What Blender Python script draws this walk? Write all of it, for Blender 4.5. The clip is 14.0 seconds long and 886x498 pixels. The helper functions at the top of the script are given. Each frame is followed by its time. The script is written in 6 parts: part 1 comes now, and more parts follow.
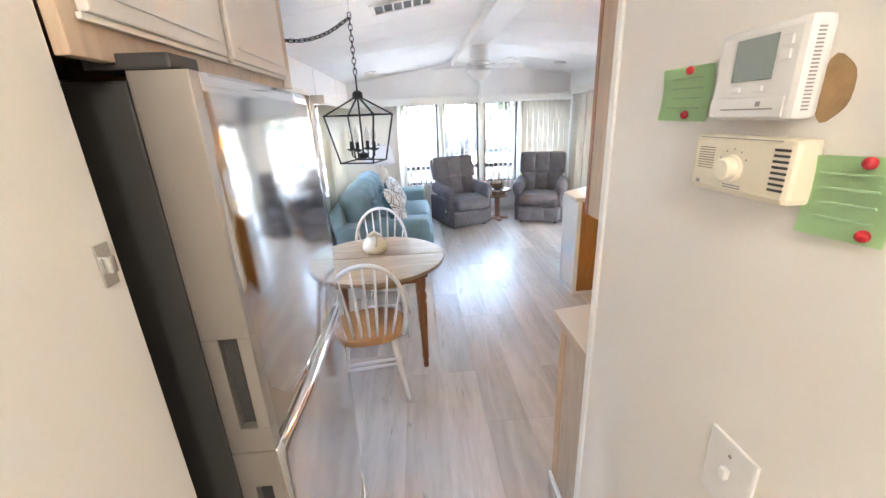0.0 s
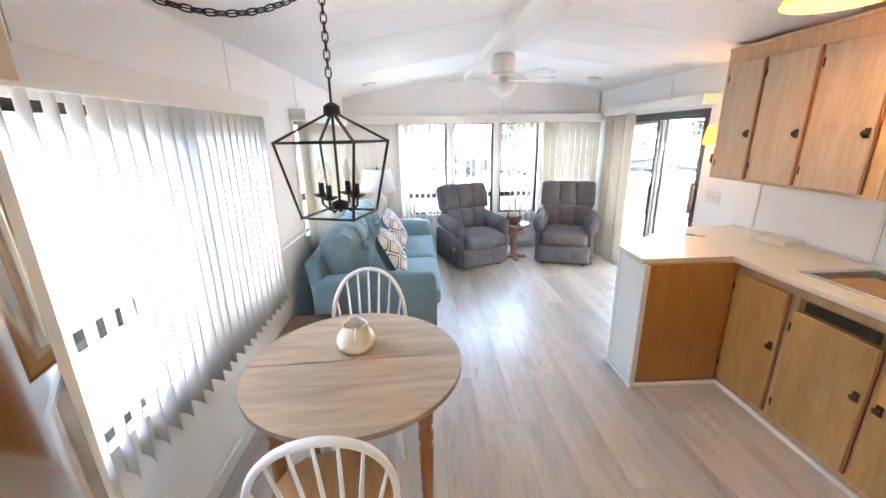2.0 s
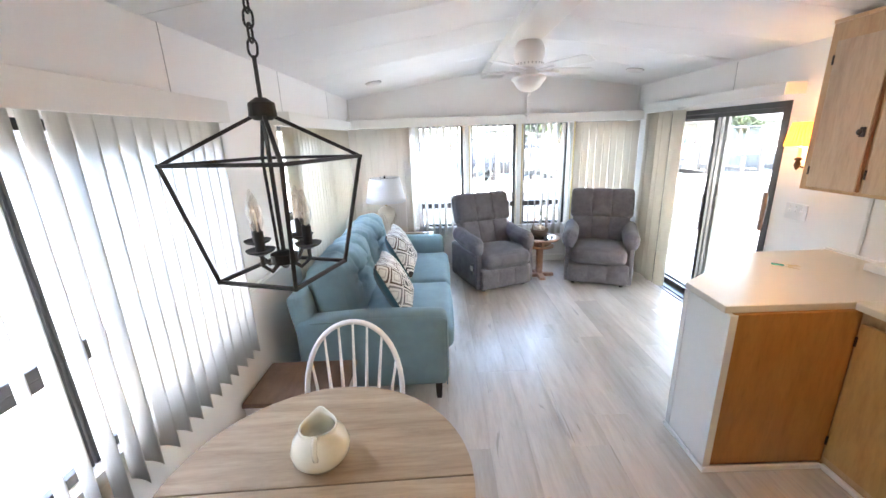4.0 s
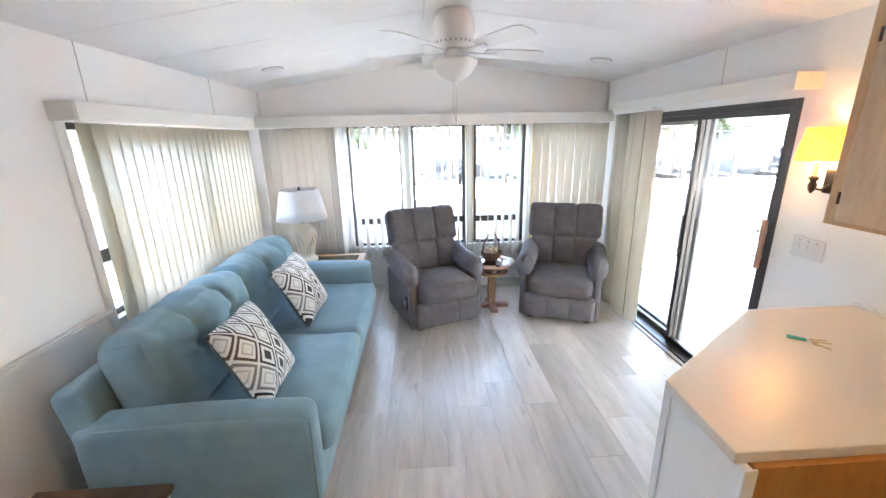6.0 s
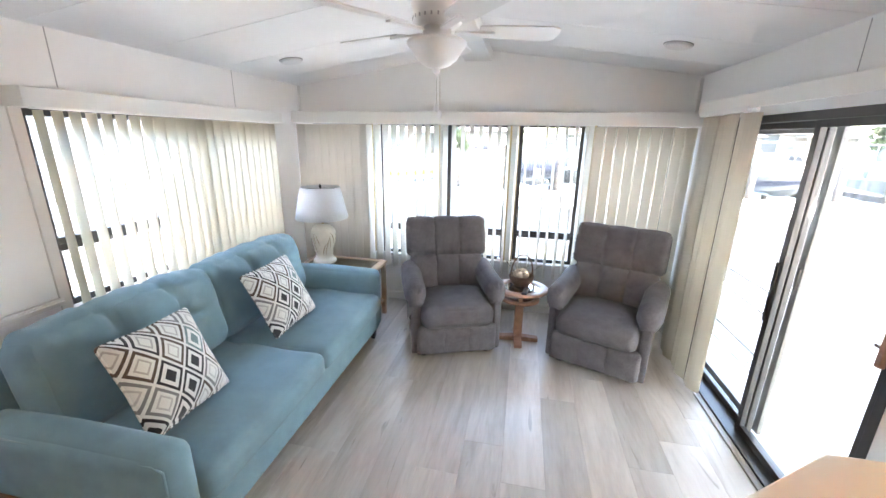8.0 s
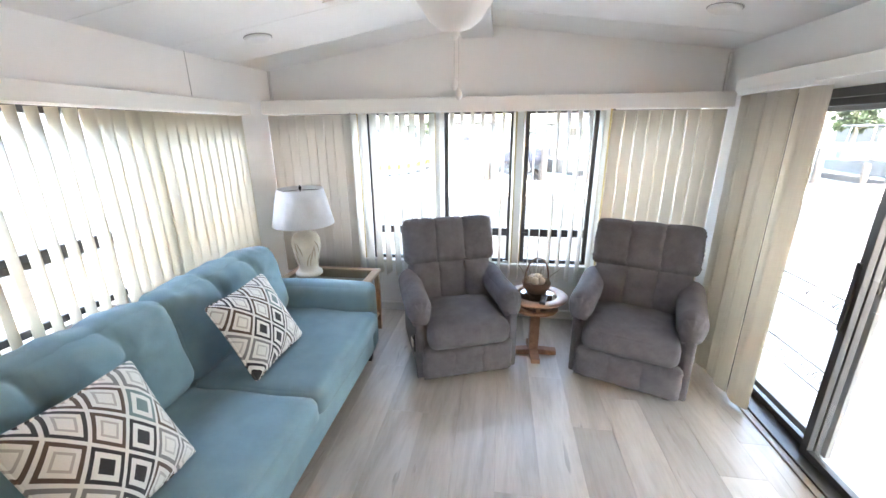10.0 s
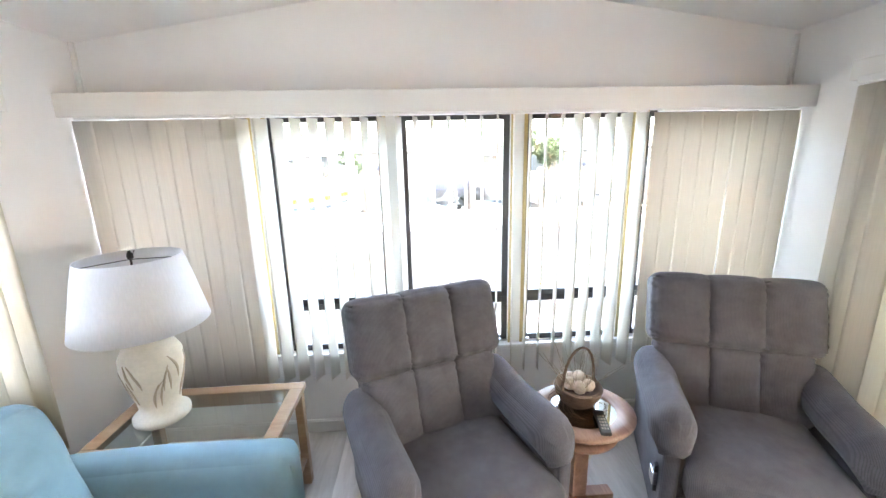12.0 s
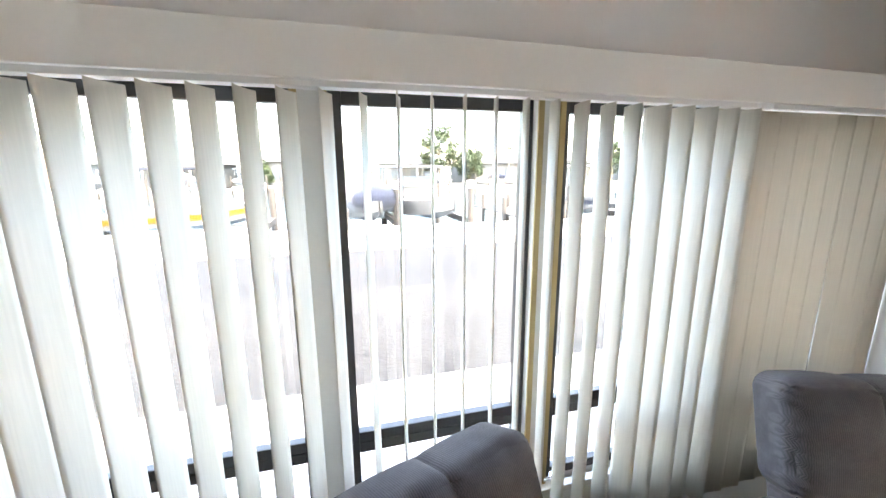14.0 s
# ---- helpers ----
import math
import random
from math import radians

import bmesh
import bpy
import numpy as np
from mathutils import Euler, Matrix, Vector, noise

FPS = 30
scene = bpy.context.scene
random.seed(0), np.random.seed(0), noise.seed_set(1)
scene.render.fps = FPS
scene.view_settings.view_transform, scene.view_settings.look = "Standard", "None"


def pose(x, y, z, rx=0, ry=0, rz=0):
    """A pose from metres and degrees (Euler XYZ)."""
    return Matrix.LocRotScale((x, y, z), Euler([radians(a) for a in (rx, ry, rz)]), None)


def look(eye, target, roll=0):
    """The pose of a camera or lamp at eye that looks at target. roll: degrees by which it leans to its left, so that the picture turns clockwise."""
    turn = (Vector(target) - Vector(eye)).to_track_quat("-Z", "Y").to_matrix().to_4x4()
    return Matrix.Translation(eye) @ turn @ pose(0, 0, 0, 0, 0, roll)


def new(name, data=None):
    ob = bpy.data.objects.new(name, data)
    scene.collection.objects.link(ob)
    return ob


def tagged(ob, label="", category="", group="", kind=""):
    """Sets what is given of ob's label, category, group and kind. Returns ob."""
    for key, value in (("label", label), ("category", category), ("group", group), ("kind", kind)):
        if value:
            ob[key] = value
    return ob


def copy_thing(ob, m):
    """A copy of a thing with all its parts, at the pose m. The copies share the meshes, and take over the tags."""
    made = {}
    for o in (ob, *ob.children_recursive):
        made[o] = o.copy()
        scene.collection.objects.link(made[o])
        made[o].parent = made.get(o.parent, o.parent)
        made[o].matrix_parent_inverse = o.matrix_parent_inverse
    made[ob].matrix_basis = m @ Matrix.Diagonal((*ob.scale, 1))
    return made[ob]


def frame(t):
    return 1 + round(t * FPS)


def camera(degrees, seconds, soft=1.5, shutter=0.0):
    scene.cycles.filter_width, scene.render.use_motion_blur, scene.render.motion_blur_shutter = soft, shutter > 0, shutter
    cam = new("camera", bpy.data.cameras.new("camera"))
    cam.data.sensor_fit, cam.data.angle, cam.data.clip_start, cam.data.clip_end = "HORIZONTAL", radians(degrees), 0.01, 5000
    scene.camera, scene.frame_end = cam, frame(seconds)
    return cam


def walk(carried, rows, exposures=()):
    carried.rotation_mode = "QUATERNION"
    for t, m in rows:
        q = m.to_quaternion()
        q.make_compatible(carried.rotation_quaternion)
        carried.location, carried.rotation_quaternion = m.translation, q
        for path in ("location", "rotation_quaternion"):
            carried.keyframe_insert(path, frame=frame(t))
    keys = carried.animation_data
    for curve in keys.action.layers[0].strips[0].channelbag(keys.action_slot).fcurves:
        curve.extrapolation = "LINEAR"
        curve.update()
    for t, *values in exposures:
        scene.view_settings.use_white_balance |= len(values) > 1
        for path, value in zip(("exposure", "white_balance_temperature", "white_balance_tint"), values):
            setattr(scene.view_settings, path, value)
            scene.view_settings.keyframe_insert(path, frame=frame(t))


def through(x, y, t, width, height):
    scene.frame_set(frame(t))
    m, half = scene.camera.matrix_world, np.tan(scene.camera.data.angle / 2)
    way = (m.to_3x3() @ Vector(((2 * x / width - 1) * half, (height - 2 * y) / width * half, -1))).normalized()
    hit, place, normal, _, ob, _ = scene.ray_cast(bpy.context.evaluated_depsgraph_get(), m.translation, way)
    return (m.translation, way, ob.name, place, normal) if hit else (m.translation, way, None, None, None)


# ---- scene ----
cam = camera(97.8, 14.0)
PATH = [
    (0, (-0.016, 0.026, 1.63), (0.089, 1.918, 0.988), -2.5),
    (0.5, (-0.038, 0.3, 1.644), (0.05, 2.202, 1.031), -2.5),
    (1, (-0.005, 0.581, 1.652), (0.026, 2.488, 1.049), -2.3),
    (1.5, (-0.01, 0.812, 1.664), (0.054, 2.724, 1.078), -1.5),
    (2, (-0.03, 1.042, 1.688), (0.075, 2.958, 1.122), -0.9),
    (2.5, (-0.025, 1.152, 1.688), (0.027, 3.074, 1.135), -1.0),
    (2.7, (-0.023, 1.191, 1.684), (0.008, 3.112, 1.128), -1.1),
    (4.8, (0.196, 2.023, 1.721), (0.198, 3.945, 1.167), -2.0),
    (5, (0.243, 2.113, 1.721), (0.292, 4.035, 1.167), -1.9),
    (5.5, (0.341, 2.365, 1.729), (0.474, 4.284, 1.181), -1.8),
    (6, (0.559, 2.512, 1.72), (0.661, 4.431, 1.165), -1.2),
    (6.5, (0.797, 2.618, 1.712), (0.797, 4.534, 1.139), -0.4),
    (7, (0.919, 2.807, 1.685), (0.806, 4.722, 1.122), 0.3),
    (7.5, (1.023, 2.961, 1.716), (0.767, 4.868, 1.17), 0.5),
    (8, (1.201, 3.034, 1.724), (0.822, 4.919, 1.17), 1.0),
    (8.2, (1.255, 3.055, 1.713), (0.829, 4.928, 1.153), 1.0),
    (10.3, (0.86, 3.588, 1.699), (0.653, 5.488, 1.109), -1.0),
    (10.5, (0.805, 3.712, 1.662), (0.662, 5.627, 1.101), -1.0),
    (11, (0.738, 4.073, 1.598), (0.716, 6.013, 1.11), -0.0),
    (11.5, (0.607, 4.404, 1.626), (0.668, 6.348, 1.158), -0.9),
    (12, (0.535, 4.709, 1.623), (0.662, 6.653, 1.17), -1.3),
    (12.5, (0.542, 5.062, 1.621), (0.718, 7.004, 1.175), -1.3),
    (13, (0.505, 5.339, 1.623), (0.808, 7.269, 1.195), -0.7),
    (13.5, (0.451, 5.599, 1.663), (0.878, 7.507, 1.243), -0.5),
    (14, (0.463, 5.769, 1.659), (0.989, 7.655, 1.254), -0.3),
]
EXPOSURES = [(0, 5.92, 6700, 10), (1, 6.1, 6820, 10), (2.5, 5.84, 6980, 10), (5.5, 5.68, 6920, 10), (8, 5.52, 7080, 10), (10.5, 5.48, 7250, 10), (12, 5.8, 7400, 10), (14, 4.88, 7650, 10)]
walk(cam, [(t, look(eye, target, roll)) for t, eye, target, roll in PATH], EXPOSURES)

# ---- light ----
world = bpy.data.worlds.new("sky")
scene.world = world
world.use_nodes = True
SUN_EL, SUN_AZ = 58.0, 165.0
_n = world.node_tree.nodes
_sky = _n.new("ShaderNodeTexSky")
_sky.sky_type, _sky.sun_disc = "NISHITA", False
_sky.sun_elevation, _sky.sun_rotation = radians(SUN_EL), radians(SUN_AZ)
_sky.air_density, _sky.dust_density, _sky.ozone_density = 1.0, 3.0, 1.0
_n["Background"].inputs[1].default_value = 0.15
world.node_tree.links.new(_sky.outputs[0], _n["Background"].inputs[0])
sun = new("sun", bpy.data.lights.new("sun", "SUN"))
sun.data.energy, sun.data.angle, sun.data.color = 0.55, radians(14.0), (1.0, 0.96, 0.9)
_az = radians(SUN_AZ)
sun.matrix_world = look((0, 0, 30), Vector((0, 0, 30)) - Vector((math.sin(_az) * math.cos(radians(SUN_EL)), math.cos(_az) * math.cos(radians(SUN_EL)), math.sin(radians(SUN_EL)))))



# ---- materials ----
def _mat(name):
    m = bpy.data.materials.new(name)
    m.use_nodes = True
    nt = m.node_tree
    return m, nt, nt.nodes["Principled BSDF"]


def _coords(nt, scale, shift=True):
    tc, mp = nt.nodes.new("ShaderNodeTexCoord"), nt.nodes.new("ShaderNodeMapping")
    nt.links.new(tc.outputs["Object"], mp.inputs[0])
    mp.inputs["Scale"].default_value = scale
    if shift:
        oi, mul = nt.nodes.new("ShaderNodeObjectInfo"), nt.nodes.new("ShaderNodeVectorMath")
        mul.operation = "SCALE"
        mul.inputs[0].default_value = (37.0, 53.0, 29.0)
        nt.links.new(oi.outputs["Random"], mul.inputs["Scale"])
        nt.links.new(mul.outputs[0], mp.inputs["Location"])
    return mp.outputs[0]


def _noise(nt, vec, scale, detail=4.0, rough=0.6, dist=0.0):
    n = nt.nodes.new("ShaderNodeTexNoise")
    n.inputs["Scale"].default_value, n.inputs["Detail"].default_value = scale, detail
    n.inputs["Roughness"].default_value, n.inputs["Distortion"].default_value = rough, dist
    nt.links.new(vec, n.inputs["Vector"])
    return n.outputs["Fac"]


def _ramp(nt, fac, stops):
    r = nt.nodes.new("ShaderNodeValToRGB")
    el = r.color_ramp.elements
    while len(el) < len(stops):
        el.new(0.5)
    for e, (p, c) in zip(el, stops):
        e.position, e.color = p, (*c, 1)
    nt.links.new(fac, r.inputs[0])
    return r.outputs[0]


def _bump(nt, bsdf, height, strength, dist=0.002):
    b = nt.nodes.new("ShaderNodeBump")
    b.inputs["Strength"].default_value, b.inputs["Distance"].default_value = strength, dist
    nt.links.new(height, b.inputs["Height"])
    nt.links.new(b.outputs[0], bsdf.inputs["Normal"])


def _mul(nt, a, b, fac=1.0):
    m = nt.nodes.new("ShaderNodeMix")
    m.data_type, m.blend_type = "RGBA", "MULTIPLY"
    m.inputs["Factor"].default_value = fac
    nt.links.new(a, m.inputs[6])
    nt.links.new(b, m.inputs[7])
    return m.outputs[2]


def _shade(c, k):
    return tuple(min(1.0, v * k) for v in c)


def surface(name, col, rough=0.5, metal=0.0, var=0.06, big=1.5, fine=60.0, bump=0.15, dist=0.001, spec=0.5, coat=0.0, sheen=0.0):
    """Paint, plastic, metal, stone: one colour with broad stains and fine grain."""
    m, nt, b = _mat(name)
    v = _coords(nt, (1, 1, 1))
    broad = _ramp(nt, _noise(nt, v, big, 5), [(0.3, _shade(col, 1 - var)), (0.7, _shade(col, 1 + var * 0.5))])
    grain = _ramp(nt, _noise(nt, v, fine, 3), [(0.3, (1 - var * 0.7,) * 3), (0.7, (1, 1, 1))])
    nt.links.new(_mul(nt, broad, grain), b.inputs["Base Color"])
    b.inputs["Roughness"].default_value, b.inputs["Metallic"].default_value = rough, metal
    b.inputs["Specular IOR Level"].default_value = spec
    b.inputs["Coat Weight"].default_value, b.inputs["Sheen Weight"].default_value = coat, sheen
    if bump:
        _bump(nt, b, _noise(nt, v, fine, 4), bump, dist)
    return m


def wood(name, dark, light, rough=0.4, scale=(14, 14, 1.2), bump=0.12, tone=0.18, cracks=0.0, coat=0.0):
    """Wood with its grain along the local axis whose scale is small."""
    m, nt, b = _mat(name)
    v = _coords(nt, scale)
    grain = _ramp(nt, _noise(nt, v, 2.2, 8, 0.65, 0.6), [(0.25, dark), (0.5, tuple((a + c) / 2 for a, c in zip(dark, light))), (0.72, light)])
    streak = _ramp(nt, _noise(nt, v, 9.0, 3, 0.7), [(0.3, (0.82, 0.8, 0.78)), (0.55, (1, 1, 1))])
    col = _mul(nt, grain, streak, 0.8)
    broad = _ramp(nt, _noise(nt, _coords(nt, tuple(a * 0.3 for a in scale)), 1.3, 3), [(0.3, (1 - tone,) * 3), (0.7, (1, 1, 1))])
    col = _mul(nt, col, broad)
    oi = nt.nodes.new("ShaderNodeObjectInfo")
    col = _mul(nt, col, _ramp(nt, oi.outputs["Random"], [(0.0, (1 - tone * 0.7,) * 3), (1.0, (1, 1, 1))]))
    if cracks:
        marks = _ramp(nt, _noise(nt, _coords(nt, tuple(a * 3.2 for a in scale)), 2.0, 3, 0.5, 1.5), [(0.68, (1, 1, 1)), (0.74, (1 - cracks,) * 3)])
        col = _mul(nt, col, marks)
    nt.links.new(col, b.inputs["Base Color"])
    b.inputs["Roughness"].default_value = rough
    b.inputs["Coat Weight"].default_value, b.inputs["Coat Roughness"].default_value = coat, 0.22
    _bump(nt, b, _noise(nt, v, 8.0, 4), bump, 0.001)
    return m


def fabric(name, col, weave=900.0, var=0.12, bump=0.35, sheen=0.3, rough=0.9, nap=(6, 6, 6)):
    m, nt, b = _mat(name)
    v = _coords(nt, (1, 1, 1))
    broad = _ramp(nt, _noise(nt, _coords(nt, nap), 1.0, 5, 0.65), [(0.3, _shade(col, 1 - var)), (0.7, _shade(col, 1 + var))])
    fleck = _ramp(nt, _noise(nt, v, weave, 2), [(0.3, (0.78,) * 3), (0.7, (1, 1, 1))])
    nt.links.new(_mul(nt, broad, fleck), b.inputs["Base Color"])
    b.inputs["Roughness"].default_value, b.inputs["Sheen Weight"].default_value = rough, sheen
    b.inputs["Specular IOR Level"].default_value = 0.15
    _bump(nt, b, _noise(nt, v, weave * 0.6, 3), bump, 0.001)
    return m


def corduroy(name, col):
    """Napped upholstery with fine ribs that run up the piece."""
    m, nt, b = _mat(name)
    v = _coords(nt, (1, 1, 1))
    nap = _ramp(nt, _noise(nt, v, 9.0, 5, 0.65), [(0.3, _shade(col, 0.80)), (0.7, _shade(col, 1.22))])
    wv = nt.nodes.new("ShaderNodeTexWave")
    wv.wave_type, wv.bands_direction = "BANDS", "X"
    wv.inputs["Scale"].default_value, wv.inputs["Distortion"].default_value = 62.0, 1.2
    wv.inputs["Detail"].default_value, wv.inputs["Detail Scale"].default_value = 2.0, 0.6
    nt.links.new(v, wv.inputs["Vector"])
    rib = _ramp(nt, wv.outputs["Fac"], [(0.1, (0.78,) * 3), (0.6, (1, 1, 1))])
    fleck = _ramp(nt, _noise(nt, v, 420.0, 2), [(0.3, (0.75,) * 3), (0.7, (1, 1, 1))])
    nt.links.new(_mul(nt, _mul(nt, nap, rib), fleck), b.inputs["Base Color"])
    b.inputs["Roughness"].default_value, b.inputs["Sheen Weight"].default_value = 0.92, 0.10
    b.inputs["Specular IOR Level"].default_value = 0.12
    _bump(nt, b, wv.outputs["Fac"], 0.35, 0.0015)
    return m


def sheer(name, col, through=0.45, rough=0.6):
    """A thin sheet that lets part of the light through."""
    m, nt, b = _mat(name)
    v = _coords(nt, (60, 60, 2))
    c = _ramp(nt, _noise(nt, v, 3.0, 4), [(0.3, _shade(col, 0.93)), (0.7, col)])
    nt.links.new(c, b.inputs["Base Color"])
    b.inputs["Roughness"].default_value = rough
    t, mix = nt.nodes.new("ShaderNodeBsdfTranslucent"), nt.nodes.new("ShaderNodeMixShader")
    nt.links.new(c, t.inputs[0])
    mix.inputs[0].default_value = through
    nt.links.new(b.outputs[0], mix.inputs[1])
    nt.links.new(t.outputs[0], mix.inputs[2])
    nt.links.new(mix.outputs[0], nt.nodes["Material Output"].inputs[0])
    return m


def glass(name, tint=(1, 1, 1), rough=0.0, gloss=0.05):
    m, nt, b = _mat(name)
    tr, gl, mix = (nt.nodes.new("ShaderNode" + k) for k in ("BsdfTransparent", "BsdfGlossy", "MixShader"))
    tr.inputs[0].default_value = (*tint, 1)
    gl.inputs["Roughness"].default_value = rough
    mix.inputs[0].default_value = gloss
    nt.links.new(tr.outputs[0], mix.inputs[1])
    nt.links.new(gl.outputs[0], mix.inputs[2])
    nt.links.new(mix.outputs[0], nt.nodes["Material Output"].inputs[0])
    return m


def glow(name, col, strength):
    m, nt, b = _mat(name)
    b.inputs["Base Color"].default_value = (*col, 1)
    b.inputs["Emission Color"].default_value = (*col, 1)
    b.inputs["Emission Strength"].default_value = strength
    return m


WALL = surface("white_wall_panel", (0.88, 0.87, 0.85), 0.5, var=0.03, fine=180, bump=0.08)
WALL_HALL = surface("cream_hall_panel", (0.80, 0.77, 0.72), 0.45, var=0.03, fine=140, bump=0.06)
CEIL = surface("white_ceiling_board", (0.91, 0.905, 0.90), 0.55, var=0.03, big=3, fine=90, bump=0.3, dist=0.003)
TRIM = surface("white_trim_paint", (0.80, 0.79, 0.76), 0.4, var=0.04, fine=80, bump=0.05)
SEAM = surface("seam_shadow_gap", (0.42, 0.41, 0.40), 0.8, var=0.05)
VALANCE = surface("ivory_valance_board", (0.80, 0.785, 0.74), 0.5, var=0.03, fine=120, bump=0.05)
PLANK = wood("greyed_oak_plank", (0.48, 0.425, 0.365), (0.775, 0.72, 0.655), 0.36, (2.2, 0.3, 2.2), 0.04, tone=0.30, cracks=0.32, coat=0.35)
UNDER = surface("dark_underlay", (0.12, 0.1, 0.09), 0.9)
CAB_UP = wood("pickled_birch", (0.50, 0.345, 0.215), (0.63, 0.475, 0.33), 0.42, (5, 5, 0.8), 0.05, tone=0.1)
CAB_FRAME = wood("birch_frame", (0.55, 0.33, 0.16), (0.68, 0.45, 0.25), 0.4, (6, 6, 1.0), 0.05, tone=0.1)
BAY_FRAME = wood("pale_pink_birch", (0.58, 0.43, 0.30), (0.70, 0.56, 0.42), 0.42, (6, 6, 1.0), 0.05, tone=0.1)
CAB_EDGE = wood("red_brown_edge", (0.30, 0.11, 0.05), (0.42, 0.18, 0.08), 0.4, (6, 6, 1.0), 0.05)
CAB_LOW = wood("honey_birch", (0.50, 0.27, 0.08), (0.66, 0.40, 0.15), 0.4, (5, 5, 0.8), 0.05, tone=0.14)
PEN_PLY = wood("amber_plywood", (0.42, 0.17, 0.04), (0.56, 0.27, 0.08), 0.4, (4, 4, 0.8), 0.05, tone=0.14)
COUNTER = surface("cream_laminate", (0.66, 0.60, 0.51), 0.28, var=0.03, fine=400, bump=0.02)
STEEL = surface("brushed_stainless", (0.55, 0.55, 0.55), 0.17, 1.0, var=0.02, fine=30, bump=0.0)
STEEL_DOOR = surface("stainless_door", (0.76, 0.755, 0.75), 0.10, 1.0, var=0.02, fine=30, bump=0.0)
STEEL_EDGE = surface("satin_steel_edge", (0.40, 0.37, 0.34), 0.38, 0.75, var=0.04, fine=30, bump=0.0)
GREY_PL = surface("warm_grey_plastic", (0.27, 0.235, 0.20), 0.38, var=0.05)
DARK_PL = surface("dark_grey_plastic", (0.05, 0.048, 0.046), 0.5, var=0.1)
BRONZE = surface("dark_bronze_aluminium", (0.085, 0.083, 0.082), 0.4, 0.6, var=0.1)
BRASS_STRIP = surface("gold_anodised_strip", (0.55, 0.42, 0.2), 0.45, 0.3, var=0.08)
BLACK = surface("black_iron", (0.022, 0.02, 0.019), 0.5, 0.3, var=0.15, fine=120, bump=0.1)
PULL = surface("antique_pewter", (0.10, 0.08, 0.07), 0.4, 0.8, var=0.2, fine=150, bump=0.3)
CHROME = surface("chrome", (0.75, 0.75, 0.75), 0.12, 1.0, var=0.02, bump=0)
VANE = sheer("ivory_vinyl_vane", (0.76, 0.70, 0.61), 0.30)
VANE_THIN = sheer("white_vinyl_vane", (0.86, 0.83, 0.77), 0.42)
# sofa-window vanes toned below the front white, offsetting strong sky light in colour
VANE_SIDE = sheer("dimmed_cream_vane", (0.72, 0.68, 0.575), 0.40)
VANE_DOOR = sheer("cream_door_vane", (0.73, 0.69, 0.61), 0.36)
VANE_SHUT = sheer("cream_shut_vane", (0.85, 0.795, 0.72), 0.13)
# dining vanes darkened the same way, against the glare of their window
VANE_DINE = sheer("dimmed_pale_vane", (0.66, 0.645, 0.61), 0.24)
TEAL = fabric("teal_chenille", (0.205, 0.33, 0.388), 700, 0.10, 0.3, 0.15)
GREY_FAB = corduroy("grey_corduroy", (0.150, 0.140, 0.151))
CUSHION_BACK = fabric("deep_teal_cotton", (0.05, 0.13, 0.16), 700)
CHAIR_WHITE = surface("white_enamel", (0.80, 0.79, 0.77), 0.35, var=0.03, fine=70, bump=0.05)
CHAIR_SEAT = wood("honey_oak_seat", (0.42, 0.20, 0.07), (0.58, 0.31, 0.12), 0.35, (8, 1.0, 8), 0.08)
TABLE_TOP = wood("washed_pine_top", (0.29, 0.185, 0.10), (0.52, 0.375, 0.235), 0.38, (1.0, 10, 10), 0.08, tone=0.2)
TABLE_LEG = wood("cherry_leg", (0.24, 0.085, 0.03), (0.40, 0.16, 0.06), 0.35, (14, 14, 1.5), 0.06)
OAK = wood("red_oak", (0.31, 0.16, 0.105), (0.58, 0.35, 0.24), 0.38, (10, 1.2, 10), 0.1)
DARK_LEG = surface("dark_stained_leg", (0.025, 0.018, 0.014), 0.4)
CERAMIC = surface("cream_glaze", (0.74, 0.68, 0.53), 0.16, var=0.05, big=6, bump=0.04, coat=0.4)
LAMP_CLAY = surface("ivory_bisque", (0.62, 0.56, 0.46), 0.6, var=0.12, big=9, fine=90, bump=0.25)
LAMP_LEAF = surface("taupe_reed_relief", (0.36, 0.29, 0.21), 0.6, var=0.1)
SHADE = sheer("white_linen_shade", (0.83, 0.83, 0.84), 0.4, 0.8)
GLASS = glass("grey_tinted_window_glass", (0.98, 0.98, 0.975))
GLASS_TOP = glass("clear_table_glass", (0.86, 0.90, 0.89), 0.0, 0.12)
GLASS_DARK = glass("smoked_table_glass", (0.30, 0.32, 0.33), 0.01, 0.62)
OAK_TAN = wood("tan_oak", (0.34, 0.20, 0.11), (0.50, 0.33, 0.20), 0.38, (1.2, 10, 10), 0.08)
TWIG = surface("dry_twig", (0.19, 0.115, 0.07), 0.8, var=0.25)
BULB = glass("clear_bulb", (0.97, 0.97, 0.95), 0.03, 0.22)
FAN_WHITE = surface("white_fan_enamel", (0.82, 0.81, 0.79), 0.35, var=0.03)
FROST = surface("frosted_glass_bowl", (0.84, 0.83, 0.81), 0.3, var=0.03)
BROWN_TOP = wood("brown_step_board", (0.15, 0.09, 0.06), (0.26, 0.17, 0.12), 0.5, (3, 1, 3))
AMBER = glow("amber_lit_shade", (1.0, 0.56, 0.17), 0.0125)
PLASTIC_W = surface("white_plastic", (0.78, 0.77, 0.76), 0.35, var=0.03, bump=0.03)
PLASTIC_I = surface("ivory_plastic", (0.76, 0.70, 0.56), 0.4, var=0.03, bump=0.03)
LCD = surface("grey_green_lcd", (0.28, 0.33, 0.32), 0.25, var=0.03, bump=0)
INK = surface("grey_print", (0.30, 0.29, 0.29), 0.6, var=0.02, bump=0)
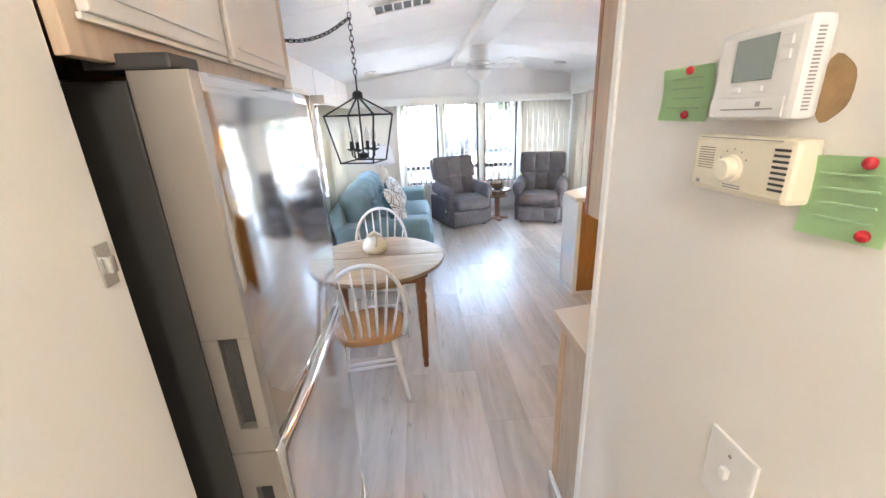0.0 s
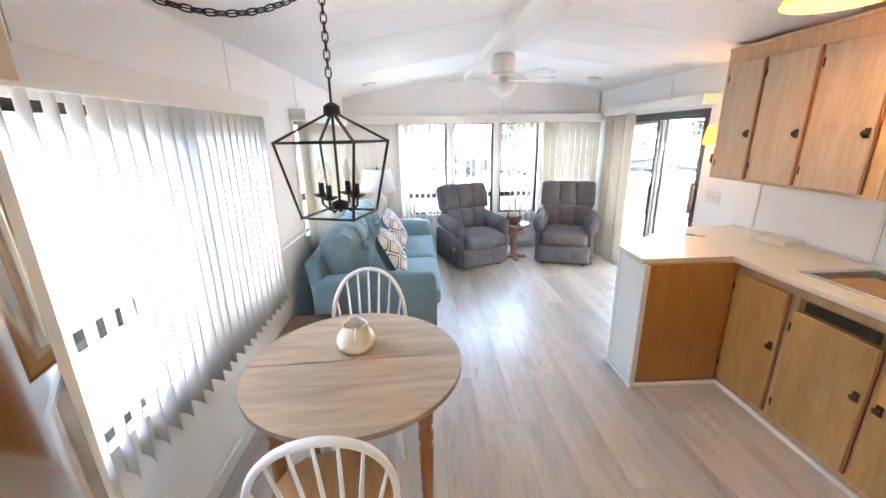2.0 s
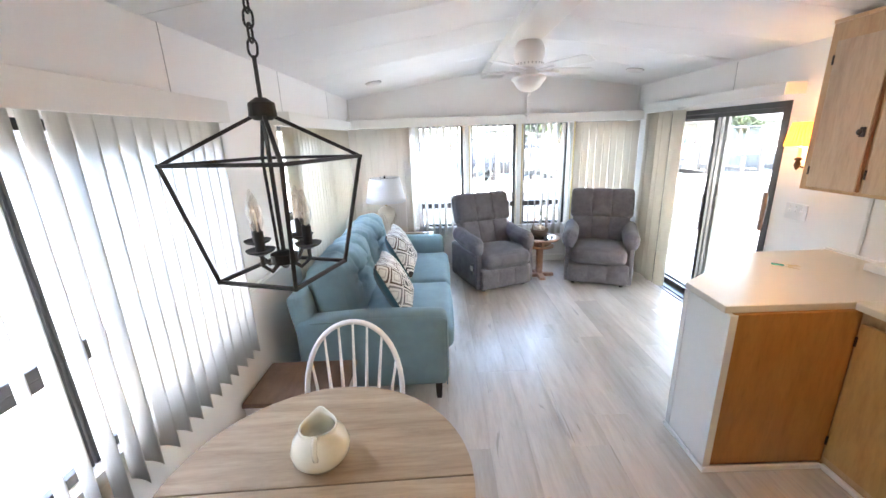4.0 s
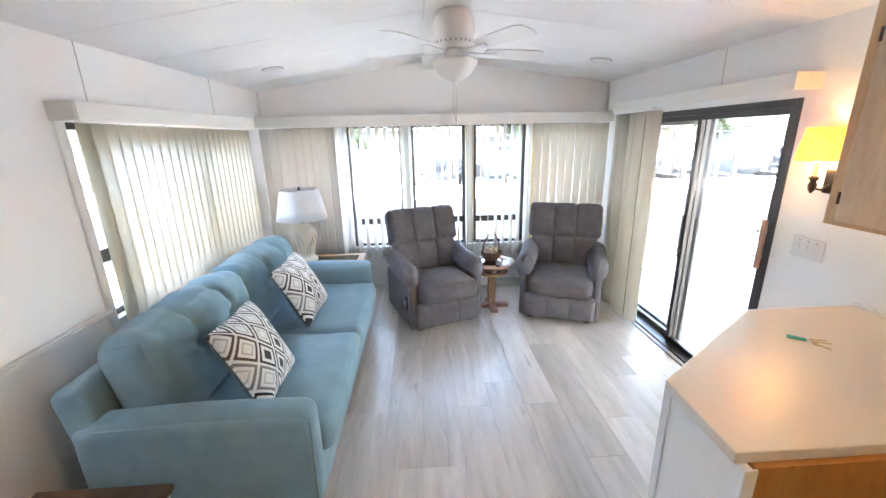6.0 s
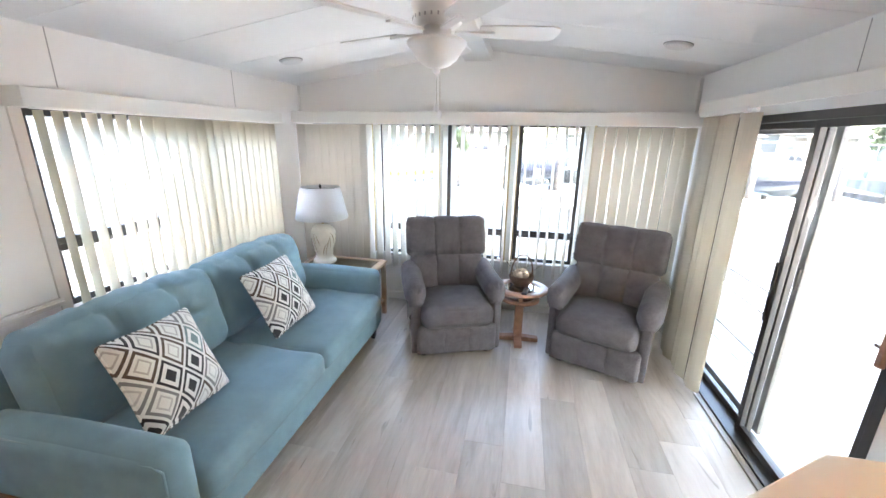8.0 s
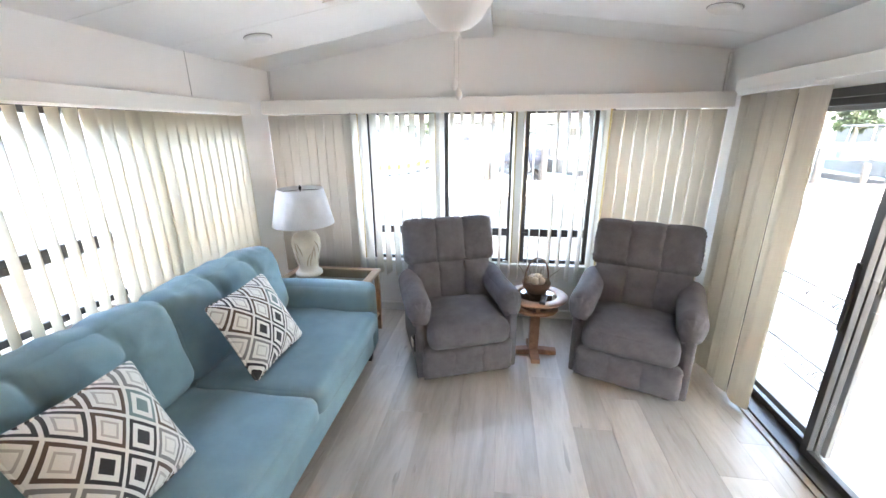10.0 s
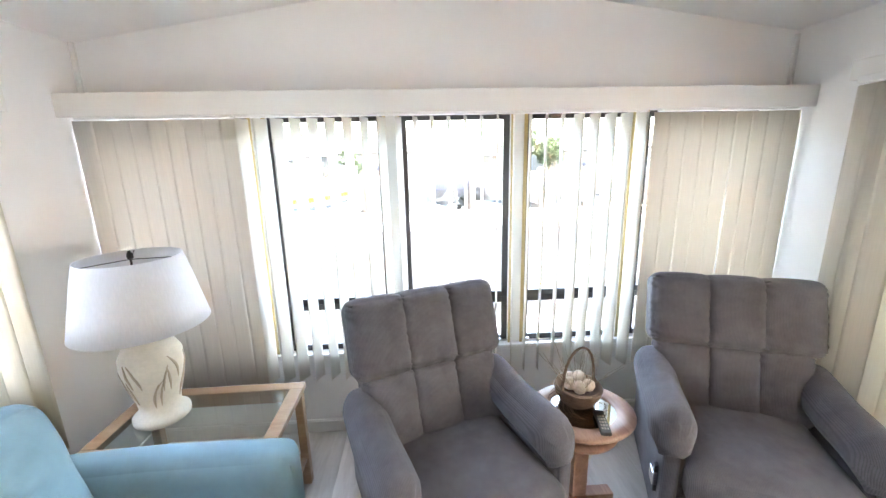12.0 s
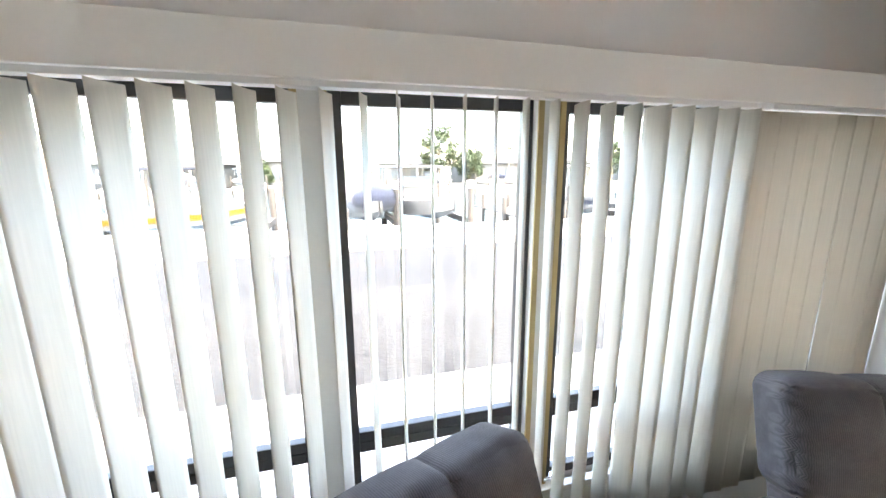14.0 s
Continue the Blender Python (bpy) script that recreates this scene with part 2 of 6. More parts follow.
NOTE = surface("green_sticky_paper", (0.60, 0.86, 0.50), 0.8, var=0.05, fine=200, bump=0.1)
NOTE_INK = surface("faint_green_writing", (0.45, 0.70, 0.40), 0.8, var=0.05, bump=0)
RED_PIN = surface("red_pin_plastic", (0.45, 0.02, 0.03), 0.3, var=0.05)




def diamonds(name):
    """Woven diamond pattern: white ground, rings and centres in brown, grey, black and sea green."""
    m, nt, b = _mat(name)
    tc, sep = nt.nodes.new("ShaderNodeTexCoord"), nt.nodes.new("ShaderNodeSeparateXYZ")
    nt.links.new(tc.outputs["Object"], sep.inputs[0])

    def op(kind, a, c=0.0):
        n = nt.nodes.new("ShaderNodeMath")
        n.operation = kind
        for k, v in enumerate((a, c)):
            if isinstance(v, (int, float)):
                n.inputs[k].default_value = v
            else:
                nt.links.new(v, n.inputs[k])
        return n.outputs[0]

    u, v = op("DIVIDE", sep.outputs[0], 0.125), op("DIVIDE", sep.outputs[2], 0.175)
    a, c = op("ADD", op("ADD", u, v), 20.3), op("ADD", op("SUBTRACT", u, v), 20.1)
    d = op("MAXIMUM", op("ABSOLUTE", op("SUBTRACT", op("FRACT", a), 0.5)), op("ABSOLUTE", op("SUBTRACT", op("FRACT", c), 0.5)))
    cell = nt.nodes.new("ShaderNodeCombineXYZ")
    nt.links.new(op("FLOOR", a), cell.inputs[0])
    nt.links.new(op("FLOOR", c), cell.inputs[1])
    wn = nt.nodes.new("ShaderNodeTexWhiteNoise")
    nt.links.new(cell.outputs[0], wn.inputs[0])
    tones = nt.nodes.new("ShaderNodeValToRGB")
    tones.color_ramp.interpolation = "CONSTANT"
    el = tones.color_ramp.elements
    cols = [(0.0, (0.10, 0.07, 0.055)), (0.28, (0.22, 0.22, 0.22)), (0.5, (0.045, 0.045, 0.05)), (0.68, (0.03, 0.03, 0.035)), (0.85, (0.17, 0.24, 0.24))]
    while len(el) < len(cols):
        el.new(0.5)
    for e, (p, k) in zip(el, cols):
        e.position, e.color = p, (*k, 1)
    nt.links.new(wn.outputs["Value"], tones.inputs[0])
    ring = op("MULTIPLY", op("GREATER_THAN", d, 0.345), op("LESS_THAN", d, 0.45))
    solid = op("MULTIPLY", op("LESS_THAN", d, 0.20), op("GREATER_THAN", wn.outputs["Value"], 0.62))
    inner = op("MULTIPLY", op("MULTIPLY", op("LESS_THAN", d, 0.235), op("GREATER_THAN", d, 0.17)), op("LESS_THAN", wn.outputs["Value"], 0.62))
    fac = op("MINIMUM", op("ADD", op("ADD", ring, solid), op("MULTIPLY", inner, 0.45)), 1.0)
    mix = nt.nodes.new("ShaderNodeMix")
    mix.data_type = "RGBA"
    nt.links.new(fac, mix.inputs["Factor"])
    mix.inputs[6].default_value = (0.76, 0.75, 0.72, 1)
    nt.links.new(tones.outputs[0], mix.inputs[7])
    weave = _noise(nt, tc.outputs["Object"], 700, 2)
    nt.links.new(_mul(nt, mix.outputs[2], _ramp(nt, weave, [(0.3, (0.8,) * 3), (0.7, (1, 1, 1))])), b.inputs["Base Color"])
    b.inputs["Roughness"].default_value, b.inputs["Sheen Weight"].default_value = 0.9, 0.2
    _bump(nt, b, weave, 0.4, 0.001)
    return m


DIAMONDS = diamonds("woven_diamond_cloth")


# ---- mesh helpers ----
def box(bm, x0, y0, z0, x1, y1, z1, bevel=0.0, m=None):
    c = Matrix.Translation(((x0 + x1) / 2, (y0 + y1) / 2, (z0 + z1) / 2)) @ Matrix.Diagonal((abs(x1 - x0), abs(y1 - y0), abs(z1 - z0), 1))
    r = bmesh.ops.create_cube(bm, size=1.0, matrix=(m @ c) if m else c)
    if bevel:
        es = list({e for v in r["verts"] for e in v.link_edges})
        bmesh.ops.bevel(bm, geom=es, offset=bevel, segments=2, profile=0.6, affect="EDGES")
    return bm


def boxes(*dims, bevel=0.0):
    bm = bmesh.new()
    for d in dims:
        box(bm, *d, bevel=bevel)
    return bm


def lathe(profile, seg=24, bm=None, m=None, cap=True):
    """A turned body from (radius, height) pairs."""
    bm = bm or bmesh.new()
    rings = []
    for r, z in profile:
        ring = [Vector((r * math.cos(2 * math.pi * k / seg), r * math.sin(2 * math.pi * k / seg), z)) for k in range(seg)]
        rings.append([bm.verts.new(m @ p if m else p) for p in ring])
    for a, b in zip(rings, rings[1:]):
        for k in range(seg):
            bm.faces.new((a[k], a[(k + 1) % seg], b[(k + 1) % seg], b[k]))
    if cap:
        for ring, flip in ((rings[0], True), (rings[-1], False)):
            bm.faces.new(ring[::-1] if flip else ring)
    return bm


def tube(pts, radius, seg=8, bm=None, closed=False, flat=1.0):
    """A rod along points; radius may be a list."""
    bm = bm or bmesh.new()
    pts = [Vector(p) for p in pts]
    n = len(pts)
    rad = radius if isinstance(radius, (list, tuple)) else [radius] * n
    rings, side = [], None
    for i, p in enumerate(pts):
        a = pts[(i - 1) % n] if closed or i else p
        b = pts[(i + 1) % n] if closed or i < n - 1 else p
        d = (b - a).normalized()
        if side is None:
            side = d.cross(Vector((0, 0, 1)) if abs(d.z) < 0.9 else Vector((1, 0, 0))).normalized()
        side = (side - d * side.dot(d)).normalized()
        up = d.cross(side)
        rings.append([bm.verts.new(p + side * rad[i] * math.cos(2 * math.pi * k / seg) + up * rad[i] * flat * math.sin(2 * math.pi * k / seg)) for k in range(seg)])
    pairs = list(zip(rings, rings[1:])) + ([(rings[-1], rings[0])] if closed else [])
    for a, b in pairs:
        for k in range(seg):
            bm.faces.new((a[k], a[(k + 1) % seg], b[(k + 1) % seg], b[k]))
    if not closed:
        bm.faces.new(rings[0][::-1])
        bm.faces.new(rings[-1])
    return bm


def pad(cx, cy, cz, sx, sy, sz, r=0.04, bulge=(0, 0, 0), n=10, bm=None, m=None, shape=None):
    """A rounded, stuffed block of the full size sx, sy, sz, whose faces swell by bulge."""
    bm = bm or bmesh.new()
    h = (sx / 2, sy / 2, sz / 2)
    r = min(r, *h)
    cache = {}

    def vert(p):
        key = tuple(round(v, 4) for v in p)
        if key not in cache:
            q = [a * b for a, b in zip(p, h)]
            inner = [max(-(b - r), min(b - r, a)) for a, b in zip(q, h)]
            d = Vector([a - b for a, b in zip(q, inner)])
            q = Vector(inner) + (d.normalized() * r if d.length > 1e-9 else d)
            for i in range(3):
                u, v = p[(i + 1) % 3], p[(i + 2) % 3]
                q[i] += bulge[i] * p[i] * (1 - u * u) * (1 - v * v)
            if shape:
                q = Vector(shape(q, p))
            q += Vector((cx, cy, cz))
            cache[key] = bm.verts.new(m @ q if m else q)
        return cache[key]

    ts = [math.sin(math.pi / 2 * (2 * k / n - 1)) for k in range(n + 1)]
    for axis in range(3):
        for s in (-1, 1):
            for i in range(n):
                for j in range(n):
                    quad = []
                    for u, v in ((ts[i], ts[j]), (ts[i + 1], ts[j]), (ts[i + 1], ts[j + 1]), (ts[i], ts[j + 1])):
                        p = [0, 0, 0]
                        p[axis], p[(axis + 1) % 3], p[(axis + 2) % 3] = s, u, v
                        quad.append(vert(p))
                    bm.faces.new(quad if s > 0 else quad[::-1])
    return bm


def slab(poly, z0, z1, bevel=0.0):
    """A flat plate with the outline poly."""
    bm = bmesh.new()
    low = [bm.verts.new((x, y, z0)) for x, y in poly]
    high = [bm.verts.new((x, y, z1)) for x, y in poly]
    n = len(poly)
    bm.faces.new(low[::-1])
    bm.faces.new(high)
    for k in range(n):
        bm.faces.new((low[k], low[(k + 1) % n], high[(k + 1) % n], high[k]))
    if bevel:
        bmesh.ops.bevel(bm, geom=list(bm.edges), offset=bevel, segments=2, profile=0.6, affect="EDGES")
    return bm


def mesh_of(name, bm, mat, smooth=False):
    bmesh.ops.recalc_face_normals(bm, faces=bm.faces)
    me = bpy.data.meshes.new(name)
    bm.to_mesh(me)
    bm.free()
    me.materials.append(mat)
    if smooth:
        me.shade_smooth()
    return me


def part(name, bm, mat, parent, label="", smooth=False, m=None):
    ob = new(name, mesh_of(name, bm, mat, smooth) if isinstance(bm, bmesh.types.BMesh) else bm)
    ob.parent = parent
    if m is not None:
        ob.matrix_basis = m
    return tagged(ob, label)


def thing(name, label, category, m=None, group="", kind=""):
    ob = new(name)
    ob.empty_display_size = 0.1
    if m is not None:
        ob.matrix_basis = m
    return tagged(ob, label, category, group, kind)


def single(name, bm, mat, label, category, smooth=False, m=None, group=""):
    ob = new(name, mesh_of(name, bm, mat, smooth))
    if m is not None:
        ob.matrix_basis = m
    return tagged(ob, label, category, group)


def built(name, bm, mat, label, smooth=False):
    return tagged(new(name, mesh_of(name, bm, mat, smooth)), label, kind="structure")


# ---- the room ----
XL, XR, YF, YB = -1.08, 2.60, 6.84, -1.6
RIDGE, EAVE, RIDGE_X = 2.49, 2.22, 0.745
EAVE_L, EAVE_R = 2.195, 2.25
T = 0.10


def wall_with_openings(axis, at, out, lo, hi, top, openings):
    """An upright wall along x or y at a coordinate, thickened to the outside, with (from, to, sill, head) openings."""
    bm = bmesh.new()

    def piece(a, b, z0, z1):
        if b - a > 1e-4 and z1 - z0 > 1e-4:
            if axis == "y":
                box(bm, min(at, at + out), a, z0, max(at, at + out), b, z1)
            else:
                box(bm, a, min(at, at + out), z0, b, max(at, at + out), z1)

    x = lo
    for a, b, sill, head in sorted(openings):
        piece(x, a, 0, top)
        piece(a, b, 0, sill)
        piece(a, b, head, top)
        x = b
    piece(x, hi, 0, top)
    return bm


KW = (1.62, 3.60, 0.71, 1.80)     # dining window
SW = (4.48, 6.22, 0.83, 1.825)     # window behind the sofa
DOOR = (4.58, 6.22, 0.0, 1.885)   # sliding door
FW = (-1.0, 2.52, 0.53, 1.86)     # front window band

floor = built("floor", boxes((XL - T, YB - T, -0.12, XR + T, YF + T, -0.014)), UNDER, "light greyed oak plank floor laid along the room")
built("wall_left", wall_with_openings("y", XL, -T, YB, YF + T, EAVE + 0.1, [KW, SW]), WALL, "white panelled side wall with two blinded windows")
built("wall_right", wall_with_openings("y", XR, T, YB, YF + T, EAVE + 0.1, [DOOR]), WALL, "white panelled side wall with a sliding glass door")
_bm = wall_with_openings("x", YF, T, XL, XR, EAVE_L - 0.01, [FW])
_g = [_bm.verts.new(p) for y in (YF, YF + T) for p in ((XL, y, EAVE_L - 0.01), (XR, y, EAVE_L - 0.01), (XR, y, EAVE_R + 0.06), (RIDGE_X, y, RIDGE + 0.06), (XL, y, EAVE_L + 0.06))]
_bm.faces.new(_g[:5]), _bm.faces.new(_g[5:][::-1])
built("wall_front", _bm, WALL, "off-white gable wall above a wide blinded window")
built("wall_back", boxes((XL, YB - T, 0, XR, YB, 2.62)), WALL_HALL, "cream wall closing the hallway")


def ceiling_mesh():
    """Boards across the slope of the shallow vault, with narrow open joints."""
    bm = bmesh.new()
    ys = [YB, -0.4, 0.3, 0.91, 1.52, 2.13, 2.74, 3.35, 3.96, 4.57, 5.18, 5.79, 6.40, YF]
    for (xa, za), (xb, zb) in (((XL - T, EAVE_L - 0.013), (RIDGE_X, RIDGE)), ((RIDGE_X, RIDGE), (XR + T, EAVE_R - 0.013))):
        for y0, y1 in zip(ys, ys[1:]):
            g = 0.0022
            lo = [bm.verts.new(p) for p in ((xa, y0 + g, za), (xb, y0 + g, zb), (xb, y1 - g, zb), (xa, y1 - g, za))]
            hi = [bm.verts.new(v.co + Vector((0, 0, 0.014))) for v in lo]
            bm.faces.new(lo[::-1]), bm.faces.new(hi)
            for k in range(4):
                bm.faces.new((lo[k], lo[(k + 1) % 4], hi[(k + 1) % 4], hi[k]))
        lo = [bm.verts.new(p) for p in ((xa, YB - T, za + 0.016), (xb, YB - T, zb + 0.016), (xb, YF + T, zb + 0.016), (xa, YF + T, za + 0.016))]
        hi = [bm.verts.new(v.co + Vector((0, 0, 0.1))) for v in lo]
        bm.faces.new(lo[::-1]), bm.faces.new(hi)
        for k in range(4):
            bm.faces.new((lo[k], lo[(k + 1) % 4], hi[(k + 1) % 4], hi[k]))
    return bm


built("ceiling", ceiling_mesh(), CEIL, "white shallow vaulted ceiling in wide boards")
_bm = bmesh.new()
box(_bm, 0.612, 0.9, RIDGE - 0.098, 0.856, YF, RIDGE + 0.01, bevel=0.004)
built("ridge_beam", _bm, TRIM, "white boxed ridge beam along the ceiling")

# hall side: the thermostat wall and the wall that backs the kitchen
built("wall_hall_right", boxes((0.41, YB, 0, 0.50, 0.875, 2.6)), WALL_HALL, "cream wall panel holding the thermostats")
_bm = boxes((0.404, 0.868, 0, 0.516, 0.892, 2.6), bevel=0.004)
built("trim_hall_corner", _bm, TRIM, "white corner strip on the end of the wall")
built("wall_kitchen_back", boxes((0.50, 0.78, 0, XR, 0.875, 2.6)), WALL, "white wall behind the near counter")
built("wall_hall_left", boxes((-0.53, YB, 0, -0.45, 0.575, 2.6)), WALL_HALL, "cream board beside the refrigerator bay")
built("wall_bay_back", boxes((XL, 0.50, 0, -0.53, 0.575, 2.6)), WALL_HALL, "side of the refrigerator bay")
built("wall_bay_end", boxes((XL, 1.43, 0, -0.456, 1.475, 2.6)), WALL, "white end panel of the refrigerator bay")

# skirting, chair rail and panel joints
for _nm, _d in (("baseboard_front", (XL, YF - 0.014, 0, XR, YF, 0.085)), ("baseboard_left", (XL, 1.475, 0, XL + 0.014, YF - 0.014, 0.085)),
                ("baseboard_right", (XR - 0.014, 4.13, 0, XR, 4.56, 0.085)), ("baseboard_right_far", (XR - 0.014, 6.25, 0, XR, YF - 0.014, 0.085))):
    built(_nm, boxes(_d, bevel=0.004), TRIM, "white baseboard with a rounded top")
built("baseboard_cap", boxes((XL, YF - 0.02, 0.07, XR, YF - 0.0145, 0.078), bevel=0.002), TRIM, "thin bead on the baseboard")
built("chair_rail", boxes((XL, 3.66, 0.865, XL + 0.022, 4.44, 0.905), (XL, 3.66, 0.88, XL + 0.03, 4.44, 0.892), bevel=0.004), TRIM, "white chair rail on the side wall")
for _y in (1.62 + 0.6, 3.44, 4.66, 5.9):
    built("wall_joint", boxes((XL - 0.001, _y - 0.0025, 1.93, XL + 0.0015, _y + 0.0025, EAVE + 0.02)), SEAM, "thin joint between wall panels")
for _y in (5.2,):
    built("wall_joint", boxes((XR - 0.0015, _y - 0.0025, 2.0, XR + 0.001, _y + 0.0025, EAVE + 0.02)), SEAM, "thin joint between wall panels")
for _x, _s in ((XL, 1), (XR, -1)):
    built("trim_corner", boxes((min(_x, _x + _s * 0.02), YF - 0.02, 0.085, max(_x, _x + _s * 0.02), YF, EAVE + 0.01), bevel=0.004), TRIM, "white corner bead")


# ---- windows and the sliding door ----
def sash(parent, name, x0, x1, z0, z1, y, w=0.035, d=0.03, axis="x", pane=True):
    """A dark metal frame with its pane; along x at y, or along y at x."""
    dims = [(x0, x0 + w, z0, z1), (x1 - w, x1, z0, z1), (x0 + w, x1 - w, z0, z0 + w), (x0 + w, x1 - w, z1 - w, z1)]
    bm = bmesh.new()
    for a, b, c, e in dims:
        box(bm, *((a, y, c, b, y + d, e) if axis == "x" else (y, a, c, y + d, b, e)), bevel=0.003)
    fr = part(name, bm, BRONZE, parent)
    if pane:
        bm = bmesh.new()
        a, b, c, e, m = x0 + w - 0.004, x1 - w + 0.004, z0 + w - 0.004, z1 - w + 0.004, y + d / 2
        box(bm, *((a, m - 0.002, c, b, m + 0.002, e) if axis == "x" else (m - 0.002, a, c, m + 0.002, b, e)))
        p = part("pane", bm, GLASS, fr, "clear window glass")
        p.visible_shadow = False
    return fr


window_1 = thing("window_1", "wide front window in dark bronze frames with lower vent panes", "window", kind="structure")
MULL = [-1.0, -0.27, 0.415, 1.10, 1.77, 2.52]
for _a, _b in zip(MULL, MULL[1:]):
    _l, _r = _a + 0.045, _b - 0.045
    sash(window_1, "upper_sash", _l, _r, 0.815, 1.86, YF + 0.03)
    sash(window_1, "lower_sash", _l, _r, 0.53, 0.815, YF + 0.028)
for _x in MULL[1:-1]:
    part("mullion", boxes((_x - 0.045, YF + 0.002, 0.53, _x + 0.045, YF + 0.075, 1.86), bevel=0.003), TRIM, window_1, "white post between panes")
    for _s in (-1, 1):
        part("strip", boxes((_x + _s * 0.036 - 0.009, YF - 0.004, 0.53, _x + _s * 0.036 + 0.009, YF + 0.003, 1.86)), BRASS_STRIP, window_1, "brass-coloured edge strip")
part("window_sill", boxes((-1.0, YF - 0.03, 0.505, 2.52, YF + 0.02, 0.53), bevel=0.004), TRIM, window_1)
for _x in (-0.16, 1.02, 1.16):
    part("latch", boxes((_x - 0.025, YF - 0.006, 0.54, _x + 0.025, YF + 0.02, 0.556), bevel=0.003), CHROME, window_1, "small metal latch")


def side_window(name, label, y0, y1, z0, z1, cuts, rails):
    w = thing(name, label, "window", kind="structure")
    ys = [y0] + cuts + [y1]
    for a, b in zip(ys, ys[1:]):
        zs = [z0] + rails + [z1]
        for c, e in zip(zs, zs[1:]):
            sash(w, "sash", a + 0.004, b - 0.004, c, e, XL - 0.06, axis="y")
    bm = boxes((XL - 0.002, y0 - 0.05, z0 - 0.05, XL + 0.014, y0, z1 + 0.02), (XL - 0.002, y1, z0 - 0.05, XL + 0.014, y1 + 0.05, z1 + 0.02),
               (XL - 0.002, y0, z0 - 0.05, XL + 0.014, y1, z0), bevel=0.003)
    part("window_frame", bm, TRIM, w, "white casing")
    return w


side_window("window_2", "side window by the dining table in dark frames", KW[0], KW[1], KW[2], KW[3], [2.70], [1.085])
side_window("window_3", "side window behind the sofa in dark frames", SW[0], SW[1], SW[2], SW[3], [5.32], [1.16])

door_1 = thing("door_1", "sliding glass patio door in a dark bronze frame", "door", kind="structure")
part("door_frame", boxes((XR - 0.005, DOOR[0], 0.0, XR + 0.085, DOOR[0] + 0.04, DOOR[3]), (XR - 0.005, DOOR[1] - 0.04, 0.0, XR + 0.085, DOOR[1], DOOR[3]),
                         (XR - 0.005, DOOR[0] + 0.04, DOOR[3] - 0.045, XR + 0.085, DOOR[1] - 0.04, DOOR[3]), bevel=0.003), BRONZE, door_1)
part("threshold", boxes((XR - 0.06, DOOR[0] - 0.02, -0.012, XR + 0.09, DOOR[1], 0.018), bevel=0.004), BRONZE, door_1)
part("floor_strip", boxes((XR - 0.10, DOOR[0] - 0.05, -0.006, XR - 0.06, DOOR[1] + 0.1, 0.008), bevel=0.003), GREY_PL, door_1, "grey floor strip")
sash(door_1, "sliding_panel", DOOR[0] + 0.035, 5.385, 0.02, DOOR[3] - 0.04, XR + 0.008, 0.042, 0.03, axis="y")
sash(door_1, "fixed_panel", 5.34, DOOR[1] - 0.035, 0.02, DOOR[3] - 0.04, XR + 0.045, 0.042, 0.03, axis="y")
_h = part("door_handle", boxes((XR - 0.05, 4.60, 0.92, XR - 0.028, 4.625, 1.22), bevel=0.005), OAK, door_1, "wooden pull handle")
part("bracket", boxes((XR - 0.04, 4.602, 0.985, XR + 0.01, 4.66, 1.0), (XR - 0.04, 4.602, 1.14, XR + 0.01, 4.66, 1.155), (XR + 0.002, 4.63, 0.96, XR + 0.01, 4.67, 1.18), bevel=0.002), CHROME, _h, "chrome brackets")
part("latch_strip", boxes((XR + 0.0, 5.365, 0.75, XR + 0.01, 5.39, 1.1), bevel=0.003), DARK_PL, door_1)


# ---- vertical blinds ----
def vane_mesh(name, height, width, mat, curve=0.006):
    bm = bmesh.new()
    rows = []
    for k in range(7):
        u = k / 6 * 2 - 1
        x, y = u * width / 2, curve * (1 - u * u)
        rows.append([bm.verts.new((x, y, z)) for z in (0.0, -height * 0.33, -height * 0.66, -height)])
    for a, b in zip(rows, rows[1:]):
        for i in range(3):
            bm.faces.new((a[i], b[i], b[i + 1], a[i + 1]))
    bmesh.ops.recalc_face_normals(bm, faces=bm.faces)
    bmesh.ops.solidify(bm, geom=list(bm.faces), thickness=0.0012)
    return mesh_of(name, bm, mat, True)


def blind(name, label, places, height, top, mat, width=0.089, curve=0.006):
    """Upright vanes; each place is x, y and the turn of the vane in degrees."""
    b = thing(name, label, "vertical blind")
    me = vane_mesh("vane", height, width, mat, curve)
    for x, y, a in places:
        part("vane", me, None, b, m=pose(x, y, top, random.uniform(-0.25, 0.25), random.uniform(-0.25, 0.25), a + random.uniform(-3, 3)))
    xs, ys = [p[0] for p in places], [p[1] for p in places]
    part("headrail", boxes((min(xs) - 0.02, min(ys) - 0.02, top + 0.004, max(xs) + 0.02, max(ys) + 0.02, top + 0.035), bevel=0.003), TRIM, b)
    return b


def spread(a, b, n):
    return [a + (b - a) * k / (n - 1) for k in range(n)]


blind("vertical_blind", "ivory vertical blind drawn shut over the front window corner", [(x, YF - 0.1 + 0.003 * (k % 2), 1) for k, x in enumerate(spread(-1.03, -0.36, 9))], 1.43, 1.835, VANE_SHUT, 0.09, 0.0012)
blind("vertical_blind", "white vertical blind with its vanes turned open", [(x, YF - 0.1, 68 if x < 0.4 else 74 if x < 1.05 else 80 if x < 1.32 else 101) for x in spread(-0.30, 1.72, 25)], 1.42, 1.835, VANE_THIN)
blind("vertical_blind", "ivory vertical blind shut behind the recliner", [(x, YF - 0.1, -4) for x in spread(1.83, 2.55, 9)], 1.43, 1.835, VANE, 0.086, 0.002)
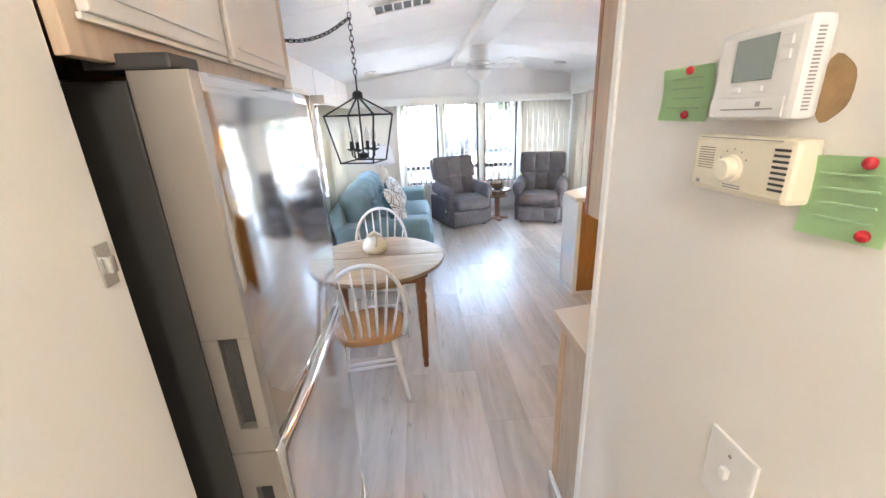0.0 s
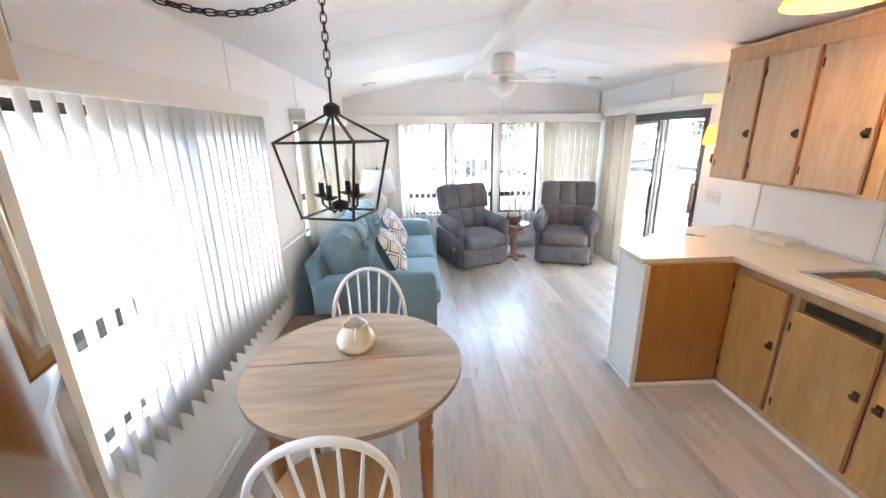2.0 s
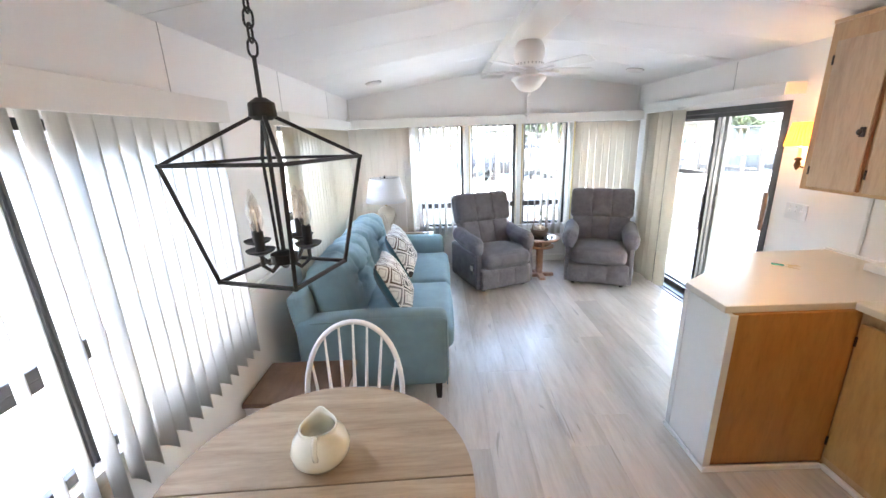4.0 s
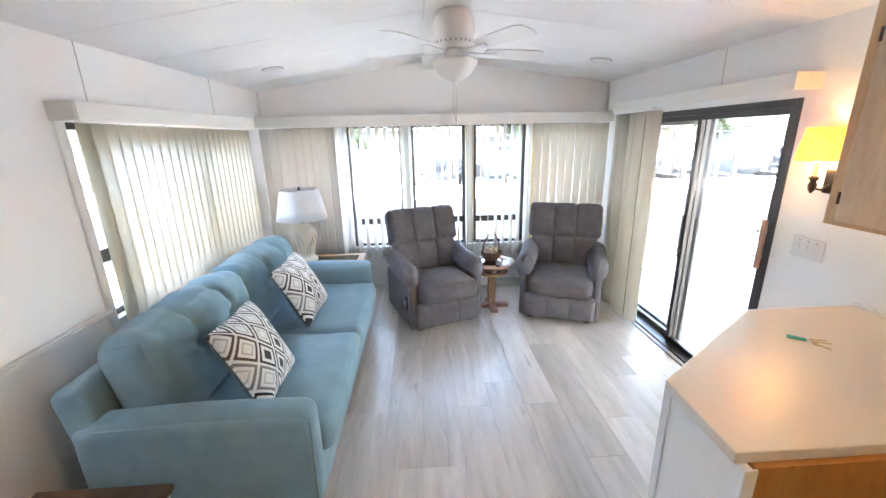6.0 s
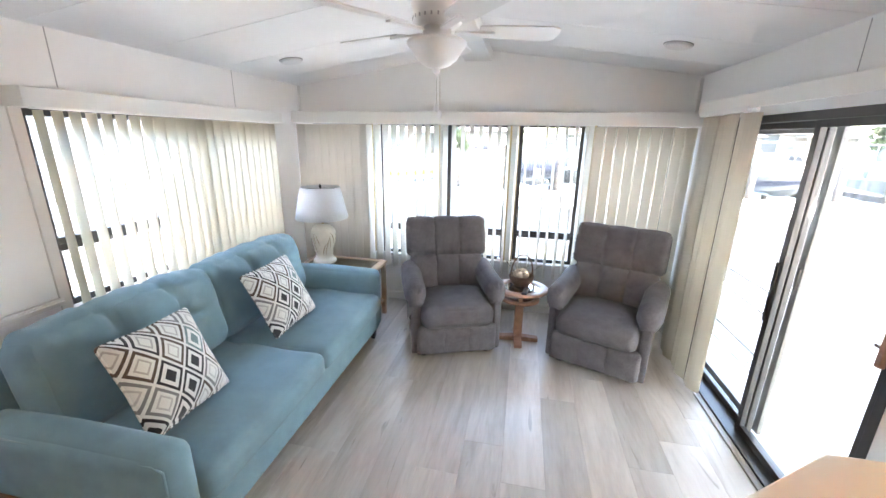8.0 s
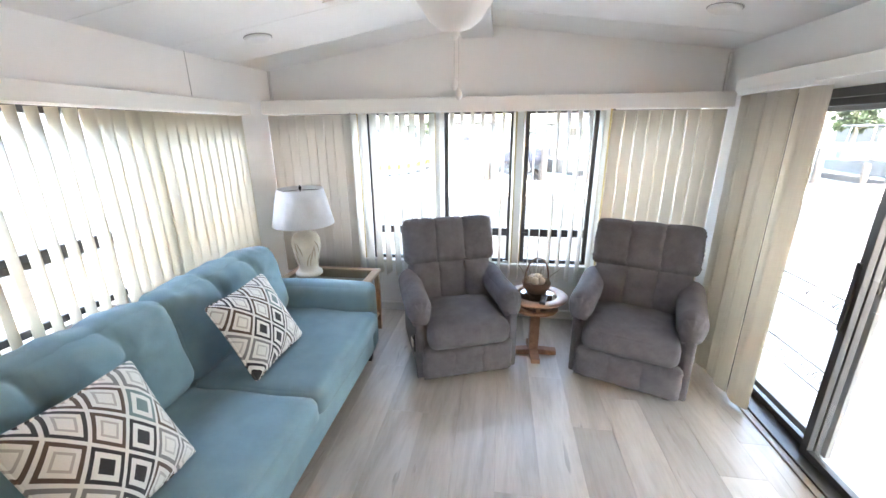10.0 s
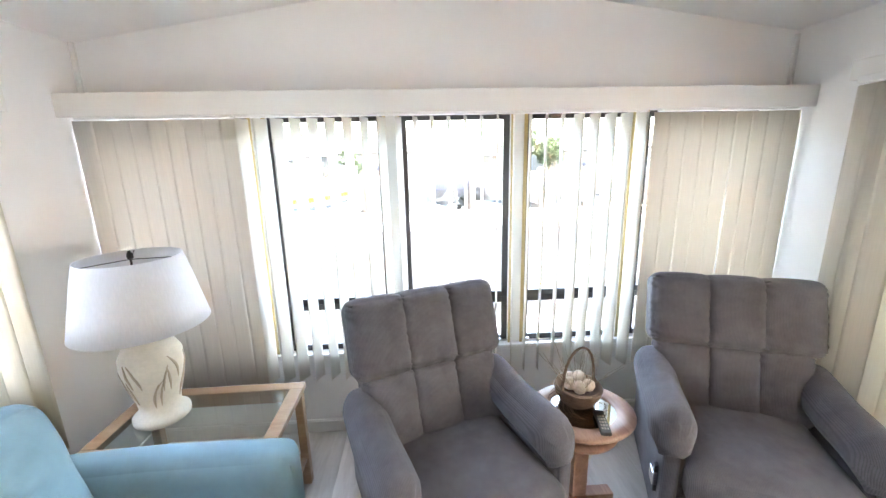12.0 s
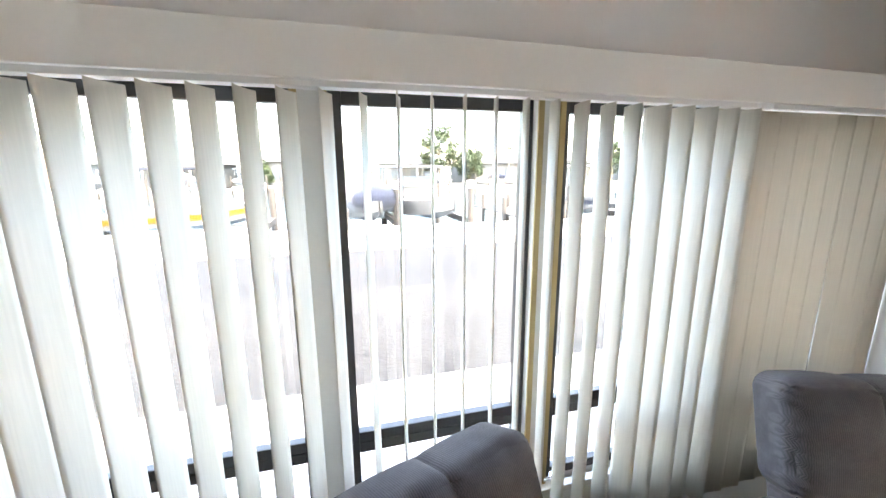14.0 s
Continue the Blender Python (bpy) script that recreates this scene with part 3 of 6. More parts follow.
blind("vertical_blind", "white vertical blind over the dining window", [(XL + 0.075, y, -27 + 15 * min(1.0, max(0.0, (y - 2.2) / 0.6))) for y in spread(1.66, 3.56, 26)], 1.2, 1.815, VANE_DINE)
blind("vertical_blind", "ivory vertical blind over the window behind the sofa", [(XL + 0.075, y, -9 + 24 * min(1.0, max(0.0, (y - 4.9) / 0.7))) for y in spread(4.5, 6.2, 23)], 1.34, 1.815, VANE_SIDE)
blind("vertical_blind", "cream vertical blind pushed aside beside the glass door", [(XR - 0.11 - 0.014 * (k % 3), y, 90 + (34, -12, 20)[k % 3]) for k, y in enumerate(spread(5.73, 6.34, 8))], 1.88, 1.895, VANE_DOOR, 0.1)


def valance_u(x0, y0, x1, y1, z0, z1, wall):
    v = thing("valance", "ivory box valance above the blind", "valance")
    t = 0.016
    if wall == "left":
        fx0, fx1 = x1 - t, x1
    elif wall == "right":
        fx0, fx1 = x0, x0 + t
    if wall in ("left", "right"):
        part("front", boxes((fx0, y0, z0, fx1, y1, z1), bevel=0.003), VALANCE, v)
        ax, bx = (x0, fx0) if wall == "left" else (fx1, x1)
        part("end", boxes((ax, y0, z0, bx, y0 + t, z1), bevel=0.002), VALANCE, v)
        part("end", boxes((ax, y1 - t, z0, bx, y1, z1), bevel=0.002), VALANCE, v)
        part("top", boxes((ax, y0 + t, z1 - 0.012, bx, y1 - t, z1 - 0.002)), VALANCE, v)
    else:
        part("front", boxes((x0, y0, z0, x1, y0 + t, z1), bevel=0.003), VALANCE, v)
        part("top", boxes((x0, y0 + t, z1 - 0.012, x1, y1, z1 - 0.002)), VALANCE, v)
    return v


valance_u(XL, YF - 0.175, XR, YF, 1.845, 1.95, "front")
valance_u(XL, 1.49, XL + 0.135, 3.63, 1.808, 1.907, "left")
valance_u(XL, 4.415, XL + 0.135, 6.31, 1.825, 1.91, "left")
valance_u(XR - 0.15, 4.495, XR, 6.40, 1.917, 2.0, "right")


# ---- living room ----
def sofa():
    s = thing("sofa", "teal fabric two-seat sofa with tufted back cushions along the wall", "sofa")
    y0, y1, xf, xb = 3.87, 6.0, 0.07, -0.90
    part("frame", pad((xf + xb) / 2 + 0.0, (y0 + y1) / 2, 0.225, xf - xb - 0.02, y1 - y0 - 0.06, 0.23, 0.03), TEAL, s, smooth=True)
    for ya in (y0, y1 - 0.13):
        def lean(q, p):
            return (q.x, q.y, q.z - 0.02 * max(0.0, -p[0]) * (p[2] > 0))
        part("arm", pad((xf + xb) / 2, ya + 0.065 + (0.01 if ya == y0 else -0.01), 0.385, xf - xb, 0.155, 0.52, 0.055, (0.004, 0.008, 0.014), 16, shape=lean), TEAL, s, smooth=True)
        bm = tube([(xf - 0.012, ya + 0.012, 0.13), (xf - 0.006, ya + 0.012, 0.60), (xf - 0.045, ya + 0.010, 0.618), (xb + 0.1, ya + 0.006, 0.606)], 0.005, 6)
        part("piping", bm, TEAL, s, smooth=True)
    mid = (y0 + y1) / 2

    def seat_shape(q, p):
        w = (0.006 * math.sin(p[0] * 5 + p[1] * 3) + 0.0035 * math.sin(p[1] * 19 + 2.5 * math.sin(p[0] * 4)) * max(0.0, -p[0] + 0.5)) * (1 - p[0] ** 2) * (p[2] > 0)
        return (q.x, q.y, q.z + w)

    for a, b in ((y0 + 0.135, mid - 0.003), (mid + 0.003, y1 - 0.135)):
        part("seat_cushion", pad(-0.25, (a + b) / 2, 0.39, 0.72, b - a, 0.155, 0.05, (0.014, 0.006, 0.03), 26, shape=seat_shape), TEAL, s, smooth=True)
    # back shell, leaning
    back = pose(-0.795, mid, 0.20, 0, -9, 0)
    part("back_frame", pad(0, 0, 0.28, 0.13, y1 - y0 - 0.04, 0.62, 0.04, (0, 0, 0.01), 12, m=back), TEAL, s, smooth=True)

    def tuft(q, p):
        # two buttons a cushion: creases run from each over the top edge, with small folds around
        front, top = max(0.0, p[0]), max(0.0, p[2])
        x, z = q.x, q.z
        rise = 1 / (1 + math.exp(-(p[2] - 0.12) * 16))
        for c in (-0.34, 0.34):
            line = math.exp(-((p[1] - c - 0.04 * math.sin(4 * p[2])) / 0.045) ** 2) * rise
            x -= 0.030 * front * line
            z -= 0.018 * top * line
            x -= 0.075 * front * math.exp(-((p[1] - c) / 0.10) ** 2 - ((p[2] - 0.16) / 0.16) ** 2)
            r = math.hypot((p[1] - c) * 1.3, p[2] - 0.16)
            a = math.atan2(p[2] - 0.16, (p[1] - c) * 1.3)
            x += 0.009 * front * math.sin(7 * a + 2 * c) * math.exp(-((r - 0.28) / 0.16) ** 2)
        x -= 0.030 * front * math.exp(-((p[2] - 0.16) / 0.06) ** 2) * math.exp(-(p[1] / 0.36) ** 4)
        x -= 0.004 * front * math.sin(9 * p[1] + 7 * p[2])
        fold = math.sin(29 * p[1] + 2.2 * math.sin(6 * p[2]) + 1) * max(0.0, p[2] - 0.35) * front
        x -= 0.007 * fold
        return (x, q.y, z - 0.018 * top * p[1] ** 6 + 0.003 * top * math.sin(13 * p[1] + 1) + 0.003 * top * math.sin(27 * p[1]))

    half = (y1 - y0 - 0.30) / 2
    for c in (mid - half / 2, mid + half / 2):
        m = pose(-0.645, c, 0.465, 0, -12, 0)
        part("back_cushion", pad(0, 0, 0.235, 0.25, half + 0.03, 0.51, 0.085, (0.055, 0.012, 0.014), 56, m=m, shape=tuft), TEAL, s, smooth=True)
    for x in (xf - 0.07, xb + 0.08):
        for y in (y0 + 0.06, y1 - 0.06):
            part("leg", lathe([(0.02, 0.0), (0.026, 0.02), (0.034, 0.13)], 4, m=pose(x, y, 0, 0, 0, 45)), DARK_LEG, s, "dark tapered wooden foot")
    return s


sofa()


def throw_pillow(m):
    t = thing("throw_pillow", "square pillow with a woven diamond pattern leaning on the sofa", "pillow", m, "pillows on the sofa")

    def pinch(q, p):
        k = 1 - 0.93 * max(abs(p[0]), abs(p[2])) ** 4
        s = 1 - 0.05 * (1 - abs(p[0]) * abs(p[2]))
        return (q.x * s, q.y * k, q.z * s)

    def front(q, p):
        x, y, z = pinch(q, p)
        return (x, min(y, 0.006), z)

    def rear(q, p):
        x, y, z = pinch(q, p)
        return (x, max(y, 0.004), z)
    part("cover_front", pad(0, 0, 0, 0.45, 0.16, 0.45, 0.02, (0, 0.02, 0), 20, shape=front), DIAMONDS, t, smooth=True)
    part("cover_back", pad(0, 0.002, 0, 0.448, 0.15, 0.448, 0.02, (0, 0.02, 0), 14, shape=rear), CUSHION_BACK, t, "deep teal back", smooth=True)




throw_pillow(pose(-0.30, 4.29, 0.70, -27, 3, 92))
throw_pillow(pose(-0.33, 5.17, 0.70, -27, -2, 88))


def recliner(m, lever_side, label):
    r = thing("recliner", label, "recliner", m, "recliners by the front window")
    W = 0.70
    part("base", pad(0, 0.42, 0.20, W - 0.06, 0.74, 0.34, 0.03), GREY_FAB, r, smooth=True)

    def row(name, z, w, h, d, y, rad, bulge, m=None, crown=0.0):
        c, i0 = w / 3, [0]

        def pinch(q, p):
            k = (0.007 * math.sin(34 * p[2] + 9 * p[0] + 2 * i0[0]) + 0.005 * math.sin(57 * p[2] - 5 * p[0])) * abs(p[0]) ** 3 * max(0.0, -p[1])
            k += 0.004 * math.sin(11 * p[0] + 5 * i0[0]) * abs(p[2]) ** 4 * max(0.0, -p[1])
            return (q.x + k, q.y + k, q.z + crown * max(0.0, p[2]) * (1 - p[0] ** 2))
        for i in (-1, 0, 1):
            i0[0] = i
            part(name, pad(i * c, y, z, c + 0.05, d, h, rad, bulge, 30, None, m, pinch), GREY_FAB, r, smooth=True)

    row("footrest_channel", 0.155, W - 0.10, 0.235, 0.09, 0.035, 0.034, (0, 0.016, 0.004))
    part("seat_cushion", pad(0, 0.24, 0.365, W - 0.12, 0.60, 0.17, 0.06, (0, 0.02, 0.03), 18), GREY_FAB, r, smooth=True)
    back = pose(0, 0.47, 0.40, -19, 0, 0)
    row("lower_back_channel", 0.165, 0.60, 0.36, 0.18, 0.03, 0.05, (0.0, 0.03, 0.01), back)
    row("headrest_channel", 0.49, 0.665, 0.345, 0.19, 0.01, 0.05, (0.0, 0.028, 0.006), back, 0.004)
    part("back_panel", pad(0, 0.13, 0.30, 0.58, 0.05, 0.66, 0.02, m=back), GREY_FAB, r, smooth=True)
    for s in (-1, 1):
        part("side_panel", pad(s * (W / 2 - 0.035), 0.41, 0.235, 0.075, 0.74, 0.41, 0.025), GREY_FAB, r, smooth=True)

        def roll_over(q, p):
            # the stuffed arm rises to the back, and its front end turns down over the post
            f, g = max(0.0, -p[1]), max(0.0, p[1])
            pucker = 0.004 * math.sin(9 * math.atan2(p[2], p[0] + 1e-6)) * f ** 6
            return (q.x + pucker, q.y - 0.012 * f ** 2, q.z - 0.035 * f ** 4 * (p[2] < 0.2) - 0.012 * f ** 5 + 0.045 * g + pucker)
        part("armrest", pad(s * (W / 2 - 0.022), 0.335, 0.545, 0.170, 0.59, 0.175, 0.082, (0.004, 0.012, 0.010), 26, shape=roll_over), GREY_FAB, r, smooth=True)
        part("arm_front", pad(s * (W / 2 - 0.016), 0.052, 0.26, 0.062, 0.05, 0.44, 0.016, (0, 0.004, 0), 10), GREY_FAB, r, smooth=True)
    x = lever_side * (W / 2 + 0.012)
    lv = part("lever", boxes((x - 0.008, 0.02, 0.20, x + 0.008, 0.05, 0.33), bevel=0.005), DARK_PL, r, "dark reclining lever", m=pose(0, 0.10, 0.0, 0, 0, 0))
    part("lever_plate", boxes((x - 0.02, 0.10, 0.25, x + 0.004, 0.16, 0.31), bevel=0.004), CHROME, r)
    for s in (-1, 1):
        part("runner", boxes((s * 0.26 - 0.02, 0.06, 0.0, s * 0.26 + 0.02, 0.76, 0.032), bevel=0.004), DARK_LEG, r)
    return r


recliner(pose(0.775, 5.80, 0, 0, 0, 21), -1, "dark grey tufted recliner angled toward the room, lever on its side")
recliner(pose(1.805, 5.79, 0, 0, 0, -22), -1, "dark grey tufted recliner standing near the glass door")


def side_table():
    t = thing("side_table", "small oval oak side table with a mirrored glass inset top", "table", pose(1.25, 6.215, 0, 0, 0, 4) @ Matrix.Diagonal((1.12, 1.0, 1, 1)))
    ring = lathe([(0.135, 0.478), (0.203, 0.478), (0.21, 0.485), (0.21, 0.496), (0.203, 0.503), (0.138, 0.503), (0.135, 0.498), (0.135, 0.478)], 40, cap=False)
    part("rim", ring, OAK, t, smooth=True)
    part("glass_inset", lathe([(0.137, 0.488), (0.137, 0.496)], 40), GLASS_DARK, t, "dark glass inset")
    part("lower_ring", lathe([(0.10, 0.385), (0.15, 0.385), (0.152, 0.395), (0.15, 0.405), (0.10, 0.405), (0.10, 0.385)], 36, cap=False), OAK, t, smooth=True)
    part("lower_glass", lathe([(0.102, 0.392), (0.102, 0.398)], 36), GLASS_DARK, t)
    part("post", boxes((-0.032, -0.032, 0.05, 0.032, 0.032, 0.385), bevel=0.006), OAK, t)
    for a in (0, 90):
        part("cross_brace", boxes((-0.12, -0.014, 0.40, 0.12, 0.014, 0.478), bevel=0.005), OAK, t, m=pose(0, 0, 0, 0, 0, a))
    for a in (0, 90, 180, 270):
        bm = bmesh.new()
        box(bm, 0.0, -0.03, 0.0, 0.16, 0.03, 0.05, bevel=0.006)
        for v in bm.verts:
            v.co.z *= 1.0 if v.co.x < 0.08 else 0.7
        part("foot", bm, OAK, t, m=pose(0, 0, 0, 0, 0, a))
    return t


side_table()


def shell_basket():
    b = thing("twig_basket", "woven twig basket with a hoop handle, shells and dried twigs", "basket", pose(1.25, 6.265, 0.503, 0, 0, 25) @ Matrix.Diagonal((1.15, 1.15, 1.3, 1)))
    part("bowl", lathe([(0.05, 0.0), (0.066, 0.008), (0.082, 0.035), (0.09, 0.07), (0.085, 0.073), (0.074, 0.045), (0.03, 0.012)], 24), TWIG, b, "woven brown bowl", smooth=True)
    rnd = random.Random(5)
    for k in range(9):
        z, r = 0.006 + 0.0075 * k, 0.056 + 0.036 * math.sin(min(1.0, k / 8) * 1.57)
        pts = [((r + 0.003 * rnd.uniform(-1, 1)) * math.cos(a), (r + 0.003 * rnd.uniform(-1, 1)) * math.sin(a), z + 0.003 * rnd.uniform(-1, 1)) for a in spread(0, 6.0, 22)]
        part("weave", tube(pts, 0.0034, 5, closed=True), TWIG, b, smooth=True)
    for k in range(3):
        pts = [(0.088 * math.cos(a) + 0.003 * math.sin(9 * a + 2 * k), 0.004 * math.cos(9 * a + 2 * k), 0.06 + 0.15 * math.sin(a) ** 0.8) for a in spread(0.0, math.pi, 26)]
        part("hoop_handle", tube(pts, 0.0032, 5), TWIG, b, "twisted twig handle", smooth=True)
    for k in range(26):
        a = rnd.uniform(0, 6.28)
        p0 = Vector((0.035 * math.cos(a), 0.035 * math.sin(a), 0.06))
        lean = rnd.uniform(0.2, 1.3)
        pts = [p0 + Vector((0.02 * lean * math.cos(a) * j, 0.02 * lean * math.sin(a) * j, 0.024 * j)) + Vector((rnd.uniform(-1, 1), rnd.uniform(-1, 1), 0)) * 0.005 for j in range(6)]
        part("twig", tube(pts, [0.0015 - 0.0002 * j for j in range(6)], 4), LAMP_LEAF, b, "dried twig")
    for k in range(14):
        a = rnd.uniform(0, 6.28)
        pts = [(r * math.cos(a + 0.2 * j), r * math.sin(a + 0.2 * j), z) for j, (r, z) in enumerate(((0.075, 0.02), (0.095, 0.012), (0.11, 0.006), (0.115, 0.002)))]
        part("stray_twig", tube(pts, 0.0012, 4), TWIG, b)
    return b


shell_basket()
SHELL = surface("pale_shell", (0.66, 0.54, 0.42), 0.5, var=0.2, big=30, fine=120)
_rnd = random.Random(3)
for _k in range(6):
    _a, _r = _k * 1.1, 0.045 if _k else 0.0
    _pf = [(0.004, -0.03), (0.026, -0.018), (0.034, 0.0), (0.024, 0.02), (0.004, 0.032)]
    single("seashell", lathe(_pf, 10), SHELL, "pale rounded seashell lying in the basket", "shell", True,
           pose(1.25 + _r * math.cos(_a), 6.265 + _r * math.sin(_a), 0.605 + 0.018 * (_k == 0), _rnd.uniform(0, 90), _rnd.uniform(0, 60), _rnd.uniform(0, 180)), "shells in the basket")


def remote():
    r = thing("remote_control", "slim black remote control on the side table", "remote", pose(1.29, 6.10, 0.503, 0, 0, -12))
    part("body", boxes((-0.022, -0.075, 0, 0.022, 0.075, 0.018), bevel=0.006), DARK_PL, r)
    for i in range(3):
        for j in range(5):
            part("button", boxes((-0.014 + i * 0.011, -0.055 + j * 0.02, 0.0175, -0.008 + i * 0.011, -0.045 + j * 0.02, 0.0198)), GREY_PL, r)


remote()


def end_table():
    t = thing("end_table", "square oak end table with a glass top beside the sofa", "table")
    x0, x1, y0, y1, z = -0.80, -0.05, 6.02, 6.48, 0.56
    w = 0.06
    for d in ((x0, y0, x1, y0 + w), (x0, y1 - w, x1, y1), (x0, y0 + w, x0 + w, y1 - w), (x1 - w, y0 + w, x1, y1 - w)):
        part("top_rail", boxes((d[0], d[1], z - 0.03, d[2], d[3], z), bevel=0.005), OAK_TAN, t)
    part("glass_top", boxes((x0 + w, y0 + w, z - 0.008, x1 - w, y1 - w, z - 0.001)), GLASS_TOP, t, "clear glass panel")
    for x in (x0 + 0.03, x1 - 0.03):
        for y in (y0 + 0.03, y1 - 0.03):
            part("leg", boxes((x - 0.02, y - 0.02, 0, x + 0.02, y + 0.02, z - 0.03), bevel=0.004), OAK_TAN, t)
    part("shelf", boxes((x0 + 0.02, y0 + 0.02, 0.14, x1 - 0.02, y1 - 0.02, 0.16), bevel=0.004), OAK_TAN, t)
    for y in (y0 + 0.02, y1 - 0.02):
        part("apron", boxes((x0 + 0.05, y - 0.01, z - 0.09, x1 - 0.05, y + 0.01, z - 0.03)), OAK_TAN, t)
    pile = thing("magazine_pile", "small pile of dark magazines on the end table shelf", "magazines", pose(x1 - 0.2, y0 + 0.22, 0.16))
    for k in range(4):
        part("magazine", boxes((-0.14, -0.15, 0.0005 + 0.0102 * k, 0.14, 0.15, 0.0102 + 0.0102 * k), bevel=0.002), DARK_PL, pile, m=pose(0, 0, 0, 0, 0, (0, 4, -3, 6)[k]))


end_table()


def table_lamp():
    l = thing("table_lamp", "ivory ceramic table lamp with reed relief and a white linen shade", "lamp", pose(-0.60, 6.27, 0.56))
    body = [(0.098, 0.0), (0.106, 0.008), (0.106, 0.028), (0.092, 0.040), (0.076, 0.058), (0.080, 0.10), (0.098, 0.18), (0.113, 0.25), (0.112, 0.30), (0.090, 0.345), (0.06, 0.36), (0.05, 0.372), (0.02, 0.376)]
    part("body", lathe(body, 32), LAMP_CLAY, l, smooth=True)
    rnd = random.Random(8)
    prof = [(r, z) for r, z in body[4:11]]
    for k in range(26):
        a0, z0, sw = k * 0.75 + rnd.uniform(-0.2, 0.2), rnd.uniform(0.07, 0.2), rnd.uniform(-0.5, 0.5)
        pts, rad = [], []
        for j in range(8):
            z = min(0.335, z0 + 0.016 * j)
            for (ra, za), (rb, zb) in zip(prof, prof[1:]):
                if za <= z <= zb:
                    r = ra + (rb - ra) * (z - za) / (zb - za)
            a = a0 + sw * (j / 7) ** 2
            pts.append(((r + 0.001) * math.cos(a), (r + 0.001) * math.sin(a), z))
            rad.append(0.006 * math.sin(math.pi * (j + 0.5) / 8) + 0.001)
        part("reed_leaf", tube(pts, rad, 5, flat=0.5), LAMP_LEAF, l)
    part("neck", lathe([(0.012, 0.376), (0.012, 0.43), (0.02, 0.435), (0.02, 0.48)], 12), BRASS_STRIP, l)
    sh = bmesh.new()
    n, rings = 48, []
    for r, z in ((0.238, 0.432), (0.216, 0.53), (0.197, 0.62), (0.174, 0.715), (0.171, 0.715), (0.194, 0.62), (0.213, 0.53), (0.235, 0.432)):
        rings.append([sh.verts.new((r * math.cos(2 * math.pi * k / n), r * math.sin(2 * math.pi * k / n), z)) for k in range(n)])
    for a, b in zip(rings, rings[1:] + rings[:1]):
        for k in range(n):
            sh.faces.new((a[k], a[(k + 1) % n], b[(k + 1) % n], b[k]))
    part("shade", sh, SHADE, l, "white linen drum shade", smooth=True)
    for a in (0, 120, 240):
        part("spider_wire", tube([(0, 0, 0.705), (0.172 * math.cos(radians(a)), 0.172 * math.sin(radians(a)), 0.71)], 0.0018, 5), BLACK, l)
    part("finial", lathe([(0.004, 0.48), (0.004, 0.705), (0.011, 0.71), (0.011, 0.725), (0.004, 0.74)], 10), BLACK, l)


table_lamp()


def ceiling_fan():
    f = thing("ceiling_fan", "white five-blade ceiling fan with a frosted bowl light", "ceiling fan", pose(0.775, 4.93, 0))
    part("canopy", lathe([(0.075, 2.41), (0.085, 2.395), (0.105, 2.37), (0.118, 2.33), (0.118, 2.28), (0.105, 2.255), (0.11, 2.24), (0.11, 2.215), (0.09, 2.20)], 36), FAN_WHITE, f, smooth=True)
    for k in range(24):
        a = 2 * math.pi * k / 24
        part("vent_slot", boxes((0.1075, -0.004, 2.222, 0.1115, 0.004, 2.236)), SEAM, f, m=pose(0, 0, 0, 0, 0, math.degrees(a)))
    part("switch_cup", lathe([(0.06, 2.20), (0.065, 2.185), (0.065, 2.155), (0.05, 2.145)], 28), FAN_WHITE, f, smooth=True)
    part("bowl", lathe([(0.05, 2.148), (0.128, 2.144), (0.136, 2.138), (0.134, 2.125), (0.112, 2.098), (0.092, 2.066), (0.06, 2.042), (0.02, 2.03), (0.008, 2.027)], 36), FROST, f, "frosted glass bowl", smooth=True)
    part("finial", lathe([(0.014, 2.03), (0.018, 2.018), (0.008, 2.006), (0.003, 2.0)], 14), FAN_WHITE, f, smooth=True)
    for k in range(5):
        m = pose(0, 0, 0, 0, 0, 16 + 72 * k)
        poly = [(0.19, -0.05), (0.24, -0.058), (0.515, -0.07), (0.55, -0.055), (0.562, 0.0), (0.55, 0.055), (0.515, 0.07), (0.24, 0.058), (0.19, 0.05)]
        bl = part("blade", slab(poly, -0.003, 0.003, 0.001), FAN_WHITE, f, m=m @ pose(0, 0, 2.19, -11, 0, 0))
        bm = bmesh.new()
        box(bm, 0.08, -0.018, -0.016, 0.26, 0.018, -0.006, bevel=0.004)
        part("blade_iron", bm, FAN_WHITE, f, m=m @ pose(0, 0, 2.19, -6, 0, 0))
    for x, y, z in ((-0.006, 0.03, 1.885), (0.012, 0.02, 1.85)):
        c = part("pull_chain", tube([(x, y, 2.13), (x, y, z)], 0.0013, 5), CHROME, f)
        part("pull_knob", lathe([(0.002, 0.0), (0.009, -0.012), (0.012, -0.026), (0.006, -0.04), (0.001, -0.043)], 12, m=pose(x, y, z)), FAN_WHITE, c, smooth=True)


ceiling_fan()


def ceiling_z(x):
    side, eave = (XL - T, EAVE_L) if x < RIDGE_X else (XR + T, EAVE_R)
    return RIDGE + (eave - 0.013 - RIDGE) * (x - RIDGE_X) / (side - RIDGE_X)


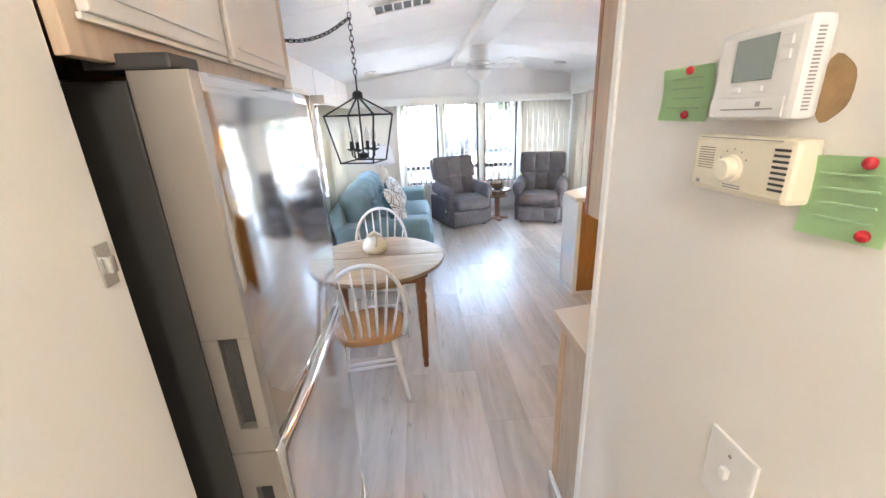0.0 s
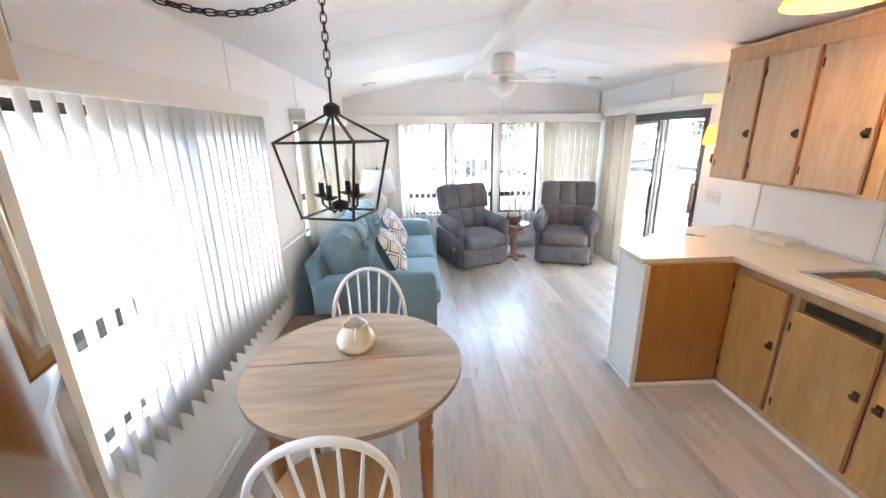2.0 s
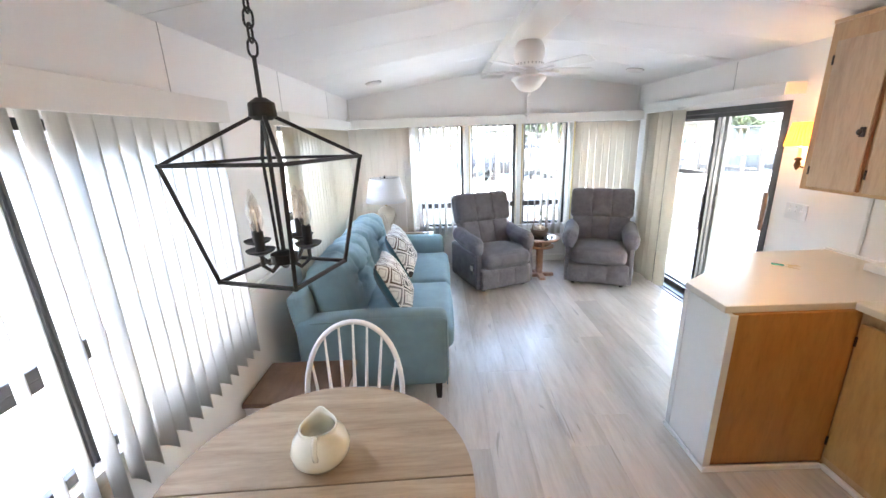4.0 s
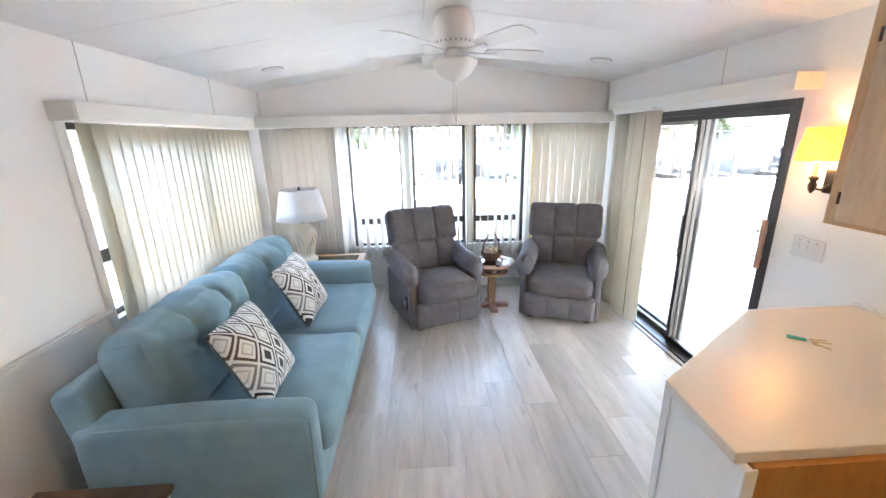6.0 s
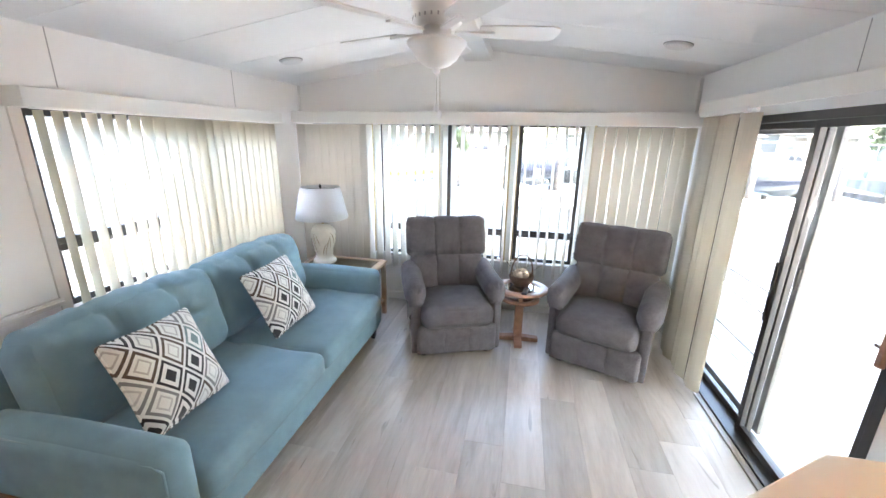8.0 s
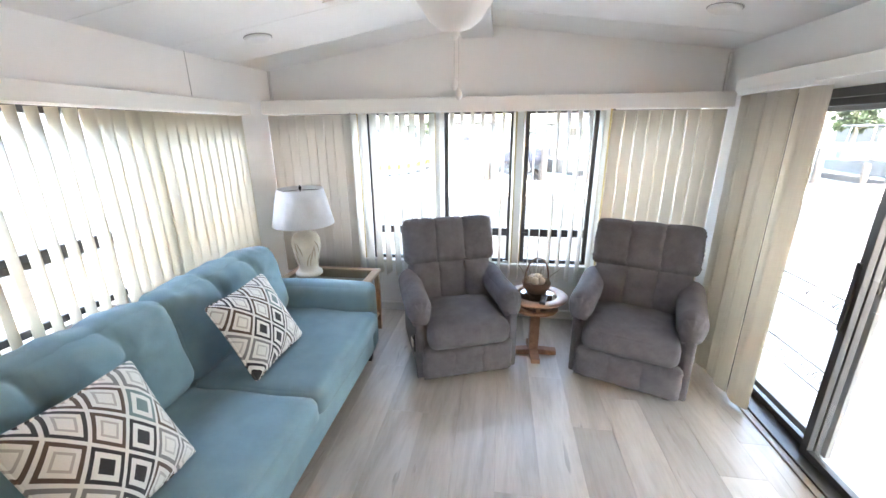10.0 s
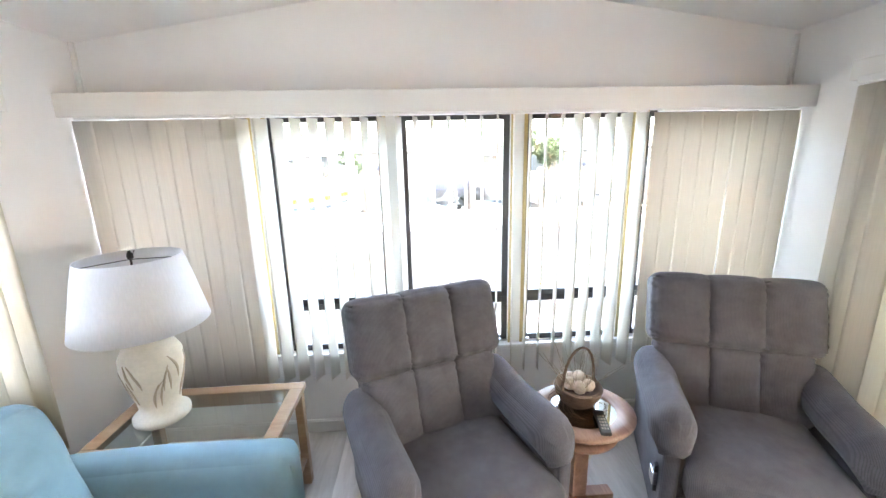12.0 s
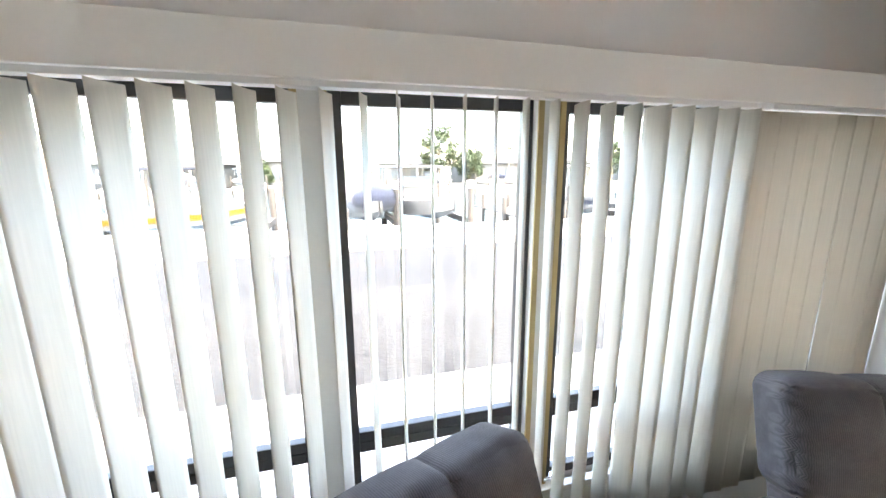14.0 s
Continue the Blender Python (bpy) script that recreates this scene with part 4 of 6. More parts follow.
for _x in (-0.60, 2.10):
    _tilt = math.degrees(math.atan2(EAVE - RIDGE, XR - RIDGE_X)) * (-1 if _x > RIDGE_X else 1)
    _d = thing("ceiling_speaker", "flat round white ceiling disc", "ceiling disc", pose(_x, 5.97, ceiling_z(_x) - 0.001, 0, _tilt, 0), "ceiling discs")
    part("cover", lathe([(0.02, -0.024), (0.062, -0.022), (0.078, -0.014), (0.08, 0.0)], 32), PLASTIC_W, _d, smooth=True)
    part("rim", lathe([(0.08, -0.004), (0.086, -0.003), (0.086, 0.002)], 32, cap=False), SEAM, _d)

# ---- kitchen ----
def pull(parent, m):
    """Small butterfly-shaped cabinet pull."""
    k = part("handle", lathe([(0.006, 0.0), (0.006, 0.012), (0.014, 0.016), (0.016, 0.022), (0.01, 0.028)], 12, m=m), PULL, parent, "dark pewter knob", smooth=True)
    part("back_plate", pad(0, 0, 0.002, 0.03, 0.052, 0.005, 0.0024, n=6, m=m), PULL, k)


def cabinet_door(parent, m, w, h, mat, edge, knob):
    """A lipped slab door in its local x, z plane that faces -y, with a red-brown lipped edge, hinges and a knob at (x, z)."""
    d = part("door", boxes((0, -0.018, 0, w, 0, h), bevel=0.005), mat, parent, m=m)
    part("edge_strip", boxes((w + 0.0005, -0.014, 0.0, w + 0.012, -0.001, h), bevel=0.002), edge, d)
    for z in (0.07, h - 0.12):
        part("hinge", boxes((-0.006 if knob[0] > w / 2 else w - 0.004, -0.022, z, 0.004 if knob[0] > w / 2 else w + 0.006, -0.012, z + 0.05), bevel=0.002), PULL, d)
    pull(d, pose(knob[0], -0.018, knob[1], 90, 0, 0))
    return d


def wall_cabinet(y0, y1, doors):
    c = thing("wall_cabinet", "pickled birch wall cabinet with slab doors and pewter knobs", "cabinet", group="wall cabinets")
    z0, z1, xf = 1.335, 2.24, 2.275
    part("body", boxes((xf + 0.02, y0, z0, XR - 0.002, y1, z1), bevel=0.002), CAB_FRAME, c)
    part("face_frame", boxes((xf, y0, z0, xf + 0.02, y1, z0 + 0.03), (xf, y0, 2.135, xf + 0.02, y1, z1),
                             *[(xf, a, z0 + 0.03, xf + 0.02, b, 2.135) for a, b in zip([y0] + [d[1] for d in doors[::-1]], [d[0] for d in doors[::-1]] + [y1])], bevel=0.001), CAB_FRAME, c)
    part("crown", boxes((xf - 0.008, y0, z1, XR - 0.002, y1, z1 + 0.02), bevel=0.004), CAB_FRAME, c)
    for a, b in doors:
        w = b - a - 0.012
        cabinet_door(c, pose(xf, b, z0 + 0.02, 0, 0, -90), w, 0.79, CAB_UP, CAB_EDGE, (w - 0.03, 0.31))


wall_cabinet(2.86, 4.04, [(3.69, 3.985), (3.32, 3.665), (2.93, 3.29)])
wall_cabinet(1.30, 2.855, [(2.48, 2.82), (2.10, 2.44), (1.72, 2.06), (1.34, 1.68)])


def base_cabinet(y0, y1, doors, vent=None):
    c = thing("base_cabinet", "honey birch base cabinet with slab doors and dark knobs", "cabinet", group="base cabinets")
    xf, z1 = 1.985, 0.881
    part("body", boxes((xf + 0.02, y0, 0.0, XR - 0.002, y1, z1), bevel=0.002), CAB_LOW, c)
    part("face_frame", boxes((xf, y0, 0.0, xf + 0.0195, y1, 0.09), (xf, y0, 0.825, xf + 0.0195, y1, z1),
                             *[(xf, a, 0.09, xf + 0.0195, b, 0.825) for a, b in zip([y0] + [d[1] for d in doors[::-1]], [d[0] for d in doors[::-1]] + [y1])], bevel=0.001), CAB_FRAME, c)
    for a, b, top, left in doors:
        w = b - a - 0.012
        cabinet_door(c, pose(xf, b, 0.075, 0, 0, -90), w, top - 0.075, CAB_LOW, CAB_EDGE, ((0.035 if left else w - 0.03), 0.41))
    if vent:
        a, b = vent
        v = part("vent_grille", boxes((xf - 0.004, a, 0.76, xf + 0.004, b, 0.815), bevel=0.002), DARK_PL, c, "dark louvred grille")
        for k in range(int((b - a) / 0.012)):
            part("louvre", boxes((xf - 0.007, a + 0.006 + k * 0.012, 0.767, xf - 0.0035, a + 0.012 + k * 0.012, 0.808)), PULL, v)


base_cabinet(2.02, 3.285, [(2.88, 3.25, 0.825, False), (2.42, 2.84, 0.745, False), (2.04, 2.40, 0.745, True)], (2.45, 2.80))
base_cabinet(1.385, 2.015, [(1.70, 2.0, 0.825, False), (1.40, 1.68, 0.825, True)])

# the peninsula
pen = thing("peninsula_cabinet", "kitchen peninsula with an amber plywood front and white panelled sides", "cabinet")
part("body", slab([(1.39, 3.31), (1.39, 3.575), (2.075, 4.047), (2.596, 4.047), (2.596, 3.31)], 0.0, 0.881), TRIM, pen, "white painted core")
part("ply_panel", boxes((1.40, 3.266, 0.03, 1.983, 3.309, 0.881), bevel=0.002), PEN_PLY, pen, "amber plywood panel")
part("end_panel", boxes((1.368, 3.262, 0.0, 1.389, 3.595, 0.881), bevel=0.003), TRIM, pen, "white end panel")
part("corner_post", boxes((1.362, 3.258, 0.0, 1.399, 3.2655, 0.881), (1.362, 3.565, 0.0, 1.3675, 3.60, 0.881), bevel=0.002), TRIM, pen)
_l, _a = math.hypot(0.69, 0.475), math.degrees(math.atan2(0.475, 0.69))
part("slant_panel", boxes((0, 0, 0.0, _l, 0.018, 0.881), bevel=0.002), TRIM, pen, m=pose(1.385, 3.587, 0, 0, 0, _a))
for _x in (0.0, _l / 2 - 0.02, _l - 0.045):
    part("batten", boxes((_x, 0.0185, 0.06, _x + 0.045, 0.026, 0.875), bevel=0.002), TRIM, pen, m=pose(1.385, 3.587, 0, 0, 0, _a))
part("toe_strip", boxes((1.36, 3.243, 0.0, 1.965, 3.2575, 0.03), bevel=0.004), TRIM, pen, "white shoe moulding")
part("toe_strip", boxes((1.352, 3.243, 0.0, 1.3595, 3.60, 0.03), bevel=0.003), TRIM, pen, "white shoe moulding")
built("shoe_moulding", boxes((1.966, 1.40, 0.0, 1.984, 3.25, 0.028), bevel=0.004), TRIM, "white shoe moulding along the base cabinets")

# worktops
TOP = 0.918
ctop = thing("worktop", "cream laminate worktop over the peninsula and the sink run", "countertop")
part("peninsula_top", slab([(1.350, 3.282), (1.362, 3.60), (2.06, 4.085), (2.597, 4.085), (2.597, 3.282)], TOP - 0.036, TOP, 0.005), COUNTER, ctop)
SINK = (2.10, 2.515, 2.25, 2.955)
part("run_top", boxes((1.955, SINK[3], TOP - 0.036, 2.597, 3.2795, TOP), bevel=0.002), COUNTER, ctop)
part("run_top", boxes((1.955, SINK[2], TOP - 0.036, SINK[0], SINK[3] - 0.001, TOP), bevel=0.002), COUNTER, ctop)
part("run_top", boxes((SINK[1], SINK[2], TOP - 0.036, 2.597, SINK[3] - 0.001, TOP), bevel=0.002), COUNTER, ctop)
part("run_top", boxes((1.955, 1.412, TOP - 0.036, 2.597, SINK[2] - 0.001, TOP), bevel=0.002), COUNTER, ctop)
part("backsplash_bead", boxes((2.58, 1.41, TOP, 2.598, 4.09, TOP + 0.014), bevel=0.004), TRIM, ctop)
part("edge_band", boxes((1.949, 1.43, TOP - 0.034, 1.9545, 3.277, TOP - 0.003), bevel=0.001), COUNTER, ctop)


def sink():
    s = thing("kitchen_sink", "stainless steel drop-in sink in the worktop", "sink")
    x0, x1, y0, y1 = SINK
    w = 0.022
    part("rim", boxes((x0 - w, y0 - w, TOP, x1 + w, y0 + 0.01, TOP + 0.004), (x0 - w, y1 - 0.01, TOP, x1 + w, y1 + w, TOP + 0.004),
                      (x0 - w, y0 + 0.01, TOP, x0 + 0.01, y1 - 0.01, TOP + 0.004), (x1 - 0.01, y0 + 0.01, TOP, x1 + w, y1 - 0.01, TOP + 0.004), bevel=0.0015), STEEL, s)
    bm = bmesh.new()
    v = [bm.verts.new(p) for p in ((x0 + 0.01, y0 + 0.01, TOP), (x1 - 0.01, y0 + 0.01, TOP), (x1 - 0.01, y1 - 0.01, TOP), (x0 + 0.01, y1 - 0.01, TOP),
                                   (x0 + 0.04, y0 + 0.04, TOP - 0.17), (x1 - 0.04, y0 + 0.04, TOP - 0.17), (x1 - 0.04, y1 - 0.04, TOP - 0.17), (x0 + 0.04, y1 - 0.04, TOP - 0.17))]
    for k in range(4):
        bm.faces.new((v[k], v[(k + 1) % 4], v[4 + (k + 1) % 4], v[4 + k]))
    bm.faces.new(v[4:])
    part("basin", bm, STEEL, s)
    part("drain", lathe([(0.04, TOP - 0.169), (0.04, TOP - 0.165), (0.02, TOP - 0.166)], 20, m=pose((x0 + x1) / 2, (y0 + y1) / 2, 0)), DARK_PL, s)


sink()


def dish_rack():
    d = thing("dish_rack", "dark wire dish rack standing in the sink", "dish rack")
    x0, x1, y0, y1, z = 2.15, 2.46, 2.30, 2.90, TOP - 0.165
    for k in range(16):
        y = y0 + (y1 - y0) * k / 15
        part("wire", tube([(x0, y, z + 0.12), (x0 + 0.01, y, z + 0.006), (x1 - 0.01, y, z + 0.006), (x1, y, z + 0.12)], 0.0025, 5), DARK_PL, d)
    part("rim_wire", tube([(x0, y0, z + 0.12), (x1, y0, z + 0.12), (x1, y1, z + 0.12), (x0, y1, z + 0.12)], 0.004, 6, closed=True), DARK_PL, d)


dish_rack()


def tray():
    t = thing("plastic_tray", "small white plastic tray at the back of the worktop", "tray", pose(2.49, 3.56, TOP, 0, 0, 4))
    part("base", boxes((-0.065, -0.12, 0.001, 0.065, 0.12, 0.006), bevel=0.002), PLASTIC_W, t)
    for d in ((-0.075, -0.13, 0.0, -0.066, 0.13, 0.04), (0.066, -0.13, 0.0, 0.075, 0.13, 0.04), (-0.066, -0.13, 0.0, 0.066, -0.121, 0.04), (-0.066, 0.121, 0.0, 0.066, 0.13, 0.04)):
        part("side", boxes(d, bevel=0.003), PLASTIC_W, t)


tray()
TEAL_PL = surface("teal_glass_fob", (0.03, 0.32, 0.26), 0.25, var=0.1)


def keys():
    k = thing("key_bunch", "small bunch of keys with a teal fob on the worktop", "keys", pose(2.05, 3.80, TOP, 0, 0, -40))
    part("fob", pad(-0.02, 0, 0.004, 0.06, 0.022, 0.008, 0.004, n=6), TEAL_PL, k, "teal fob", smooth=True)
    part("ring", tube([(0.022 + 0.012 * math.cos(a), 0.012 * math.sin(a), 0.003) for a in spread(0, 5.9, 14)], 0.0015, 5, closed=True), CHROME, k)
    for a in (-25, 10, 30):
        part("key", slab([(0.03, -0.009), (0.046, -0.009), (0.05, -0.003), (0.085, -0.003), (0.085, 0.003), (0.05, 0.003), (0.046, 0.009), (0.03, 0.009)], 0.001, 0.003), BRASS_STRIP, k, m=pose(0, 0, 0.001 * (a > 0), 0, 0, a))


keys()

# splash-back joints and electrical plates
for _y in (3.90, 3.05, 2.2):
    built("trim_splash_joint", boxes((XR - 0.006, _y - 0.011, TOP + 0.015, XR - 0.0005, _y + 0.011, 1.334), bevel=0.002), TRIM, "white batten between wall panels")


def switch_plate(m, n):
    s = thing("light_switch", "white wall plate with rocker switches", "switch", m)
    w = 0.035 + 0.046 * n
    part("plate", boxes((-w / 2, -0.006, -0.058, w / 2, 0.0, 0.058), bevel=0.003), PLASTIC_W, s)
    for k in range(n):
        x = (k - (n - 1) / 2) * 0.046
        part("toggle", boxes((x - 0.005, -0.015, -0.004, x + 0.005, -0.006, 0.014), bevel=0.002), PLASTIC_W, s)
        part("screw", lathe([(0.003, 0), (0.003, 0.0012)], 8, m=pose(x, -0.006, 0.035, 90, 0, 0)), CHROME, s)


switch_plate(pose(XR, 4.37, 1.115, 0, 0, -90), 3)
_o = thing("wall_outlet", "white duplex wall outlet above the worktop", "outlet", pose(XR, 2.78, 1.075, 0, 0, -90))
part("plate", boxes((-0.036, -0.006, -0.058, 0.036, 0, 0.058), bevel=0.003), PLASTIC_W, _o)
for _z in (-0.02, 0.02):
    _s = part("socket", boxes((-0.016, -0.008, _z - 0.014, 0.016, -0.006, _z + 0.014), bevel=0.0015), PLASTIC_W, _o)
    for _x in (-0.006, 0.006):
        part("slot", boxes((_x - 0.0012, -0.009, _z - 0.005, _x + 0.0012, -0.0079, _z + 0.005)), DARK_PL, _s)


def pleated(r0, r1, z0, z1, n=44, amp=0.012):
    bm = bmesh.new()
    rows = []
    for r, z in ((r0, z0), ((r0 + r1) / 2, (z0 + z1) / 2), (r1, z1)):
        rows.append([bm.verts.new(((r + amp * (0.5 if k % 2 else -0.5) * r / r0) * math.cos(math.pi * k / n), (r + amp * (0.5 if k % 2 else -0.5) * r / r0) * math.sin(math.pi * k / n), z)) for k in range(2 * n)])
    for a, b in zip(rows, rows[1:]):
        for k in range(2 * n):
            bm.faces.new((a[k], a[(k + 1) % (2 * n)], b[(k + 1) % (2 * n)], b[k]))
    bmesh.ops.solidify(bm, geom=list(bm.faces), thickness=0.001)
    return bm


def lamp_in(x, y, z, watts, size=0.03):
    ob = new("bulb_light", bpy.data.lights.new("bulb_light", "POINT"))
    ob.data.energy, ob.data.color, ob.data.shadow_soft_size = watts, (1.0, 0.68, 0.36), size
    ob.location = (x, y, z)
    return ob


def sconce():
    s = thing("wall_sconce", "brass wall sconce with a lit pleated amber shade", "lamp", pose(2.50, 4.335, 0))
    part("wall_plate", pad(0.092, 0, 1.47, 0.012, 0.06, 0.12, 0.006, n=8), PULL, s, "aged brass plate", smooth=True)
    part("arm", tube([(0.088, 0, 1.455), (0.05, 0, 1.43), (0.01, 0, 1.44), (0, 0, 1.47), (0, 0, 1.56)], 0.006, 8), PULL, s, smooth=True)
    part("cup", lathe([(0.004, 1.415), (0.014, 1.43), (0.02, 1.455), (0.012, 1.475), (0.024, 1.49), (0.01, 1.50)], 14), PULL, s, smooth=True)
    part("candle", lathe([(0.011, 1.50), (0.011, 1.57)], 12), PLASTIC_I, s)
    part("bulb", lathe([(0.008, 1.57), (0.016, 1.60), (0.012, 1.63), (0.002, 1.65)], 12), glow("warm_bulb", (1.0, 0.7, 0.35), 6.0), s, smooth=True)
    part("shade", pleated(0.092, 0.066, 1.575, 1.73, 30, 0.006), AMBER, s, "pleated amber cloth shade")
    lamp_in(2.50, 4.335, 1.67, 0.042)


sconce()


def pendant():
    x, y = 1.62, 2.66
    s = thing("pendant_lamp", "lit pleated cream pendant shade close under the ceiling", "lamp", pose(x, y, 0))
    part("canopy", lathe([(0.06, ceiling_z(x) - 0.02), (0.06, ceiling_z(x))], 20), BRASS_STRIP, s)
    part("stem", lathe([(0.008, 2.28), (0.008, ceiling_z(x) - 0.01)], 10), BRASS_STRIP, s)
    part("shade", pleated(0.18, 0.12, 2.165, 2.30, 40, 0.012), AMBER, s, "pleated cream cloth shade")
    part("bulb", lathe([(0.01, 2.285), (0.028, 2.255), (0.028, 2.235), (0.01, 2.215)], 14), glow("warm_ceiling_bulb", (1.0, 0.75, 0.42), 6.0), s, smooth=True)
    lamp_in(x, y, 2.20, 0.20)


pendant()

# near counter with the cabinet above it
nb = thing("base_cabinet", "birch base cabinet with a cream worktop end against the hall wall", "cabinet", group="base cabinets")
part("body", boxes((0.545, 0.895, 0.0, 1.98, 1.36, 0.835), bevel=0.002), CAB_LOW, nb)
part("end_panel", boxes((0.53, 0.895, 0.0, 0.5445, 1.365, 0.835), bevel=0.001), CAB_UP, nb, "pale birch end panel")
part("end_stile", boxes((0.527, 1.33, 0.0, 0.5445, 1.385, 0.835), bevel=0.002), CAB_FRAME, nb)
part("toe_strip", boxes((0.515, 0.895, 0.0, 0.5265, 1.39, 0.03), bevel=0.003), TRIM, nb, "white shoe moulding")
for _k in range(3):
    cabinet_door(nb, pose(0.60 + 0.45 * _k, 1.36, 0.08, 0, 0, 0) @ pose(0.40, 0, 0, 0, 0, 180), 0.40, 0.7, CAB_LOW, CAB_EDGE, (0.03, 0.4))
_wt = thing("worktop", "cream laminate worktop beside the hall wall", "countertop")
part("top", slab([(0.505, 0.893), (0.505, 1.405), (1.953, 1.69), (1.953, 0.893)], 0.836, 0.872, 0.005), COUNTER, _wt)
part("edge_band", boxes((0.5005, 0.897, 0.839, 0.5045, 1.40, 0.868), bevel=0.001), CAB_UP, _wt, "thin pale wood edge band")
part("rear_bead", boxes((0.52, 0.8935, 0.8725, 1.95, 0.903, 0.885), bevel=0.003), TRIM, _wt, "white bead along the wall")
nu = thing("wall_cabinet", "birch wall cabinet above the near worktop seen from its end", "cabinet", group="wall cabinets")
part("body", boxes((0.555, 0.895, 1.31, 2.27, 1.245, 2.25), bevel=0.002), CAB_FRAME, nu)
part("end_panel", boxes((0.54, 0.895, 1.305, 0.5545, 1.25, 2.25), bevel=0.002), CAB_UP, nu, "pale birch end panel")
part("face_edge", boxes((0.538, 1.2505, 1.30, 2.27, 1.262, 2.25), bevel=0.002), CAB_EDGE, nu)
for _k in range(4):
    cabinet_door(nu, pose(0.552 + 0.42 * _k, 1.263, 1.31, 0, 0, 0) @ pose(0.40, 0, 0, 0, 0, 180), 0.40, 0.9, CAB_UP, CAB_EDGE, (0.36, 0.3))


# ---- refrigerator bay ----
def bowed(y0, y1, z0, z1, x, turn, lean, thick):
    """A steel door skin, turned a little to the room and leaning back, swelling softly toward the far upper corner."""
    bm = bmesh.new()
    n, k = 24, 24
    grid = []
    for i in range(n + 1):
        u = i / n * 2 - 1
        row = []
        for j in range(k + 1):
            v = j / k * 2 - 1
            e = -turn * (y1 - y0) * u / 2 - lean * (z1 - z0) * v / 2 - 0.003 * abs(u) ** 30
            away = math.hypot(max(0.0, 0.55 - u), 0.95 * max(0.0, 0.75 - v))
            e -= 0.030 * max(0.0, away - 0.75) ** 2 + 0.0003 * math.sin(5 * v + 2 * u)
            row.append(bm.verts.new((x + e, y0 + (y1 - y0) * (u + 1) / 2, z0 + (z1 - z0) * (v + 1) / 2)))
        grid.append(row)
    for i in range(n):
        for j in range(k):
            bm.faces.new((grid[i][j], grid[i + 1][j], grid[i + 1][j + 1], grid[i][j + 1]))
    rim = [grid[i][0] for i in range(n + 1)] + [grid[n][j] for j in range(1, k + 1)] + [grid[i][k] for i in range(n - 1, -1, -1)] + [grid[0][j] for j in range(k - 1, 0, -1)]
    rear = [bm.verts.new((x - thick, v.co.y, v.co.z)) for v in rim]
    for a in range(len(rim)):
        b = (a + 1) % len(rim)
        bm.faces.new((rim[a], rim[b], rear[b], rear[a]))
    return bm


def refrigerator():
    f = thing("refrigerator", "stainless refrigerator with bowed doors and recessed edge grips", "refrigerator")
    x, y0, y1 = -0.337, 0.655, 1.345
    part("body", boxes((-1.02, y0 + 0.005, 0.03, x - 0.09, y1 - 0.005, 1.70), bevel=0.004), DARK_PL, f, "dark grey cabinet")
    for nm, z0, z1 in (("door_upper", 1.012, 1.712), ("door_lower", 0.05, 1.0095)):
        d = part(nm, bowed(y0 + 0.004, y1, z0, z1, x + 0.018, 0.034, 0.040 if z0 > 0.5 else 0.008, 0.02), STEEL_DOOR, f, "brushed stainless door skin", smooth=True)
        # edge cheek with its grip slot, built around the slot
        g0, g1 = (1.07, 1.27) if z0 > 0.5 else (0.70, 0.92)
        part("door_edge", boxes((x - 0.085, y0, z0, x + 0.002, y0 + 0.03, g0), (x - 0.085, y0, g1, x + 0.002, y0 + 0.03, z1), (x - 0.085, y0, g0, x - 0.055, y0 + 0.03, g1), (x - 0.022, y0, g0, x + 0.002, y0 + 0.03, g1), bevel=0.002), STEEL_EDGE, d, "satin steel door edge")
        part("grip", boxes((x - 0.056, y0 + 0.02, g0 - 0.002, x - 0.02, y0 + 0.03, g1 + 0.002)), DARK_PL, d, "recessed dark grip")
        part("door_core", boxes((x - 0.085, y0 + 0.03, z0 + 0.004, x - 0.006, y1 - 0.004, z1 - 0.004)), GREY_PL, d)
        part("gasket", boxes((x - 0.092, y0 + 0.012, z0 + 0.01, x - 0.0855, y1 - 0.01, z1 - 0.01)), DARK_PL, d)
    part("door_gap", boxes((x - 0.08, y0 + 0.01, 0.996, x - 0.012, y1 - 0.01, 1.016)), DARK_PL, f)
    part("hinge_cover", boxes((x - 0.14, y0 + 0.0, 1.713, x - 0.02, y0 + 0.08, 1.735), bevel=0.004), DARK_PL, f)
    for yy in (y0 + 0.06, y1 - 0.06):
        for xx in (-0.95, x - 0.12):
            part("foot", lathe([(0.02, 0), (0.016, 0.03)], 10, m=pose(xx, yy, 0)), DARK_PL, f)


refrigerator()


